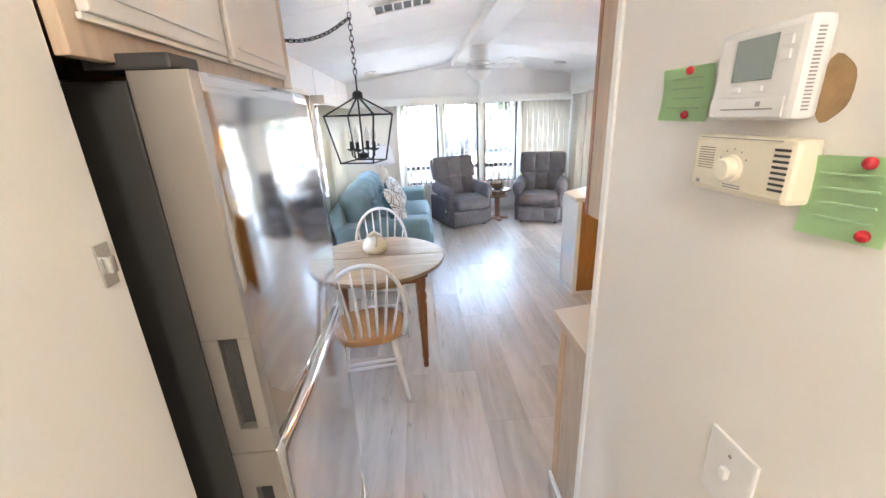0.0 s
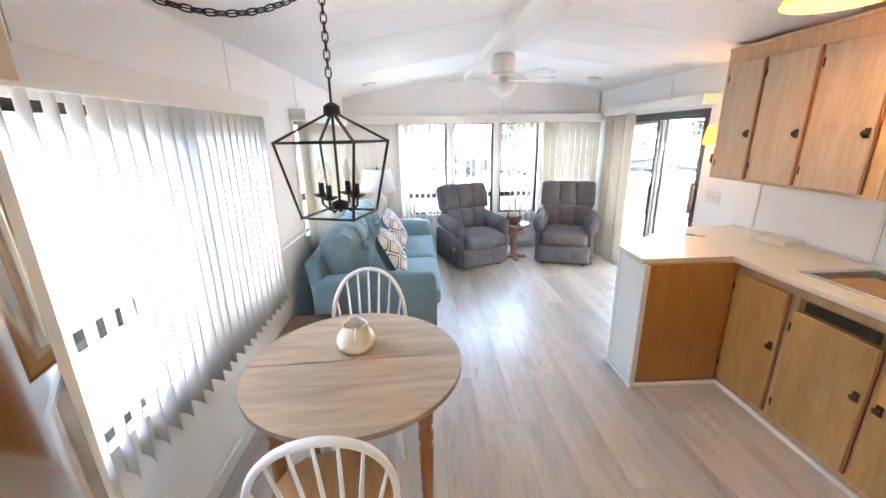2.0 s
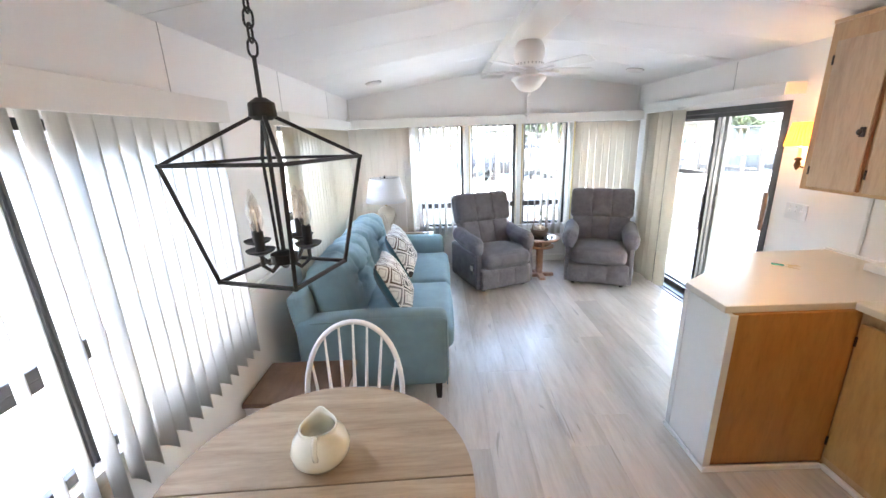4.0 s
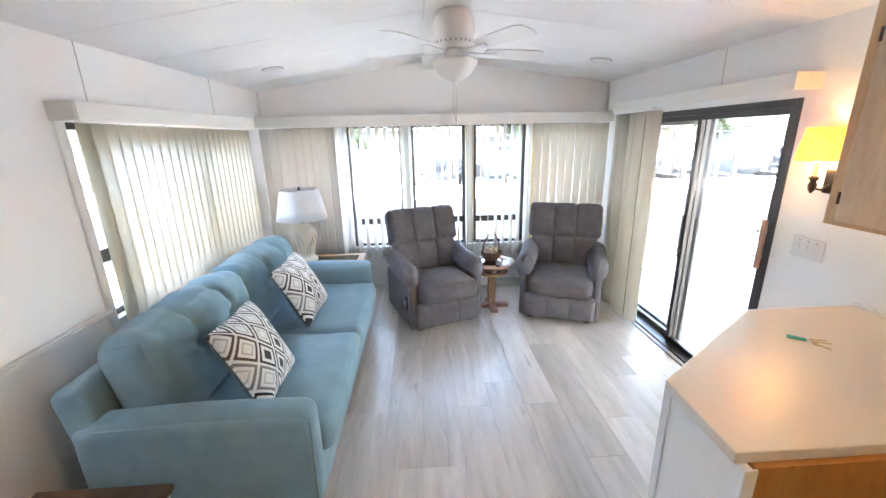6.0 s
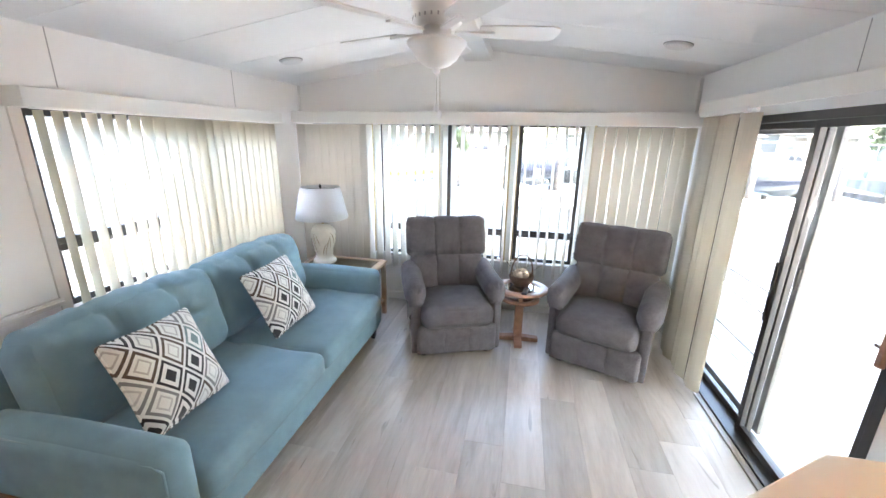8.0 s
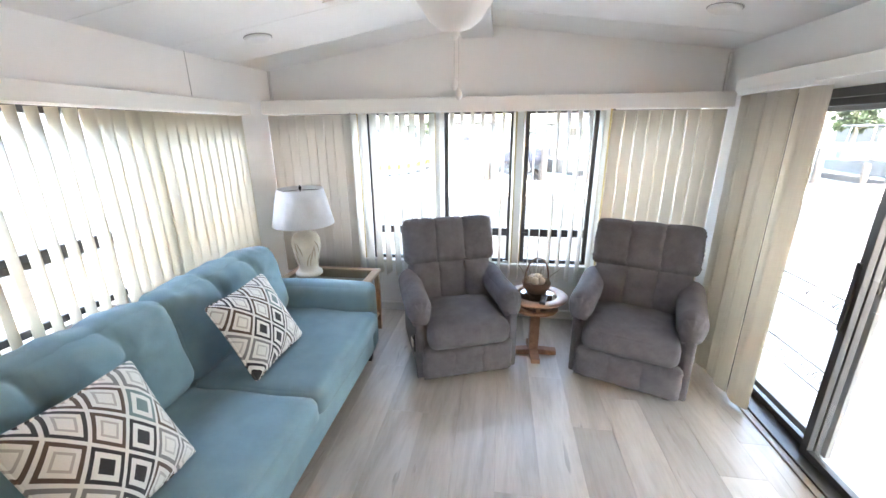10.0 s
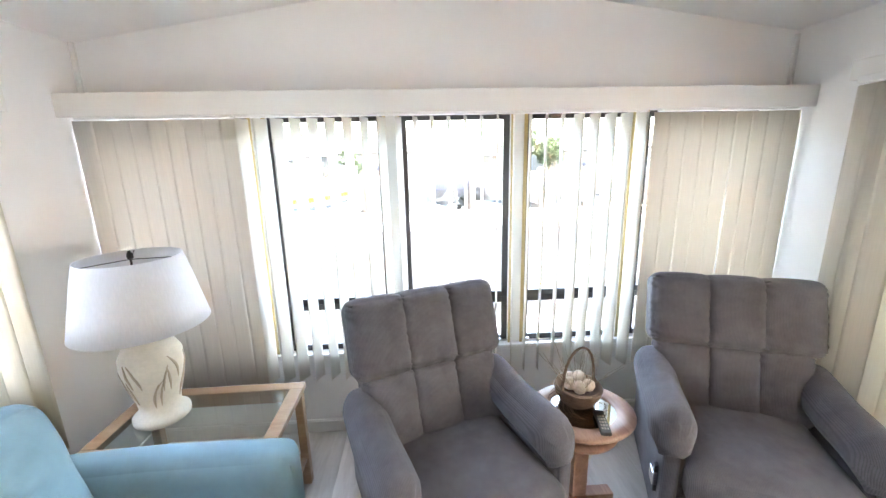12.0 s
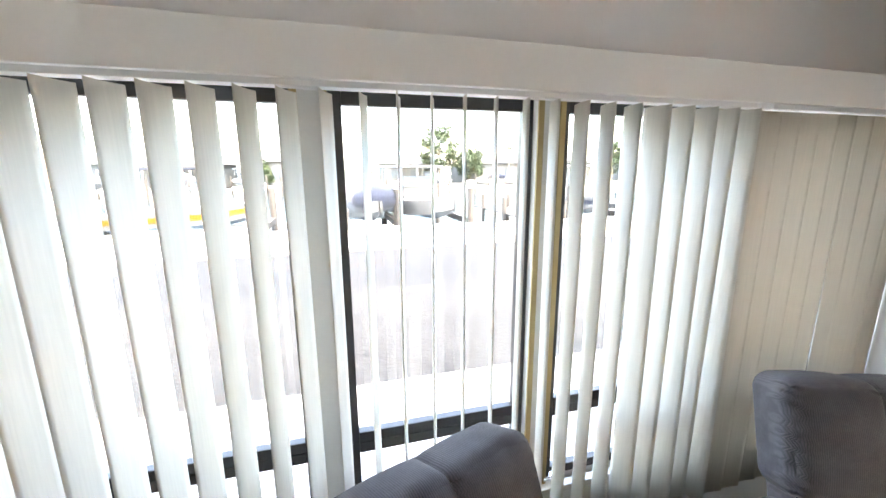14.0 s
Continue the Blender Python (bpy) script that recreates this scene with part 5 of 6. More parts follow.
def bay_cabinet():
    c = thing("bridge_cabinet", "cream doored cabinet in a pale wood frame above the refrigerator", "cabinet")
    x = -0.43
    part("body", boxes((XL + 0.01, 0.58, 1.785, x - 0.02, 1.428, 2.28)), CAB_FRAME, c)
    part("face_frame", boxes((x - 0.02, 0.3, 2.22, x, 1.48, 2.3), (x - 0.02, 0.58, 1.722, x, 1.40, 1.785), (x - 0.02, 1.40, 1.745, x + 0.004, 1.484, 2.22), (x - 0.02, 0.99, 1.785, x, 1.03, 2.22), (x - 0.02, 0.58, 1.785, x, 0.62, 2.22), bevel=0.002), BAY_FRAME, c, "pale pinkish wood frame")
    for a, b in ((0.61, 0.995), (1.025, 1.405)):
        d = part("door", boxes((x, a, 1.775, x + 0.016, b, 2.21), bevel=0.004), WALL_HALL, c, "cream slab door")
        part("lip", boxes((x + 0.001, a - 0.006, 1.765, x + 0.010, b + 0.006, 1.7745), bevel=0.002), WALL_HALL, d)
        part("bead", boxes((x + 0.0165, a + 0.03, 1.80, x + 0.02, b - 0.03, 1.806)), TRIM, d)


bay_cabinet()
_k = thing("strike_plate", "small chrome catch on the edge of the bay", "latch", pose(-0.448, 0.548, 1.46))
part("plate", boxes((0, -0.012, -0.03, 0.003, 0.012, 0.03), bevel=0.001), CHROME, _k)
part("tongue", boxes((0.003, -0.006, -0.012, 0.012, 0.006, 0.012), bevel=0.002), CHROME, _k)


# ---- dining corner ----
def dining_table():
    t = thing("dining_table", "round washed pine drop-leaf table on turned cherry legs", "table", pose(-0.34, 2.56, 0, 0, 0, 2.5))
    r = 0.465
    for nm, s in (("top_far", 1), ("top_near", -1)):
        pts = [(r * math.cos(a), s * r * math.sin(a)) for a in spread(0.0, math.pi, 40)]
        bm = slab(pts[:: s], 0.722, 0.745, 0.004)
        part("tabletop_leaf" if s > 0 else "tabletop", bm, TABLE_TOP, t, m=pose(0, 0.002 * s - 0.005, 0, 0, 0, 0))
    part("apron", boxes((-0.30, -0.27, 0.64, 0.30, -0.25, 0.721), (-0.30, 0.25, 0.64, 0.30, 0.27, 0.721), (-0.31, -0.25, 0.64, -0.29, 0.25, 0.721), (0.29, -0.25, 0.64, 0.31, 0.25, 0.721)), TABLE_LEG, t)
    leg = [(0.016, 0.0), (0.02, 0.02), (0.016, 0.05), (0.024, 0.09), (0.021, 0.12), (0.026, 0.30), (0.03, 0.48), (0.023, 0.50), (0.031, 0.52), (0.031, 0.55), (0.022, 0.575), (0.03, 0.60), (0.031, 0.72)]
    for sx in (-1, 1):
        for sy in (-1, 1):
            part("leg", lathe(leg, 16, m=pose(sx * 0.29, sy * 0.25, 0)), TABLE_LEG, t, "turned cherry leg", smooth=True)


dining_table()


def windsor_chair(m):
    c = thing("windsor_chair", "white hoop-back windsor chair with a honey wooden seat", "chair", m, "chairs at the dining table")
    n = 40
    outline = [(0.222 * math.copysign(abs(math.cos(a)) ** 0.75, math.cos(a)) * (1 - 0.07 * math.sin(a)), 0.205 * math.copysign(abs(math.sin(a)) ** 0.8, math.sin(a))) for a in [2 * math.pi * k / n for k in range(n)]]
    part("seat", slab(outline, 0.425, 0.457, 0.010), CHAIR_SEAT, c, "honey-coloured wooden seat", smooth=False)
    hoop = []
    for a in spread(0, math.pi, 28):
        x, h = 0.245 * math.cos(a), math.sin(a)
        h = max(0.0, h)
        hoop.append((x * (0.78 + 0.22 * h ** 0.5), 0.165 + 0.12 * h ** 0.8, 0.455 + 0.485 * h ** 0.72))
    part("hoop", tube(hoop, 0.0145, 10, flat=0.8), CHAIR_WHITE, c, smooth=True)
    for k in range(7):
        u = (k - 3) / 3
        x1 = 0.19 * u
        h = math.sqrt(max(0.0, 1 - (x1 / 0.24) ** 2))
        z1 = 0.455 + 0.485 * h ** 0.72
        y1 = 0.165 + 0.12 * h ** 0.8
        p0, p1 = Vector((0.13 * u, 0.16, 0.455)), Vector((x1, y1, z1 - 0.01))
        part("spindle", tube([p0, p0.lerp(p1, 0.35), p0.lerp(p1, 0.7), p1], [0.006, 0.0085, 0.0065, 0.005], 8), CHAIR_WHITE, c, smooth=True)
    feet = {}
    for sx in (-1, 1):
        for sy in (-1, 1):
            p0, p1 = Vector((sx * 0.125, sy * 0.12, 0.428)), Vector((sx * 0.195, sy * 0.195, 0.0))
            feet[sx, sy] = (p0, p1)
            ts = [0, 0.1, 0.35, 0.5, 0.53, 0.56, 0.8, 1.0]
            part("leg", tube([p0.lerp(p1, t) for t in ts], [0.012, 0.014, 0.018, 0.017, 0.020, 0.016, 0.014, 0.010], 10), CHAIR_WHITE, c, smooth=True)
    mids = {}
    for sx in (-1, 1):
        a, b = feet[sx, -1][0].lerp(feet[sx, -1][1], 0.58), feet[sx, 1][0].lerp(feet[sx, 1][1], 0.58)
        mids[sx] = a.lerp(b, 0.5)
        part("side_stretcher", tube([a, a.lerp(b, 0.5), b], [0.008, 0.013, 0.008], 8), CHAIR_WHITE, c, smooth=True)
    part("cross_stretcher", tube([mids[-1], (mids[-1] + mids[1]) / 2, mids[1]], [0.008, 0.012, 0.008], 8), CHAIR_WHITE, c, smooth=True)
    for sy in (-1, 1):
        a, b = feet[-1, sy][0].lerp(feet[-1, sy][1], 0.42), feet[1, sy][0].lerp(feet[1, sy][1], 0.42)
        part("end_stretcher", tube([a, a.lerp(b, 0.5), b], [0.007, 0.011, 0.007], 8), CHAIR_WHITE, c, smooth=True)
    return c


_c = windsor_chair(pose(-0.37, 2.15, 0, 0, 0, 180 + 8))
copy_thing(_c, pose(-0.355, 2.93, 0, 0, 0, 0))


def pitcher():
    p = thing("ceramic_pitcher", "squat cream glazed pitcher with a pinched spout", "pitcher", pose(-0.35, 2.66, 0.745, 0, 0, 100))
    bm = bmesh.new()
    n, rings = 32, []
    prof = [(0.055, 0.0), (0.072, 0.004), (0.088, 0.028), (0.091, 0.052), (0.080, 0.082), (0.060, 0.106), (0.0545, 0.118), (0.0575, 0.128), (0.052, 0.128), (0.049, 0.116), (0.066, 0.08), (0.055, 0.012)]
    for r, z in prof:
        row = []
        for k in range(n):
            a = 2 * math.pi * k / n
            lip = max(0.0, (z - 0.1) / 0.037) if r < 0.06 and z > 0.1 else 0.0
            sp = math.exp(-((math.remainder(a, 2 * math.pi)) / 0.45) ** 2) * lip
            row.append(bm.verts.new(((r + 0.022 * sp) * math.cos(a), (r - 0.0 * sp) * math.sin(a), z + 0.012 * sp - 0.008 * lip * abs(math.sin(a)))))
        rings.append(row)
    for a, b in zip(rings, rings[1:]):
        for k in range(n):
            bm.faces.new((a[k], a[(k + 1) % n], b[(k + 1) % n], b[k]))
    bm.faces.new(rings[0][::-1])
    bm.faces.new(rings[-1])
    part("body", bm, CERAMIC, p, smooth=True)
    part("handle", tube([(-0.054, 0, 0.120), (-0.072, 0, 0.132), (-0.085, 0, 0.130), (-0.101, 0, 0.106), (-0.096, 0, 0.080), (-0.084, 0, 0.068)], [0.008, 0.009, 0.009, 0.008, 0.008, 0.007], 10), CERAMIC, p, smooth=True)


pitcher()
_w = thing("low_chest", "low painted box with a brown board top beside the sofa", "box")
part("lid", boxes((XL + 0.016, 3.45, 0.325, -0.52, 3.86, 0.352), bevel=0.003), BROWN_TOP, _w, "brown board lid")
part("side", boxes((XL + 0.016, 3.47, 0.0, -0.54, 3.855, 0.324), bevel=0.003), TRIM, _w)


def chain_link(bm, p, d, roll, size=0.03, r=0.0028):
    d = Vector(d).normalized()
    q = d.to_track_quat("Z", "Y").to_matrix().to_4x4() @ pose(0, 0, 0, 0, 0, roll)
    pts = []
    for a in spread(0, 2 * math.pi * 11 / 12, 12):
        pts.append(Matrix.Translation(p) @ q @ Vector((0.36 * size * math.cos(a), 0, 0.55 * size * math.sin(a) + (0.12 * size if math.sin(a) > 0 else -0.12 * size))))
    tube(pts, r, 6, bm, closed=True)


CX, CY = -0.361, 2.633


def chandelier():
    c = thing("lantern_chandelier", "black iron lantern chandelier with four candle lights on a swag chain", "chandelier")
    zr, zb, zt = 1.668, 1.383, 1.782
    d1, d2 = 0.226, 0.156
    ang = [28 + 90 * k for k in range(4)]
    up = [Vector((CX + d1 * math.cos(radians(a)), CY + d1 * math.sin(radians(a)), zr)) for a in ang]
    lo = [Vector((CX + d2 * math.cos(radians(a)), CY + d2 * math.sin(radians(a)), zb)) for a in ang]
    hub = Vector((CX, CY, zt))

    def bar(a, b, w=0.0085):
        d = (b - a)
        q = Matrix.Translation(a) @ d.to_track_quat("Z", "X").to_matrix().to_4x4()
        bm = bmesh.new()
        box(bm, -w / 2, -w / 2, -w / 2, w / 2, w / 2, d.length + w / 2, m=q)
        return bm
    for k in range(4):
        n = (k + 1) % 4
        part("upper_bar", bar(up[k], up[n]), BLACK, c)
        part("lower_bar", bar(lo[k], lo[n]), BLACK, c)
        part("corner_bar", bar(lo[k], up[k]), BLACK, c)
        part("roof_bar", bar(up[k], hub + (up[k] - hub).normalized() * 0.02), BLACK, c)
    part("hub", lathe([(0.012, zt + 0.03), (0.03, zt + 0.018), (0.032, zt - 0.012), (0.02, zt - 0.02)], 20, m=pose(CX, CY, 0)), BLACK, c, smooth=False)
    part("stem", lathe([(0.0055, 1.420), (0.0055, zt)], 10, m=pose(CX, CY, 0)), BLACK, c)
    part("centre_boss", lathe([(0.006, 1.392), (0.012, 1.400), (0.034, 1.408), (0.034, 1.432), (0.012, 1.440)], 20, m=pose(CX, CY, 0)), BLACK, c)
    part("neck", tube([(CX, CY, zt + 0.03), (CX, CY, zt + 0.12)], 0.005, 8), BLACK, c)
    for k in range(4):
        a = radians(ang[k] + 45)
        x, y = CX + 0.078 * math.cos(a), CY + 0.078 * math.sin(a)
        arm = part("arm", tube([(CX, CY, 1.420), (CX + 0.05 * math.cos(a), CY + 0.05 * math.sin(a), 1.398), (x, y, 1.422), (x, y, 1.450)], 0.005, 8), BLACK, c)
        part("drip_pan", lathe([(0.008, 1.448), (0.03, 1.458), (0.034, 1.464), (0.008, 1.460)], 20, m=pose(x, y, 0)), BLACK, arm)
        part("candle_sleeve", lathe([(0.0115, 1.460), (0.0115, 1.508)], 14, m=pose(x, y, 0)), BLACK, arm)
        bl = part("bulb", lathe([(0.009, 1.508), (0.0165, 1.530), (0.0175, 1.545), (0.011, 1.575), (0.003, 1.598)], 16, m=pose(x, y, 0)), BULB, arm, "clear candle bulb", smooth=True)
        bl.visible_shadow = False
        part("filament", tube([(x, y, 1.508), (x, y, 1.555)], 0.002, 6), PLASTIC_I, arm)
    # chain up to the hook, then the swag to a second hook near the wall
    top = Vector((CX, CY, ceiling_z(CX) - 0.10))
    z, k = zt + 0.12, 0
    while z < top.z:
        bm = bmesh.new()
        chain_link(bm, (CX, CY, z + 0.016), (0, 0, 1), 90 * (k % 2))
        part("chain_link", bm, BLACK, c, smooth=True)
        z, k = z + 0.03, k + 1
    end = Vector((XL + 0.12, 2.22, ceiling_z(XL + 0.12) - 0.03))
    pts = []
    for i in range(400):
        u = i / 399
        p = top.lerp(end, u)
        p.z -= 0.14 * 4 * u * (1 - u)
        pts.append(p)
    at, k = 0.0, 0
    for a, b in zip(pts, pts[1:]):
        at += (b - a).length
        if at > 0.03:
            bm = bmesh.new()
            chain_link(bm, a, b - a, 45 + 90 * (k % 2))
            part("chain_link", bm, BLACK, c, smooth=True)
            at, k = 0.0, k + 1
    part("swag_cord", tube(pts[::12], 0.0022, 6), BLACK, c)
    for p in (top, end):
        part("hook", tube([(p.x, p.y, ceiling_z(p.x)), (p.x, p.y, p.z + 0.012), (p.x + 0.01, p.y, p.z), (p.x, p.y, p.z - 0.01), (p.x - 0.01, p.y, p.z)], 0.003, 6), CHROME, c)


chandelier()


def ceiling_vent():
    x, y = -0.05, 3.0
    tilt = math.degrees(math.atan2(RIDGE - EAVE, RIDGE_X - XL))
    v = thing("ceiling_vent", "white slatted return vent in the ceiling", "vent", pose(x, y, ceiling_z(x) - 0.002, 0, -tilt, 0))
    part("backing", boxes((-0.19, -0.09, -0.004, 0.19, 0.09, -0.001)), DARK_PL, v)
    part("frame", boxes((-0.22, -0.12, -0.012, 0.22, -0.09, 0), (-0.22, 0.09, -0.012, 0.22, 0.12, 0), (-0.22, -0.09, -0.012, -0.19, 0.09, 0), (0.19, -0.09, -0.012, 0.22, 0.09, 0), bevel=0.003), TRIM, v)
    for k in range(5):
        xx = -0.13 + k * 0.065
        part("slat", boxes((xx - 0.006, -0.09, -0.012, xx + 0.006, 0.09, -0.004)), TRIM, v)


ceiling_vent()

# ---- hall wall controls ----
def thermostat():
    t = thing("thermostat", "white programmable thermostat with a grey display on the hall wall", "thermostat")
    x = 0.4095
    part("body", boxes((x - 0.030, 0.430, 1.612, x, 0.552, 1.714), bevel=0.008), PLASTIC_W, t)
    part("flap", boxes((x - 0.0325, 0.441, 1.616, x - 0.0305, 0.548, 1.638), bevel=0.0008), PLASTIC_W, t)
    part("display", boxes((x - 0.0315, 0.464, 1.656, x - 0.0302, 0.520, 1.702)), LCD, t, "grey green display")
    for z in (1.688, 1.674):
        part("button", boxes((x - 0.033, 0.445, z, x - 0.0302, 0.458, z + 0.010), bevel=0.0012), PLASTIC_W, t)
    for y in (0.508, 0.476):
        part("slider", boxes((x - 0.034, y - 0.004, 1.644, x - 0.0302, y + 0.006, 1.65), bevel=0.001), PLASTIC_W, t)
    part("caption_bar", boxes((x - 0.0331, 0.452, 1.624, x - 0.0326, 0.528, 1.6255), (x - 0.0331, 0.47, 1.6275, x - 0.0326, 0.476, 1.633)), INK, t)
    for k in range(22):
        z = 1.622 + k * 0.0037
        part("vent_slot", boxes((x - 0.022, 0.4292, z, x - 0.014, 0.4302, z + 0.0016)), INK, t)


thermostat()


def dial_stat():
    t = thing("dial_thermostat", "ivory dial thermostat with a round knob and vent slots", "thermostat")
    x = 0.4095
    part("body", boxes((x - 0.032, 0.412, 1.522, x, 0.566, 1.594), bevel=0.007), PLASTIC_I, t)
    part("top_seam", boxes((x - 0.0326, 0.43, 1.5905, x - 0.0318, 0.555, 1.5915)), INK, t)
    k = part("knob", lathe([(0.0145, 0.0), (0.0135, 0.012), (0.011, 0.0145)], 28, m=pose(x - 0.032, 0.493, 1.555, 0, -90, 0)), PLASTIC_I, t, smooth=False)
    part("skirt", lathe([(0.017, 0.0), (0.016, 0.003)], 28, m=pose(x - 0.032, 0.493, 1.555, 0, -90, 0)), PLASTIC_I, k)
    for j in range(8):
        z = 1.537 + j * 0.0062
        part("slot", boxes((x - 0.0326, 0.418, z, x - 0.0315, 0.437, z + 0.0028)), DARK_PL, t)
    for j in range(9):
        part("caption_bar", boxes((x - 0.0324, 0.525, 1.551 + j * 0.0033, x - 0.0318, 0.553, 1.5525 + j * 0.0033)), LAMP_LEAF, t)
    part("maker_mark", boxes((x - 0.0324, 0.545, 1.53, x - 0.0318, 0.552, 1.535)), INK, t)
    for z in (1.531, 1.534):
        part("dial_caption", boxes((x - 0.0324, 0.475, z, x - 0.0318, 0.503, z + 0.0012)), INK, t)
    for a in (30, 60, 90, 120, 150):
        part("dial_mark", boxes((x - 0.0324, 0.492 + 0.023 * math.cos(radians(a)), 1.5545 + 0.023 * math.sin(radians(a)), x - 0.0318, 0.494 + 0.023 * math.cos(radians(a)), 1.5565 + 0.023 * math.sin(radians(a)))), INK, t)


dial_stat()


def sticky_note(y0, y1, z0, z1, rx, pins, group="green notes"):
    n = thing("paper_note", "green paper note pinned to the hall wall", "note", pose(0.4075, (y0 + y1) / 2, (z0 + z1) / 2, rx, 0, 0), group)
    w, h = (y1 - y0) / 2, (z1 - z0) / 2
    bm = bmesh.new()
    rows = [[bm.verts.new((-0.002 - 0.004 * (v / 5 - 0.5) ** 2 * 4 * (0.4 + 0.6 * u / 5), -w + 2 * w * u / 5, -h + 2 * h * v / 5)) for v in range(6)] for u in range(6)]
    for a, b in zip(rows, rows[1:]):
        for k in range(5):
            bm.faces.new((a[k], b[k], b[k + 1], a[k + 1]))
    bmesh.ops.solidify(bm, geom=list(bm.faces), thickness=0.0004)
    part("sheet", bm, NOTE, n)
    for k in range(4):
        z = h * (0.55 - 0.36 * k)
        e = 0.004 * ((z / h) / 1.0) ** 2
        part("writing", boxes((-0.0036 - e, -w * 0.7, z, -0.0029 - e, w * (0.55 + 0.2 * math.sin(3 * k)), z + 0.0022)), NOTE_INK, n)


sticky_note(0.588, 0.702, 1.61, 1.688, 1, 2)
sticky_note(0.335, 0.420, 1.496, 1.579, -3, 2)
for _y, _z in ((0.634, 1.682), (0.632, 1.619), (0.361, 1.574), (0.349, 1.507)):
    _p = thing("push_pin", "round red push pin holding a green note", "pin", pose(0.4055, _y, _z, 0, -90, 0), "red pins")
    part("head", lathe([(0.003, 0.0), (0.006, 0.003), (0.0062, 0.006), (0.004, 0.0095), (0.001, 0.0105)], 14), RED_PIN, _p, smooth=True)
    part("needle", lathe([(0.0006, -0.006), (0.0006, 0.0)], 6), CHROME, _p)
switch_plate(pose(0.41, 0.425, 1.12, 0, 0, -90), 1)
single("water_stain", slab([(0.032 * math.cos(a) * (1 + 0.12 * math.sin(3 * a)), 0.019 * math.sin(a)) for a in spread(0, 5.9, 20)], 0.0, 0.0006), surface("tan_scorch_mark", (0.42, 0.27, 0.13), 0.6, var=0.2, big=40),
       "tan scorch mark on the panel beside the thermostat", "stain", m=pose(0.4098, 0.420, 1.642, 0, -90, 0))


# dome light in the hall behind
def hall_light():
    h = thing("ceiling_light", "round frosted dome light on the hall ceiling", "lamp", pose(-0.02, -0.75, 0))
    z = ceiling_z(-0.02)
    part("base", lathe([(0.15, z - 0.02), (0.15, z)], 32), FAN_WHITE, h)
    part("dome", lathe([(0.01, z - 0.10), (0.07, z - 0.09), (0.12, z - 0.06), (0.14, z - 0.02)], 32), glow("lit_frosted_dome", (1.0, 0.93, 0.86), 1.75), h, "lit frosted glass dome", smooth=True)


hall_light()

# ---- outside ----
CONCRETE = surface("pale_concrete", (0.38, 0.372, 0.355), 0.85, var=0.08, big=1.2, fine=60, bump=0.3)
# gravel and asphalt far below their own tone: weaker outdoor light in the colour
GRAVEL = surface("dimmed_gravel", (0.032, 0.0313, 0.03), 0.9, var=0.45, big=3, fine=14, bump=0.9, dist=0.02)
ASPHALT = surface("dimmed_worn_asphalt", (0.018, 0.0173, 0.0167), 0.85, var=0.25, big=0.6, fine=30, bump=0.5)
WATER = surface("canal_water", (0.03, 0.05, 0.06), 0.12, var=0.1, big=0.3, fine=0.9, bump=0.6, dist=0.12)
FAR_LAND = surface("far_lawn", (0.08, 0.10, 0.05), 0.9, var=0.2, big=0.1)
PILING = surface("weathered_piling", (0.06, 0.054, 0.048), 0.85, var=0.3, big=3, fine=40, bump=0.5)
# white and yellow hulls darkened likewise, to tame daylight at indoor exposure
GEL = surface("dimmed_white_gelcoat", (0.15, 0.15, 0.147), 0.25, var=0.04, bump=0)
YELLOW = surface("dimmed_yellow_gelcoat", (0.20, 0.095, 0.007), 0.25, var=0.04, bump=0)
NAVY = fabric("navy_boat_cover", (0.015, 0.02, 0.035), 80, 0.2)
# far houses' pale walls and roofs also carry the dimmed daylight in their colour
FAR_WALL = surface("dimmed_far_stucco", (0.12, 0.12, 0.116), 0.8, var=0.06)
FAR_ROOF = surface("dimmed_far_roof", (0.08, 0.08, 0.078), 0.8, var=0.1)
FAR_GLASS = surface("far_dark_window", (0.06, 0.08, 0.10), 0.2, var=0.1, bump=0)
LEAF = surface("sea_grape_leaf", (0.03, 0.05, 0.017), 0.6, var=0.35, big=0.8, fine=8)
BARK = surface("grey_bark", (0.20, 0.16, 0.12), 0.9, var=0.3, big=3, fine=20, bump=0.6)
ALU = surface("white_screen_aluminium", (0.70, 0.70, 0.68), 0.45, 0.2, var=0.04)
GZ = -0.18

ground = built("ground", boxes((-600, -600, -3.0, 600, 17.8, GZ - 0.03)), CONCRETE, "pale sandy ground around the home")
built("pavement", boxes((-8, -12, GZ - 0.03, 30, 8.9, GZ + 0.0)), CONCRETE, "pale concrete patio slab")
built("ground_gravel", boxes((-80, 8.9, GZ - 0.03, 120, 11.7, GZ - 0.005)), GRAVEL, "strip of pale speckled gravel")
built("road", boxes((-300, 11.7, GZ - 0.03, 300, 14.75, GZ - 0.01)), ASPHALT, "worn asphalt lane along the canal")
built("kerb", boxes((-300, 14.75, GZ - 0.03, 300, 15.0, GZ + 0.05), (-300, 17.3, GZ - 0.03, 300, 17.79, GZ + 0.09), bevel=0.01), CONCRETE, "concrete kerb and sea wall cap")
built("pavement_far", boxes((-300, 15.0, GZ - 0.03, 300, 17.3, GZ + 0.0)), CONCRETE, "concrete strip behind the sea wall")
built("water", boxes((-600, 17.8, -3.0, 600, 58, -1.15)), WATER, "rippled canal water")
built("ground_far", boxes((-600, 58, -3.0, 600, 700, -0.5)), FAR_LAND, "far bank across the canal")
for _x in (-3.2, 0.6, 4.4, 8.2):
    built("pavement_joint", boxes((_x, 6.95, GZ + 0.001, _x + 0.012, 8.9, GZ + 0.0025)), SEAM, "joint in the patio slab")

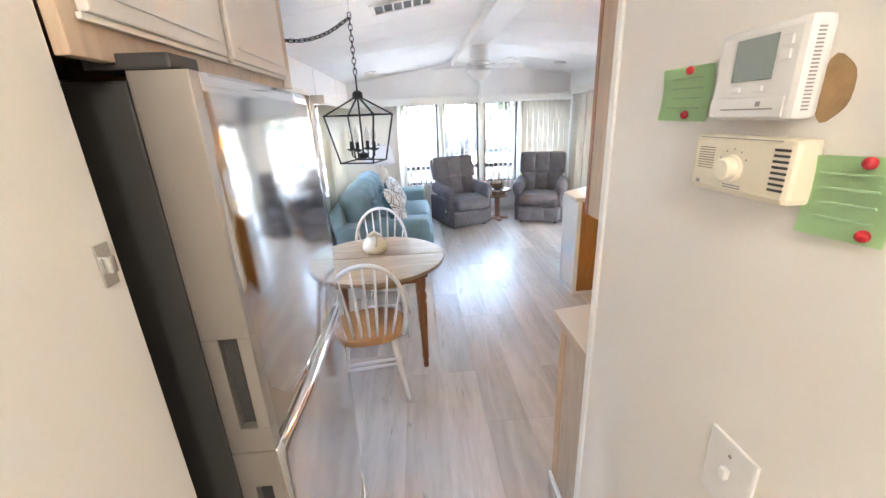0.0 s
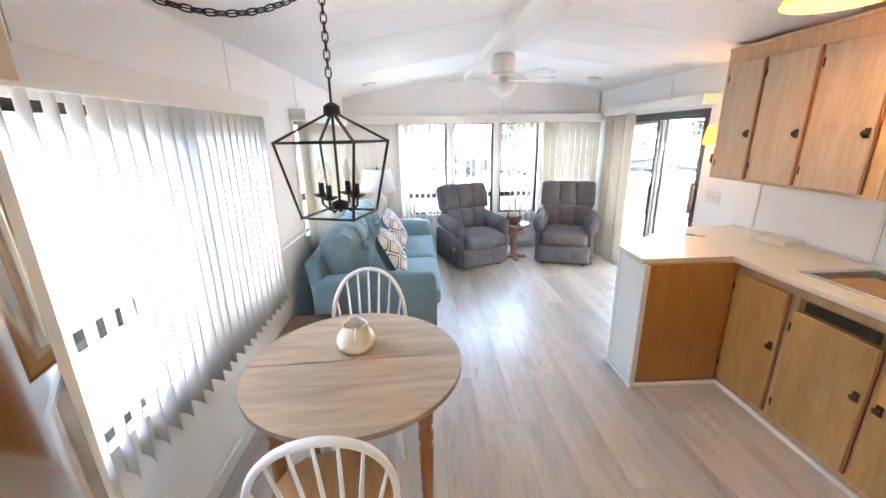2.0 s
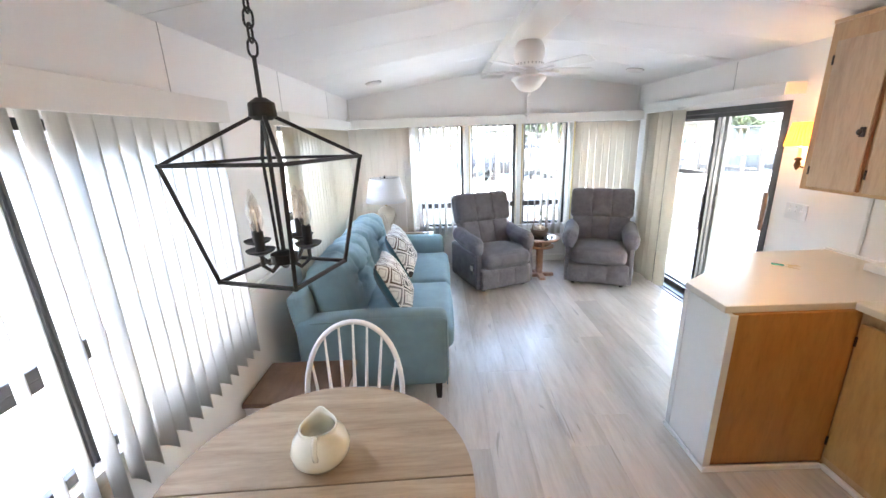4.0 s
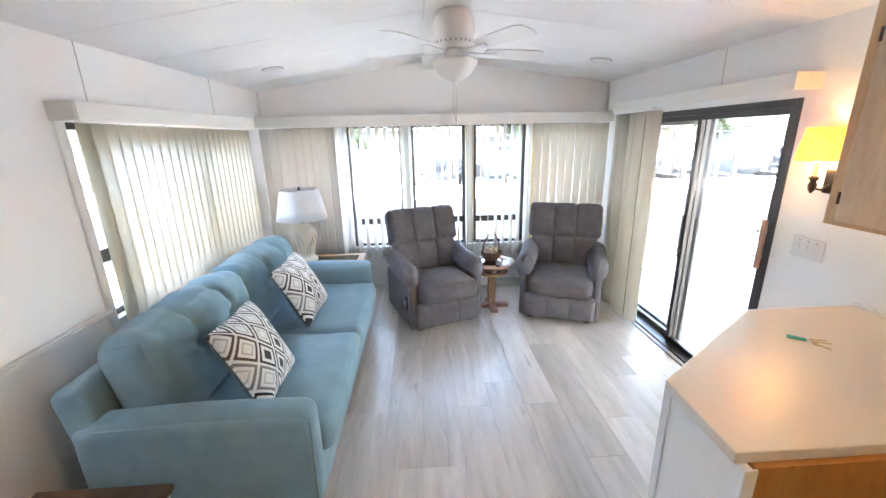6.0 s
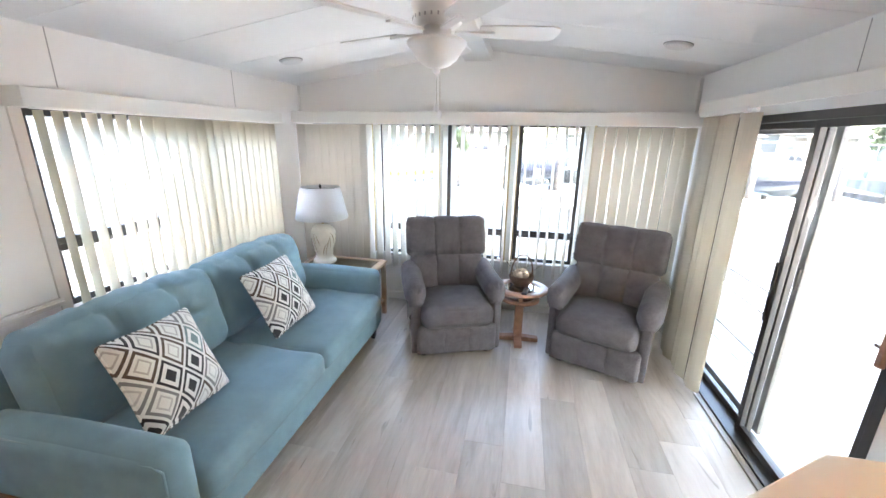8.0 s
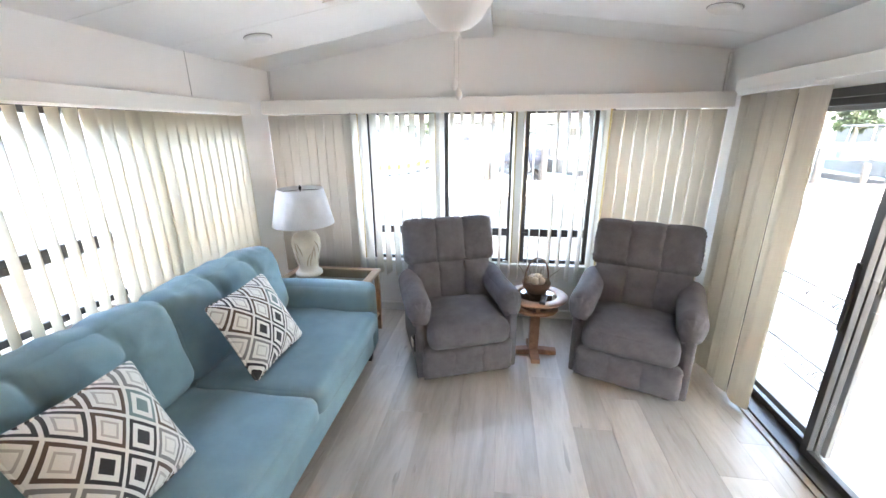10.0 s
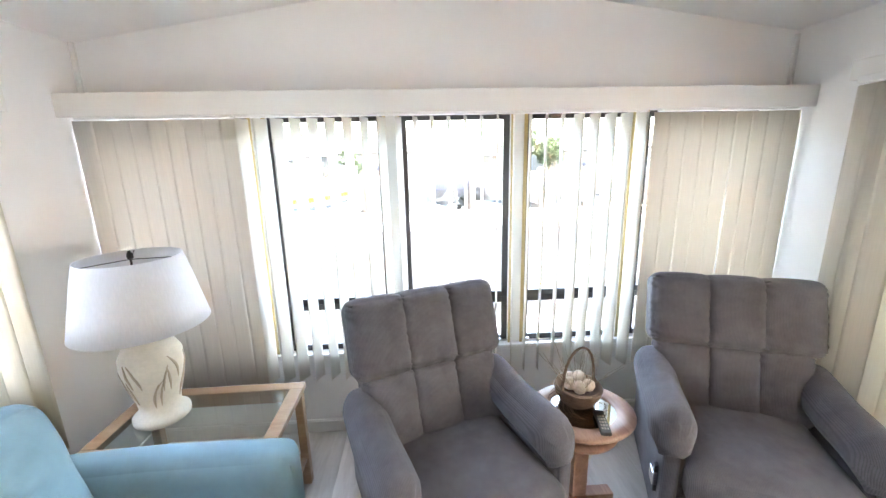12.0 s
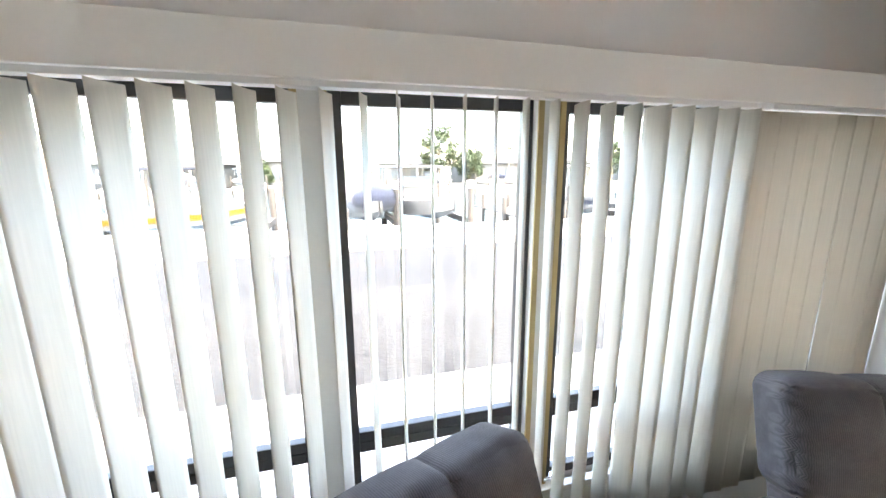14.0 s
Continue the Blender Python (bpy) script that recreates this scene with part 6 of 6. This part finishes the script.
# carport roof over the patio
_bm = bmesh.new()
_v = [_bm.verts.new(p) for p in ((2.72, -2.5, 2.16), (5.9, -2.5, 1.70), (5.9, 7.7, 1.70), (2.72, 7.7, 2.16))]
_u = [_bm.verts.new(p.co + Vector((0, 0, 0.06))) for p in _v]
_bm.faces.new(_v[::-1]), _bm.faces.new(_u)
for _k in range(4):
    _bm.faces.new((_v[_k], _v[(_k + 1) % 4], _u[(_k + 1) % 4], _u[_k]))
_roof = thing("carport", "white aluminium carport roof on slim posts", "carport")
part("roof", _bm, ALU, _roof)
for _y in (-2.2, 2.2):
    part("post", boxes((5.78, _y - 0.04, GZ, 5.86, _y + 0.04, 1.71), bevel=0.005), ALU, _roof)
for _k in range(10):
    part("rib", boxes((0, -0.02, -0.03, 3.21, 0.02, 0.0)), ALU, _roof, m=pose(2.722, -2.2 + _k * 1.06, 2.158, 0, 8.23, 0))


# the neighbouring home beyond the side windows
# siding colour greyed down to weaken the daylight glare behind the blinds
SIDING = surface("dimmed_lap_siding", (0.27, 0.275, 0.28), 0.6, var=0.05, fine=50)
_nb = thing("neighbour_house", "pale grey single-storey home in lap siding with a flat roof edge", "house")
part("wall", boxes((-9.0, -6.0, GZ, -4.62, 8.2, 2.5)), SIDING, _nb)
part("roof", boxes((-9.4, -6.4, 2.5, -4.1, 8.6, 2.68), bevel=0.02), SIDING, _nb, "pale flat roof with a deep overhang")
for _k in range(18):
    part("siding_board", boxes((-4.62, -6.0, GZ + 0.02 + 0.147 * _k, -4.6, 8.2, GZ + 0.15 + 0.147 * _k), bevel=0.006), SIDING, _nb)


GREY_ALU = surface("grey_screen_aluminium", (0.20, 0.20, 0.20), 0.5, 0.3, var=0.06)


# screen door parked outside the fixed pane
def scroll(cx, cz, r, flip):
    pts = []
    for k in range(26):
        a = k / 25 * 3.6 * math.pi
        rr = r * (1 - 0.75 * k / 25)
        pts.append((0, cx + flip * rr * math.cos(a), cz + rr * math.sin(a)))
    return pts


def screen_door():
    s = thing("screen_door", "aluminium sliding screen door with scroll grille behind the fixed pane", "screen door", pose(XR + 0.12, 0, 0))
    y0, y1 = 5.36, 6.22
    part("frame", boxes((0, y0, 0.0, 0.025, y0 + 0.05, 1.83), (0, y1 - 0.05, 0.0, 0.025, y1, 1.83), (0, y0 + 0.05, 0.0, 0.025, y1 - 0.05, 0.06), (0, y0 + 0.05, 1.78, 0.025, y1 - 0.05, 1.83), bevel=0.003), GREY_ALU, s)
    for z in (0.30, 0.42, 0.70, 0.84):
        part("rail", boxes((0.002, y0 + 0.05, z, 0.018, y1 - 0.05, z + 0.012), bevel=0.002), ALU, s)
    for z in (0.36, 0.775):
        for k in range(4):
            c = y0 + 0.14 + 0.19 * k
            for f in (-1, 1):
                part("scroll", tube([(0.01, p[1], p[2]) for p in scroll(c + f * 0.046, z, 0.046, f)], 0.004, 5), ALU, s, smooth=True)
    bm = bmesh.new()
    for k in range(46):
        y = y0 + 0.055 + k * 0.0165
        box(bm, 0.008, y, 0.432, 0.011, y + 0.004, 0.70)
    for k in range(16):
        z = 0.436 + k * 0.0165
        box(bm, 0.011, y0 + 0.05, z, 0.013, y1 - 0.05, z + 0.004)
    tagged(part("guard_mesh", bm, ALU, s), kind="stuff")
    part("latch", boxes((-0.012, y0 + 0.008, 0.95, 0.0, y0 + 0.03, 1.07), bevel=0.003), DARK_PL, s)


screen_door()


def boat(m, length, beam, stripe, top, label):
    b = thing("boat", label, "boat", m, "boats on the lifts")
    secs = []
    for k in range(13):
        u = k / 12
        w = beam / 2 * (1 - max(0.0, (u - 0.45) / 0.55) ** 2.4)
        secs.append((u * length - length / 2, max(w, 0.02), 0.62 + 0.28 * u ** 2, 0.0 + 0.45 * max(0, (u - 0.6) / 0.4) ** 2))

    def shell(f0, f1, grow=0.0):
        bm = bmesh.new()
        rows = []
        for x, w, sheer_z, keel in secs:
            ring = []
            for s in (-1, 1):
                pts = [(0.0, keel), (0.75 * w, keel + 0.25 * (sheer_z - keel)), (w, sheer_z)]
                for t in (f0, (f0 + f1) / 2, f1):
                    q = t * 2
                    i = min(1, int(q))
                    a, c = pts[i], pts[i + 1]
                    e = q - i
                    ring.append(Vector((x, s * (a[0] + (c[0] - a[0]) * e + grow), a[1] + (c[1] - a[1]) * e)))
            rows.append([bm.verts.new(p) for p in ring])
        for a, c in zip(rows, rows[1:]):
            for i in (0, 1, 3, 4):
                bm.faces.new((a[i], a[i + 1], c[i + 1], c[i]))
        if f1 == 1.0:
            for a, c in zip(rows, rows[1:]):
                bm.faces.new((a[2], c[2], c[5], a[5]))
        bm.faces.new((rows[0][0], rows[0][1], rows[0][2], rows[0][5], rows[0][4], rows[0][3]))
        return bm
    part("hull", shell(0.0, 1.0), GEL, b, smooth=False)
    part("stripe", shell(0.66, 0.84, 0.012), stripe, b)
    if top == "cover":
        part("cover", pad(0, 0, 0.92, length * 0.9, beam * 0.95, 0.50, 0.2, (0, 0, 0.62), 14), NAVY, b, "navy canvas cover", smooth=True)
    else:
        part("console", pad(-0.1 * length, 0, 1.05, 0.24 * length, beam * 0.5, 0.6, 0.08), GEL, b, smooth=True)
        part("windscreen", boxes((0.03 * length, -beam * 0.28, 1.2, 0.04 * length, beam * 0.28, 1.6), bevel=0.01), FAR_GLASS, b)
        for sx in (-0.25, 0.05):
            for sy in (-1, 1):
                part("top_post", tube([(sx * length, sy * beam * 0.38, 0.7), (sx * length * 0.9, sy * beam * 0.36, 1.95)], 0.02, 6), CHROME, b)
        part("canopy", pad(-0.1 * length, 0, 1.98, length * 0.42, beam * 0.85, 0.07, 0.03), NAVY if top == "dark" else GEL, b, smooth=True)
    part("engine", pad(-length / 2 - 0.2, 0, 0.65, 0.4, 0.35, 0.75, 0.1), FAR_GLASS if top == "dark" else GEL, b, smooth=True)
    return b


def lift(x0, x1, y0, y1):
    l = thing("boat_lift", "weathered wooden boat lift on pilings in the canal", "boat lift", group="boat lifts")
    for x in (x0, x1):
        for y in (y0, y1):
            part("piling", lathe([(0.13, -3.0), (0.12, 0.9), (0.10, 1.0)], 10, m=pose(x, y, 0)), PILING, l)
        part("beam", boxes((x - 0.07, y0, -0.35, x + 0.07, y1, -0.12), bevel=0.01), PILING, l)
    for y in (y0 + 0.2, y1 - 0.2):
        part("cradle", boxes((x0, y - 0.07, -0.42, x1, y + 0.07, -0.28), bevel=0.01), ALU, l)
    part("motor", boxes((x1 - 0.14, y0 - 0.14, 1.0, x1 + 0.14, y0 + 0.14, 1.25), bevel=0.03), ALU, l)


boat(pose(-4.2, 20.6, -0.28, 0, 0, 8), 4.6, 1.7, YELLOW, "dark", "white and yellow speedboat with a dark canopy on a lift")
boat(pose(1.5, 20.9, -0.26, 0, 0, -80), 4.4, 1.7, GEL, "cover", "boat under a navy canvas cover on a lift")
boat(pose(3.6, 21.2, -0.22, 0, 0, -75), 6.0, 2.2, GEL, "white", "white cabin boat with a pale canvas top on a lift")
boat(pose(10.5, 20.7, -0.22, 0, 0, -95), 5.5, 2.0, NAVY, "white", "white and navy motor boat on a lift")
boat(pose(15.5, 20.8, -0.26, 0, 0, -100), 5.2, 2.0, GEL, "dark", "white motor boat with a dark canopy on a lift")
boat(pose(22.0, 21.0, -0.26, 0, 0, -85), 6.5, 2.3, NAVY, "cover", "motor boat under a navy cover on a lift")
boat(pose(-13.0, 21.0, -0.26, 0, 0, 85), 5.5, 2.0, GEL, "white", "white motor boat with a pale top on a lift")
for _a in ((-6.6, -1.8, 19.6, 21.7), (0.4, 2.55, 19.2, 22.8), (2.6, 5.2, 19.0, 23.6), (9.2, 11.9, 18.9, 23.0), (14.2, 16.8, 18.9, 23.0), (20.6, 23.4, 18.9, 24.0), (-14.3, -11.7, 18.9, 23.4)):
    lift(*_a)
for _k, (_x, _top) in enumerate(((-22.0, "dark"), (-15.5, "cover"), (-9.0, "white"), (-3.0, "cover"), (4.5, "dark"), (12.0, "white"), (21.0, "cover"), (30.0, "dark"))):
    boat(pose(_x, 53.5, -0.2, 0, 0, 70 + 23 * (_k % 3)), 6.2, 2.3, NAVY if _k % 2 else GEL, _top, "motor boat moored on a lift along the far bank")
    lift(_x - 1.9, _x + 1.9, 51.0, 56.0)
for _x, _y in ((0.75, 17.55), (7.4, 18.3), (12.9, 18.3), (18.6, 18.3), (-8.2, 18.4)):
    single("mooring_post", lathe([(0.11, -1.5 if _y > 17.7 else GZ), (0.11, 0.45), (0.08, 0.52)], 10, m=pose(_x, _y, 0)), PILING, "short dark mooring post by the sea wall", "post", group="mooring posts")
for _x, _l in ((8.0, 7.0), (26.0, 6.0), (-9.5, 6.0)):
    _d = thing("dock", "narrow grey plank dock reaching into the canal", "dock", pose(_x, 17.8, -0.22), "docks")
    for _k in range(int(_l / 0.22)):
        part("plank", boxes((-0.7, _k * 0.22, 0.0, 0.7, _k * 0.22 + 0.2, 0.05)), PILING, _d)
    for _k in range(3):
        for _s in (-0.65, 0.65):
            part("piling", lathe([(0.1, -2.0), (0.1, 0.7)], 8, m=pose(_s, 0.6 + _k * 2.4, 0)), PILING, _d)


def far_house(x, y, w, h, porch):
    hs = thing("house", "pale waterfront house with dark windows across the canal", "house", pose(x, y, -0.5), "houses across the canal")
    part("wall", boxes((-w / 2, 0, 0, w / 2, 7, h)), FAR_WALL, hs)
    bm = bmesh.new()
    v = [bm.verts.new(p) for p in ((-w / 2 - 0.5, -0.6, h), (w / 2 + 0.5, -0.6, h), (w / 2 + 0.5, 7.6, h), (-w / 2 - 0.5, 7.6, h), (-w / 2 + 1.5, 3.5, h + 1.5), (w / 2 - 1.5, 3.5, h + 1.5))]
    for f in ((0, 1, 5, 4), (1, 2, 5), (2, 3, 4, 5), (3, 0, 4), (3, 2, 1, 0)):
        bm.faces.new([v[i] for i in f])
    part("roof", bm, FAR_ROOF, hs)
    n = int(w / 2.4)
    for k in range(n):
        c = -w / 2 + w * (k + 0.5) / n
        wn = part("window", boxes((c - 0.55, -0.05, 0.9, c + 0.55, 0.02, 2.2)), FAR_GLASS, hs)
        part("window_frame", boxes((c - 0.62, -0.08, 0.83, c + 0.62, -0.051, 0.9), (c - 0.62, -0.08, 2.2, c + 0.62, -0.051, 2.27), (c - 0.03, -0.08, 0.9, c + 0.03, -0.051, 2.2)), FAR_WALL, wn)
    if porch:
        part("porch_roof", boxes((-w / 3, -3.0, h - 0.3, w / 3, -0.6, h - 0.15)), FAR_WALL, hs)
        for s in (-1, 0, 1):
            part("porch_post", boxes((s * w / 3.2 - 0.08, -2.9, 0, s * w / 3.2 + 0.08, -2.74, h - 0.3)), FAR_WALL, hs)


_rnd = random.Random(21)
for _k in range(13):
    far_house(-62 + _k * 14.5 + _rnd.uniform(-2, 2), 61 + _rnd.uniform(0, 3), _rnd.uniform(8.5, 11.5), _rnd.uniform(2.7, 3.4), _k % 2)
built("sea_wall_far", boxes((-300, 57.7, -2.0, 300, 58.0, -0.3)), CONCRETE, "far concrete sea wall")


def leafy(name, label, x, y, h, r, seed):
    rnd = random.Random(seed)
    t = thing(name, label, "tree", pose(x, y, -0.5))
    trunk = tube([(0, 0, 0), (0.1, 0, h * 0.25), (-0.05, 0.1, h * 0.5), (0, 0, h * 0.8)], [0.22, 0.18, 0.13, 0.05], 8)
    for k in range(7):
        a, z = k * 0.9, h * (0.3 + 0.07 * k)
        tube([(0, 0, z), (0.5 * r * math.cos(a), 0.5 * r * math.sin(a), z + 0.5), (0.85 * r * math.cos(a), 0.85 * r * math.sin(a), z + 1.0)], [0.09, 0.05, 0.02], 6, trunk)
    part("trunk", trunk, BARK, t)
    clumps = []
    for k in range(13):
        a, u = k * 2.4 + seed, (k + 0.5) / 13
        w = r * (0.35 + 0.65 * math.sin(math.pi * min(1.0, 0.25 + 0.75 * u))) * rnd.uniform(0.4, 0.85)
        clumps.append((Vector((w * math.cos(a), w * math.sin(a), h * (0.3 + 0.66 * u))), r * rnd.uniform(0.22, 0.42)))
    vs, fs = [], []
    for k in range(3000):
        c, cr = clumps[k % len(clumps)]
        p = c + Vector((rnd.gauss(0, 1), rnd.gauss(0, 1), rnd.gauss(0, 0.8))).normalized() * cr * rnd.uniform(0.35, 1.15)
        a = Vector((rnd.gauss(0, 1), rnd.gauss(0, 1), rnd.gauss(0, 1))).normalized() * 0.2
        b = a.cross(Vector((rnd.gauss(0, 1), rnd.gauss(0, 1), rnd.gauss(0, 1)))).normalized() * 0.13
        n = len(vs)
        vs += [p - a, p + b, p + a, p - b]
        fs.append((n, n + 1, n + 2, n + 3))
    me = bpy.data.meshes.new("crown")
    me.from_pydata(vs, [], fs)
    me.materials.append(LEAF)
    part("crown", me, None, t)


leafy("tree", "bushy green tree on the bank across the canal", 15.0, 59.2, 8.0, 3.0, 2)
leafy("tree", "low green bush tree on the far bank", 19.5, 59.5, 4.6, 2.6, 4)
leafy("tree", "low green shrub tree between far houses", -8.5, 60.2, 3.4, 1.7, 6)
leafy("tree", "bushy green tree between far houses", 44.0, 60.0, 6.0, 2.8, 7)


def palm(x, y, h, seed):
    rnd = random.Random(seed)
    t = thing("palm_tree", "slender palm on the far bank", "tree", pose(x, y, -0.5), "palms on the far bank")
    part("trunk", tube([(0, 0, 0), (0.15, 0, h * 0.5), (0.1, 0, h)], [0.16, 0.12, 0.1], 8), BARK, t)
    for k in range(14):
        a = k * 2.4
        bm = bmesh.new()
        rows = []
        for j in range(6):
            u = j / 5
            c = Vector((0.1 + 1.6 * u * math.cos(a), 1.6 * u * math.sin(a), h + 0.55 * math.sin(2.2 * u) - 0.9 * u * u * rnd.uniform(0.6, 1.2)))
            s = Vector((-math.sin(a), math.cos(a), -0.3)) * 0.2 * math.sin(math.pi * (0.1 + 0.9 * u) * 0.95)
            rows.append([bm.verts.new(c - s), bm.verts.new(c + Vector((0, 0, 0.05))), bm.verts.new(c + Vector((-s.x, -s.y, s.z)) * -1)])
        for p, q in zip(rows, rows[1:]):
            bm.faces.new((p[0], p[1], q[1], q[0])), bm.faces.new((p[1], p[2], q[2], q[1]))
        part("frond", bm, LEAF, t)


for _k, (_x, _h) in enumerate(((-14.5, 5.5), (25.5, 5.0), (28.0, 6.2), (-30.0, 6.0), (60.0, 6.5))):
    palm(_x, 59.5, _h, _k)

# ---- floor planks ----
PW, PL = 0.228, 1.22


def plank_mesh(w, l):
    bm = bmesh.new()
    box(bm, 0.0002, 0.0002, -0.012, w - 0.0002, l - 0.0002, 0.0)
    top = [e for e in bm.edges if all(v.co.z > -0.001 for v in e.verts)]
    bmesh.ops.bevel(bm, geom=top, offset=0.0006, segments=1, affect="EDGES")
    return mesh_of("plank", bm, PLANK)


_cache = {}
_rnd = random.Random(11)
_x = XL
while _x < XR - 0.001:
    _w = min(PW, XR - _x)
    _y = YB - _rnd.choice((0.0, 0.3, 0.55, 0.8, 1.05))
    while _y < YF:
        _a, _b = max(_y, YB), min(_y + PL, YF)
        if _b - _a > 0.02:
            _key = (round(_w, 3), round(_b - _a, 2))
            if _key not in _cache:
                _cache[_key] = plank_mesh(_w, _b - _a)
            part("plank", _cache[_key], None, floor, m=pose(_x, _a, 0))
        _y += PL
    _x += PW
